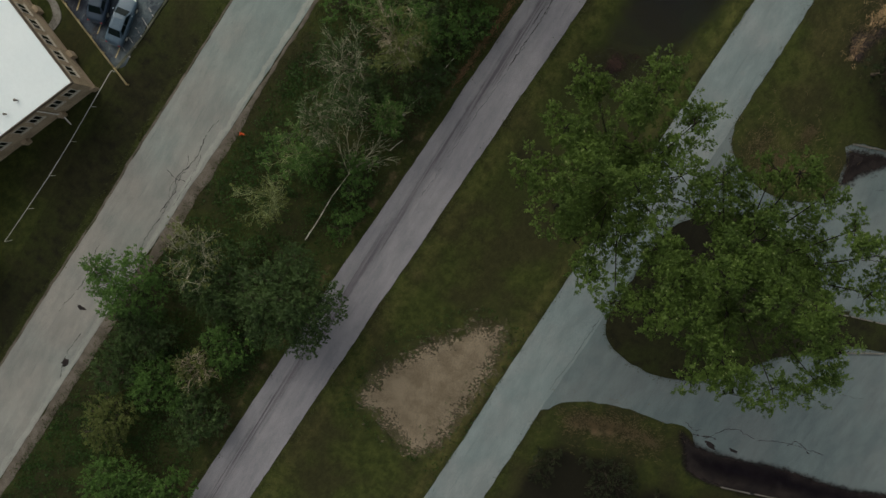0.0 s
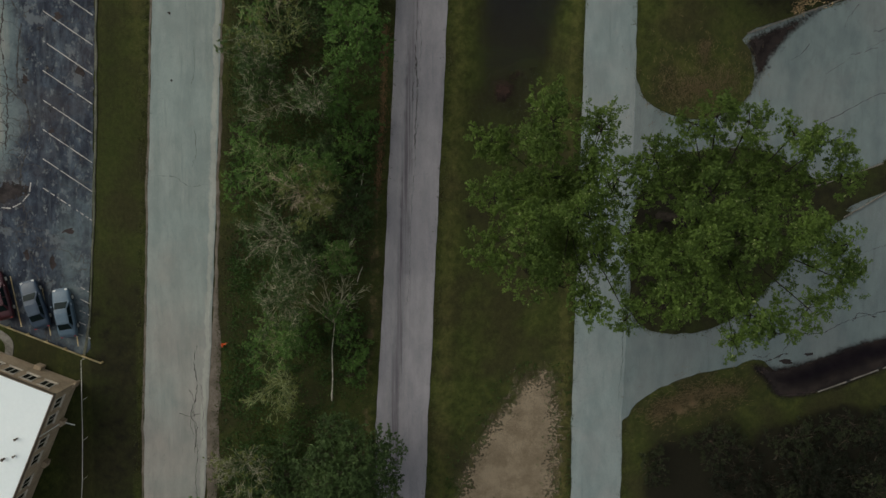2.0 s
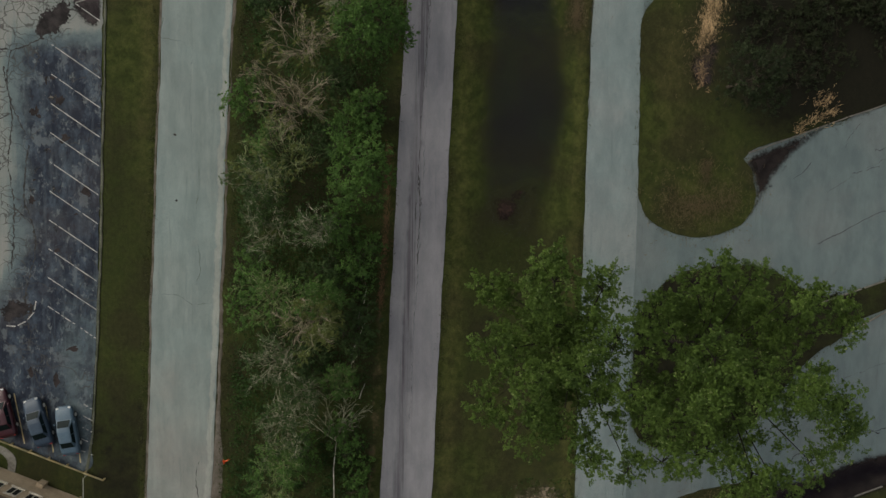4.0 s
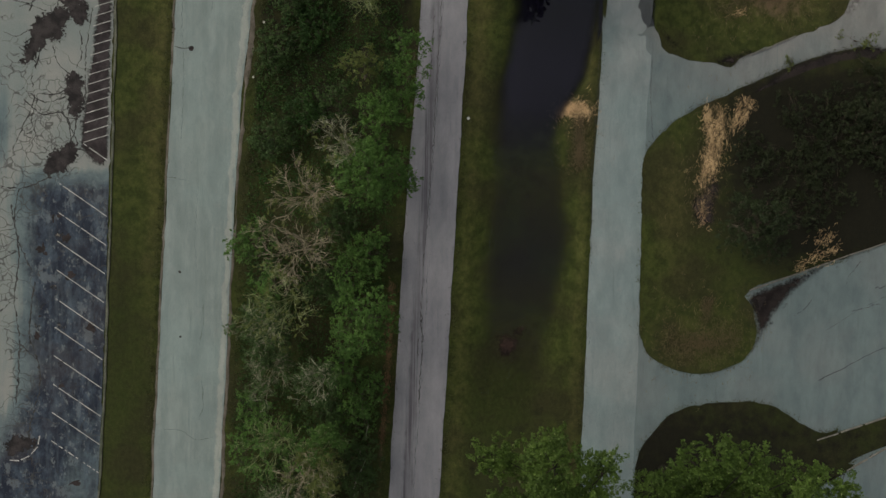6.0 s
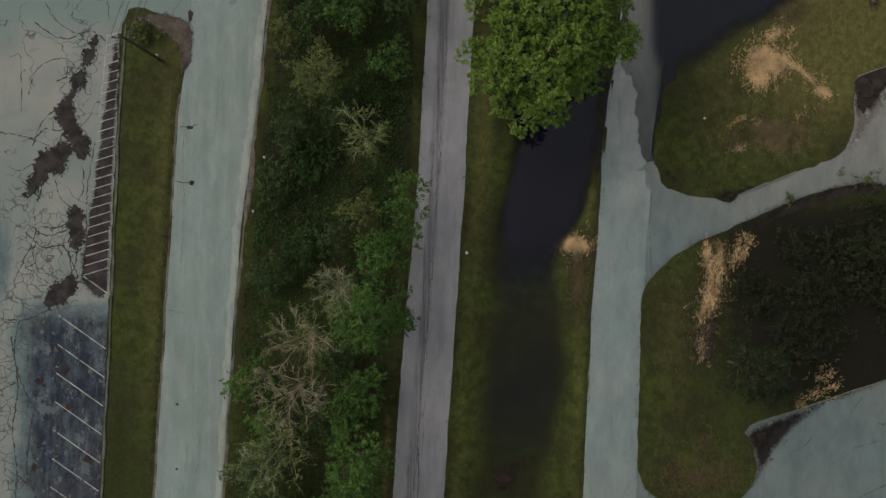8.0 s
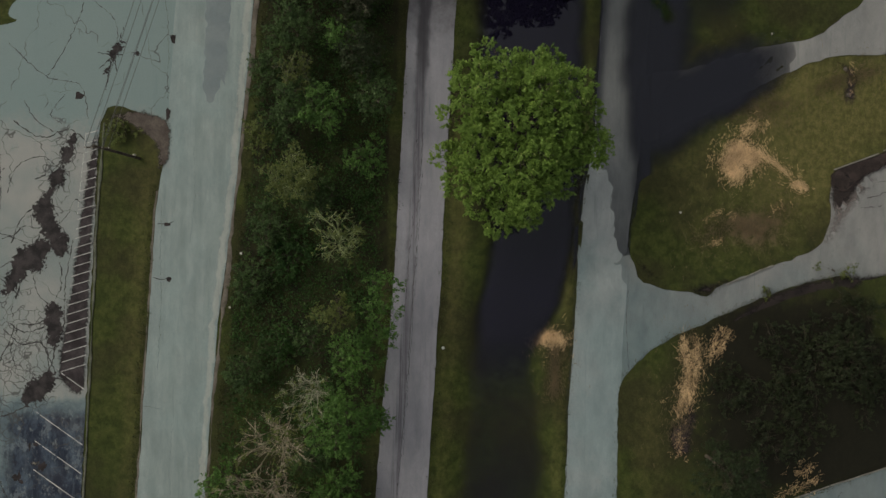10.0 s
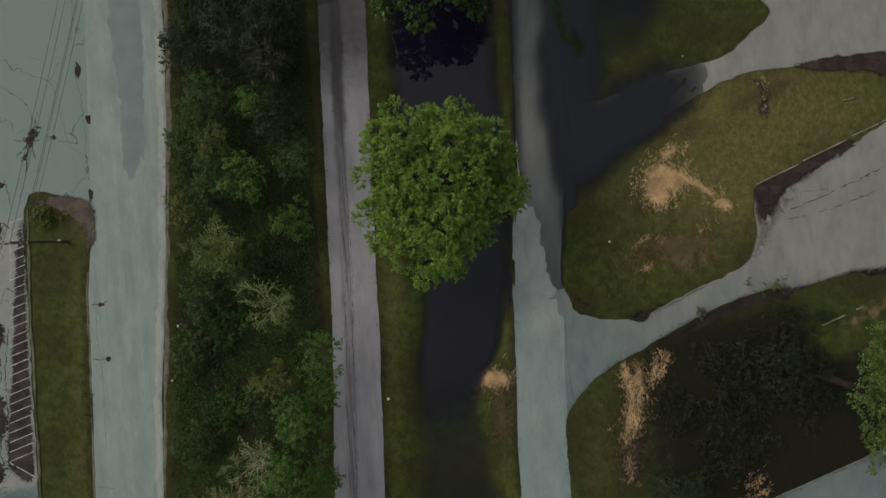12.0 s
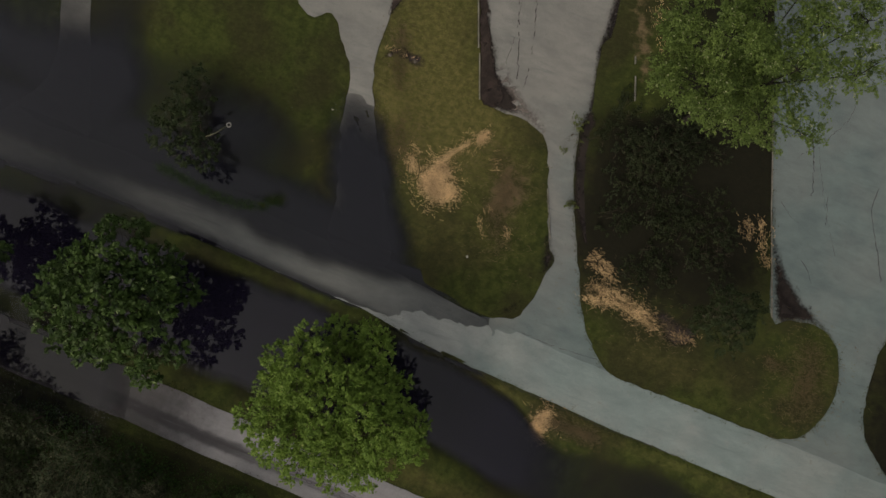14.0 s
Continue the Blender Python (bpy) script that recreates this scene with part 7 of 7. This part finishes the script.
bmesh.ops.create_cone(bm, cap_ends=True, segments=14, radius1=0.09, radius2=0.09, depth=0.40, matrix=Matrix.Translation((0.28, 0.1, 1.9)))
part("meter_box", bm, M_STONE, pole, "small pale metal box on the pole", True)
M_CABLE = plain("black cable", (0.03, 0.03, 0.032), 0.6)
for j, (ox, h) in enumerate(((-1.0, 9.15), (-0.45, 9.15), (0.45, 9.15), (1.0, 9.15), (0.1, 8.2))):
    if h > 9:
        bm = bmesh.new()
        bmesh.ops.create_cone(bm, cap_ends=True, segments=8, radius1=0.05, radius2=0.03, depth=0.16, matrix=Matrix.Translation((ox, -0.16, 9.15)))
        part("insulator", bm, M_STONE, arm)
    line = []
    for s in np.linspace(0, 1, 17):
        line.append((ox * (1 + 0.2 * s) + 13.5 * s, -0.16 + 46 * s, h + 0.05 - 3.2 * s * (1 - s)))
    t = Tubes(4)
    t.path(line, 0.022, 0.022)
    t.done("wire", M_CABLE, pole)
far_pole = thing("utility_pole", -11.1, 104.6, float(land(-11.1, 104.6)), 0, "brown wooden utility pole north of the thicket", "utility pole")
t = Tubes(8)
t.path([(0, 0, -0.3), (0, 0, 5), (0, 0, 9.7)], 0.16, 0.11)
t.done("pole", M_BARK, far_pole)
part("crossarm", box(bmesh.new(), -1.4, 1.4, -0.1, 0.02, 8.95, 9.08, 0.01), M_BARK, far_pole)
post = thing("marker_post", 29.89, 81.78, float(land(29.89, 81.78)), 0, "bent pale post with a dark round ring at its end", "post")
t = Tubes(8)
t.path([(0, 0, -0.1), (0.03, -0.05, 4.6), (0.13, -0.49, 5.4), (0.68, -1.17, 5.5), (1.57, -1.75, 5.4)], 0.06, 0.05)
t.done("pole", M_DIMTWIG, post)
ring = Tubes(6)
a = np.linspace(0, 2 * np.pi, 17)
ring.path(np.stack([1.84 + 0.2 * np.cos(a), -1.95 + 0.2 * np.sin(a), 5.35 + 0 * a], 1), 0.06, 0.06)
ring.done("ring", plain("pale rubber ring", (0.20, 0.19, 0.17), 0.7), post)

# ---- cars ----
def car(x, y, turn, paint, label):
    """A four-door saloon: lofted body, glasshouse, wheels, lamps and mirrors."""
    c = thing("car", x, y, 0.055, turn, label, "car", "cars in the car park")
    secs = [(-2.40, .62, .36, .60), (-2.34, .78, .30, .80), (-2.0, .86, .24, .97), (-1.3, .90, .22, 1.00), (-0.2, .91, .22, .98), (0.9, .90, .22, .95), (1.6, .87, .24, .86), (2.1, .82, .28, .76), (2.34, .70, .32, .64), (2.40, .5, .38, .55)]
    verts, faces = [], []
    for sx, w, z0, z1 in secs:
        ring = [(w * .80, z0), (w, z0 + (z1 - z0) * .25), (w * .995, z0 + (z1 - z0) * .62), (w * .93, z1 - .04), (w * .70, z1), (w * .3, z1 + .02)]
        verts += [(sx, a, b) for a, b in ring] + [(sx, -a, b) for a, b in reversed(ring)]
    n = 12
    faces = [(i * n + j, i * n + (j + 1) % n, (i + 1) * n + (j + 1) % n, (i + 1) * n + j) for i in range(len(secs) - 1) for j in range(n)]
    faces += [tuple(range(n)), tuple((len(secs) - 1) * n + j for j in reversed(range(n)))]
    body = link("body", verts, faces, paint, c)
    cab = [(-1.62, .70, .97), (-0.95, .60, 1.40), (0.10, .61, 1.45), (0.45, .60, 1.40), (1.15, .72, .95)]

    def slab(name, corners, material, parent=c, label=""):
        k = len(corners)
        cs = np.array(corners, float)
        nrm = np.cross(cs[1] - cs[0], cs[2] - cs[0])
        nrm /= np.linalg.norm(nrm)
        v = [*cs, *(cs - nrm * .02)]
        return link(name, v, [tuple(range(k)), tuple(reversed(range(k, 2 * k))), *[(i, (i + 1) % k, k + (i + 1) % k, k + i) for i in range(k)]], material, parent, label, soft=False)

    verts, faces = [], []
    for sx, w, z in cab:
        verts += [(sx, w, z), (sx, w * .6, z + .035), (sx, -w * .6, z + .035), (sx, -w, z)]
    verts += [(-1.62, .80, .92), (-1.62, -.80, .92), (1.15, .80, .92), (1.15, -.80, .92)]
    faces = [(i * 4 + j, i * 4 + j + 1, i * 4 + j + 5, i * 4 + j + 4) for i in range(4) for j in range(3)]
    faces += [(20, 0, 4, 8, 12, 16, 22), (21, 23, 19, 15, 11, 7, 3), (20, 21, 3, 2, 1, 0), (22, 16, 17, 18, 19, 23)]
    link("cabin", verts, faces, paint, c, soft=False)
    slab("windscreen", [(1.10, .62, 1.00), (1.10, -.62, 1.00), (.53, -.53, 1.425), (.53, .53, 1.425)], M_CARGLASS)
    slab("rear_window", [(-1.56, -.60, 1.04), (-1.56, .60, 1.04), (-1.02, .52, 1.41), (-1.02, -.52, 1.41)], M_CARGLASS)
    for s in (1, -1):
        for a, b in ((-1.25, -.30), (-.22, .75)):
            top = .645
            cs = [(a, s * .775, 1.02), (b + .12 if b > 0 else b, s * .775, 1.02), (min(b, .42), s * top, 1.37), (max(a, -.95), s * top, 1.37)]
            slab("side_window", cs if s < 0 else cs[::-1], M_CARGLASS)
        for wx in (-1.42, 1.42):
            bm = bmesh.new()
            bmesh.ops.create_cone(bm, cap_ends=True, segments=18, radius1=.32, radius2=.32, depth=.2, matrix=Matrix.Translation((wx, s * .80, .32)) @ Matrix.Rotation(math.pi / 2, 4, "X"))
            wheel = part("wheel", bm, M_TYRE, c, "black rubber tyre")
            bm = bmesh.new()
            bmesh.ops.create_cone(bm, cap_ends=True, segments=12, radius1=.2, radius2=.2, depth=.02, matrix=Matrix.Translation((wx, s * .912, .32)) @ Matrix.Rotation(math.pi / 2, 4, "X"))
            part("rim", bm, M_WIRE, wheel)
        part("mirror", box(bmesh.new(), .72, .90, min(s * .88, s * 1.04), max(s * .88, s * 1.04), .93, 1.05, .02), paint, c)
        part("headlight", box(bmesh.new(), 2.12, 2.36, min(s * .42, s * .70), max(s * .42, s * .70), .56, .70, .03), M_LENS, c, "clear headlight lens")
        part("tail_light", box(bmesh.new(), -2.38, -2.22, min(s * .45, s * .74), max(s * .45, s * .74), .62, .80, .03), M_REDLENS, c, "red tail light")
    part("bumper", box(bmesh.new(), 2.30, 2.44, -.62, .62, .34, .50, .03), paint, c)
    part("bumper", box(bmesh.new(), -2.46, -2.32, -.66, .66, .36, .56, .03), paint, c)
    return c


M_CARGLASS = plain("tinted car glass", (0.006, 0.012, 0.013), 0.12)
M_CARGLASS.node_tree.nodes["Principled BSDF"].inputs["Specular IOR Level"].default_value = 0.12
M_TYRE = plain("black tyre rubber", (0.015, 0.015, 0.015), 0.8)
M_LENS = plain("clear lamp lens", (0.55, 0.56, 0.55), 0.15)
M_REDLENS = plain("red lamp lens", (0.30, 0.02, 0.02), 0.2)
car(-33.15, -3.75, 99, plain("silver car paint", (0.055, 0.094, 0.135), 0.5, 0.0, 0.06), "pale blue-grey four-door saloon car parked beside the grass")
car(-35.95, -2.9, 107, plain("grey-blue car paint", (0.022, 0.041, 0.070), 0.5, 0.0, 0.06), "grey-blue four-door saloon car in the car park")
car(-39.3, -2.0, 104, plain("dark red car paint", (0.038, 0.004, 0.010), 0.45, 0.0, 0.2), "dark red saloon car in the car park")
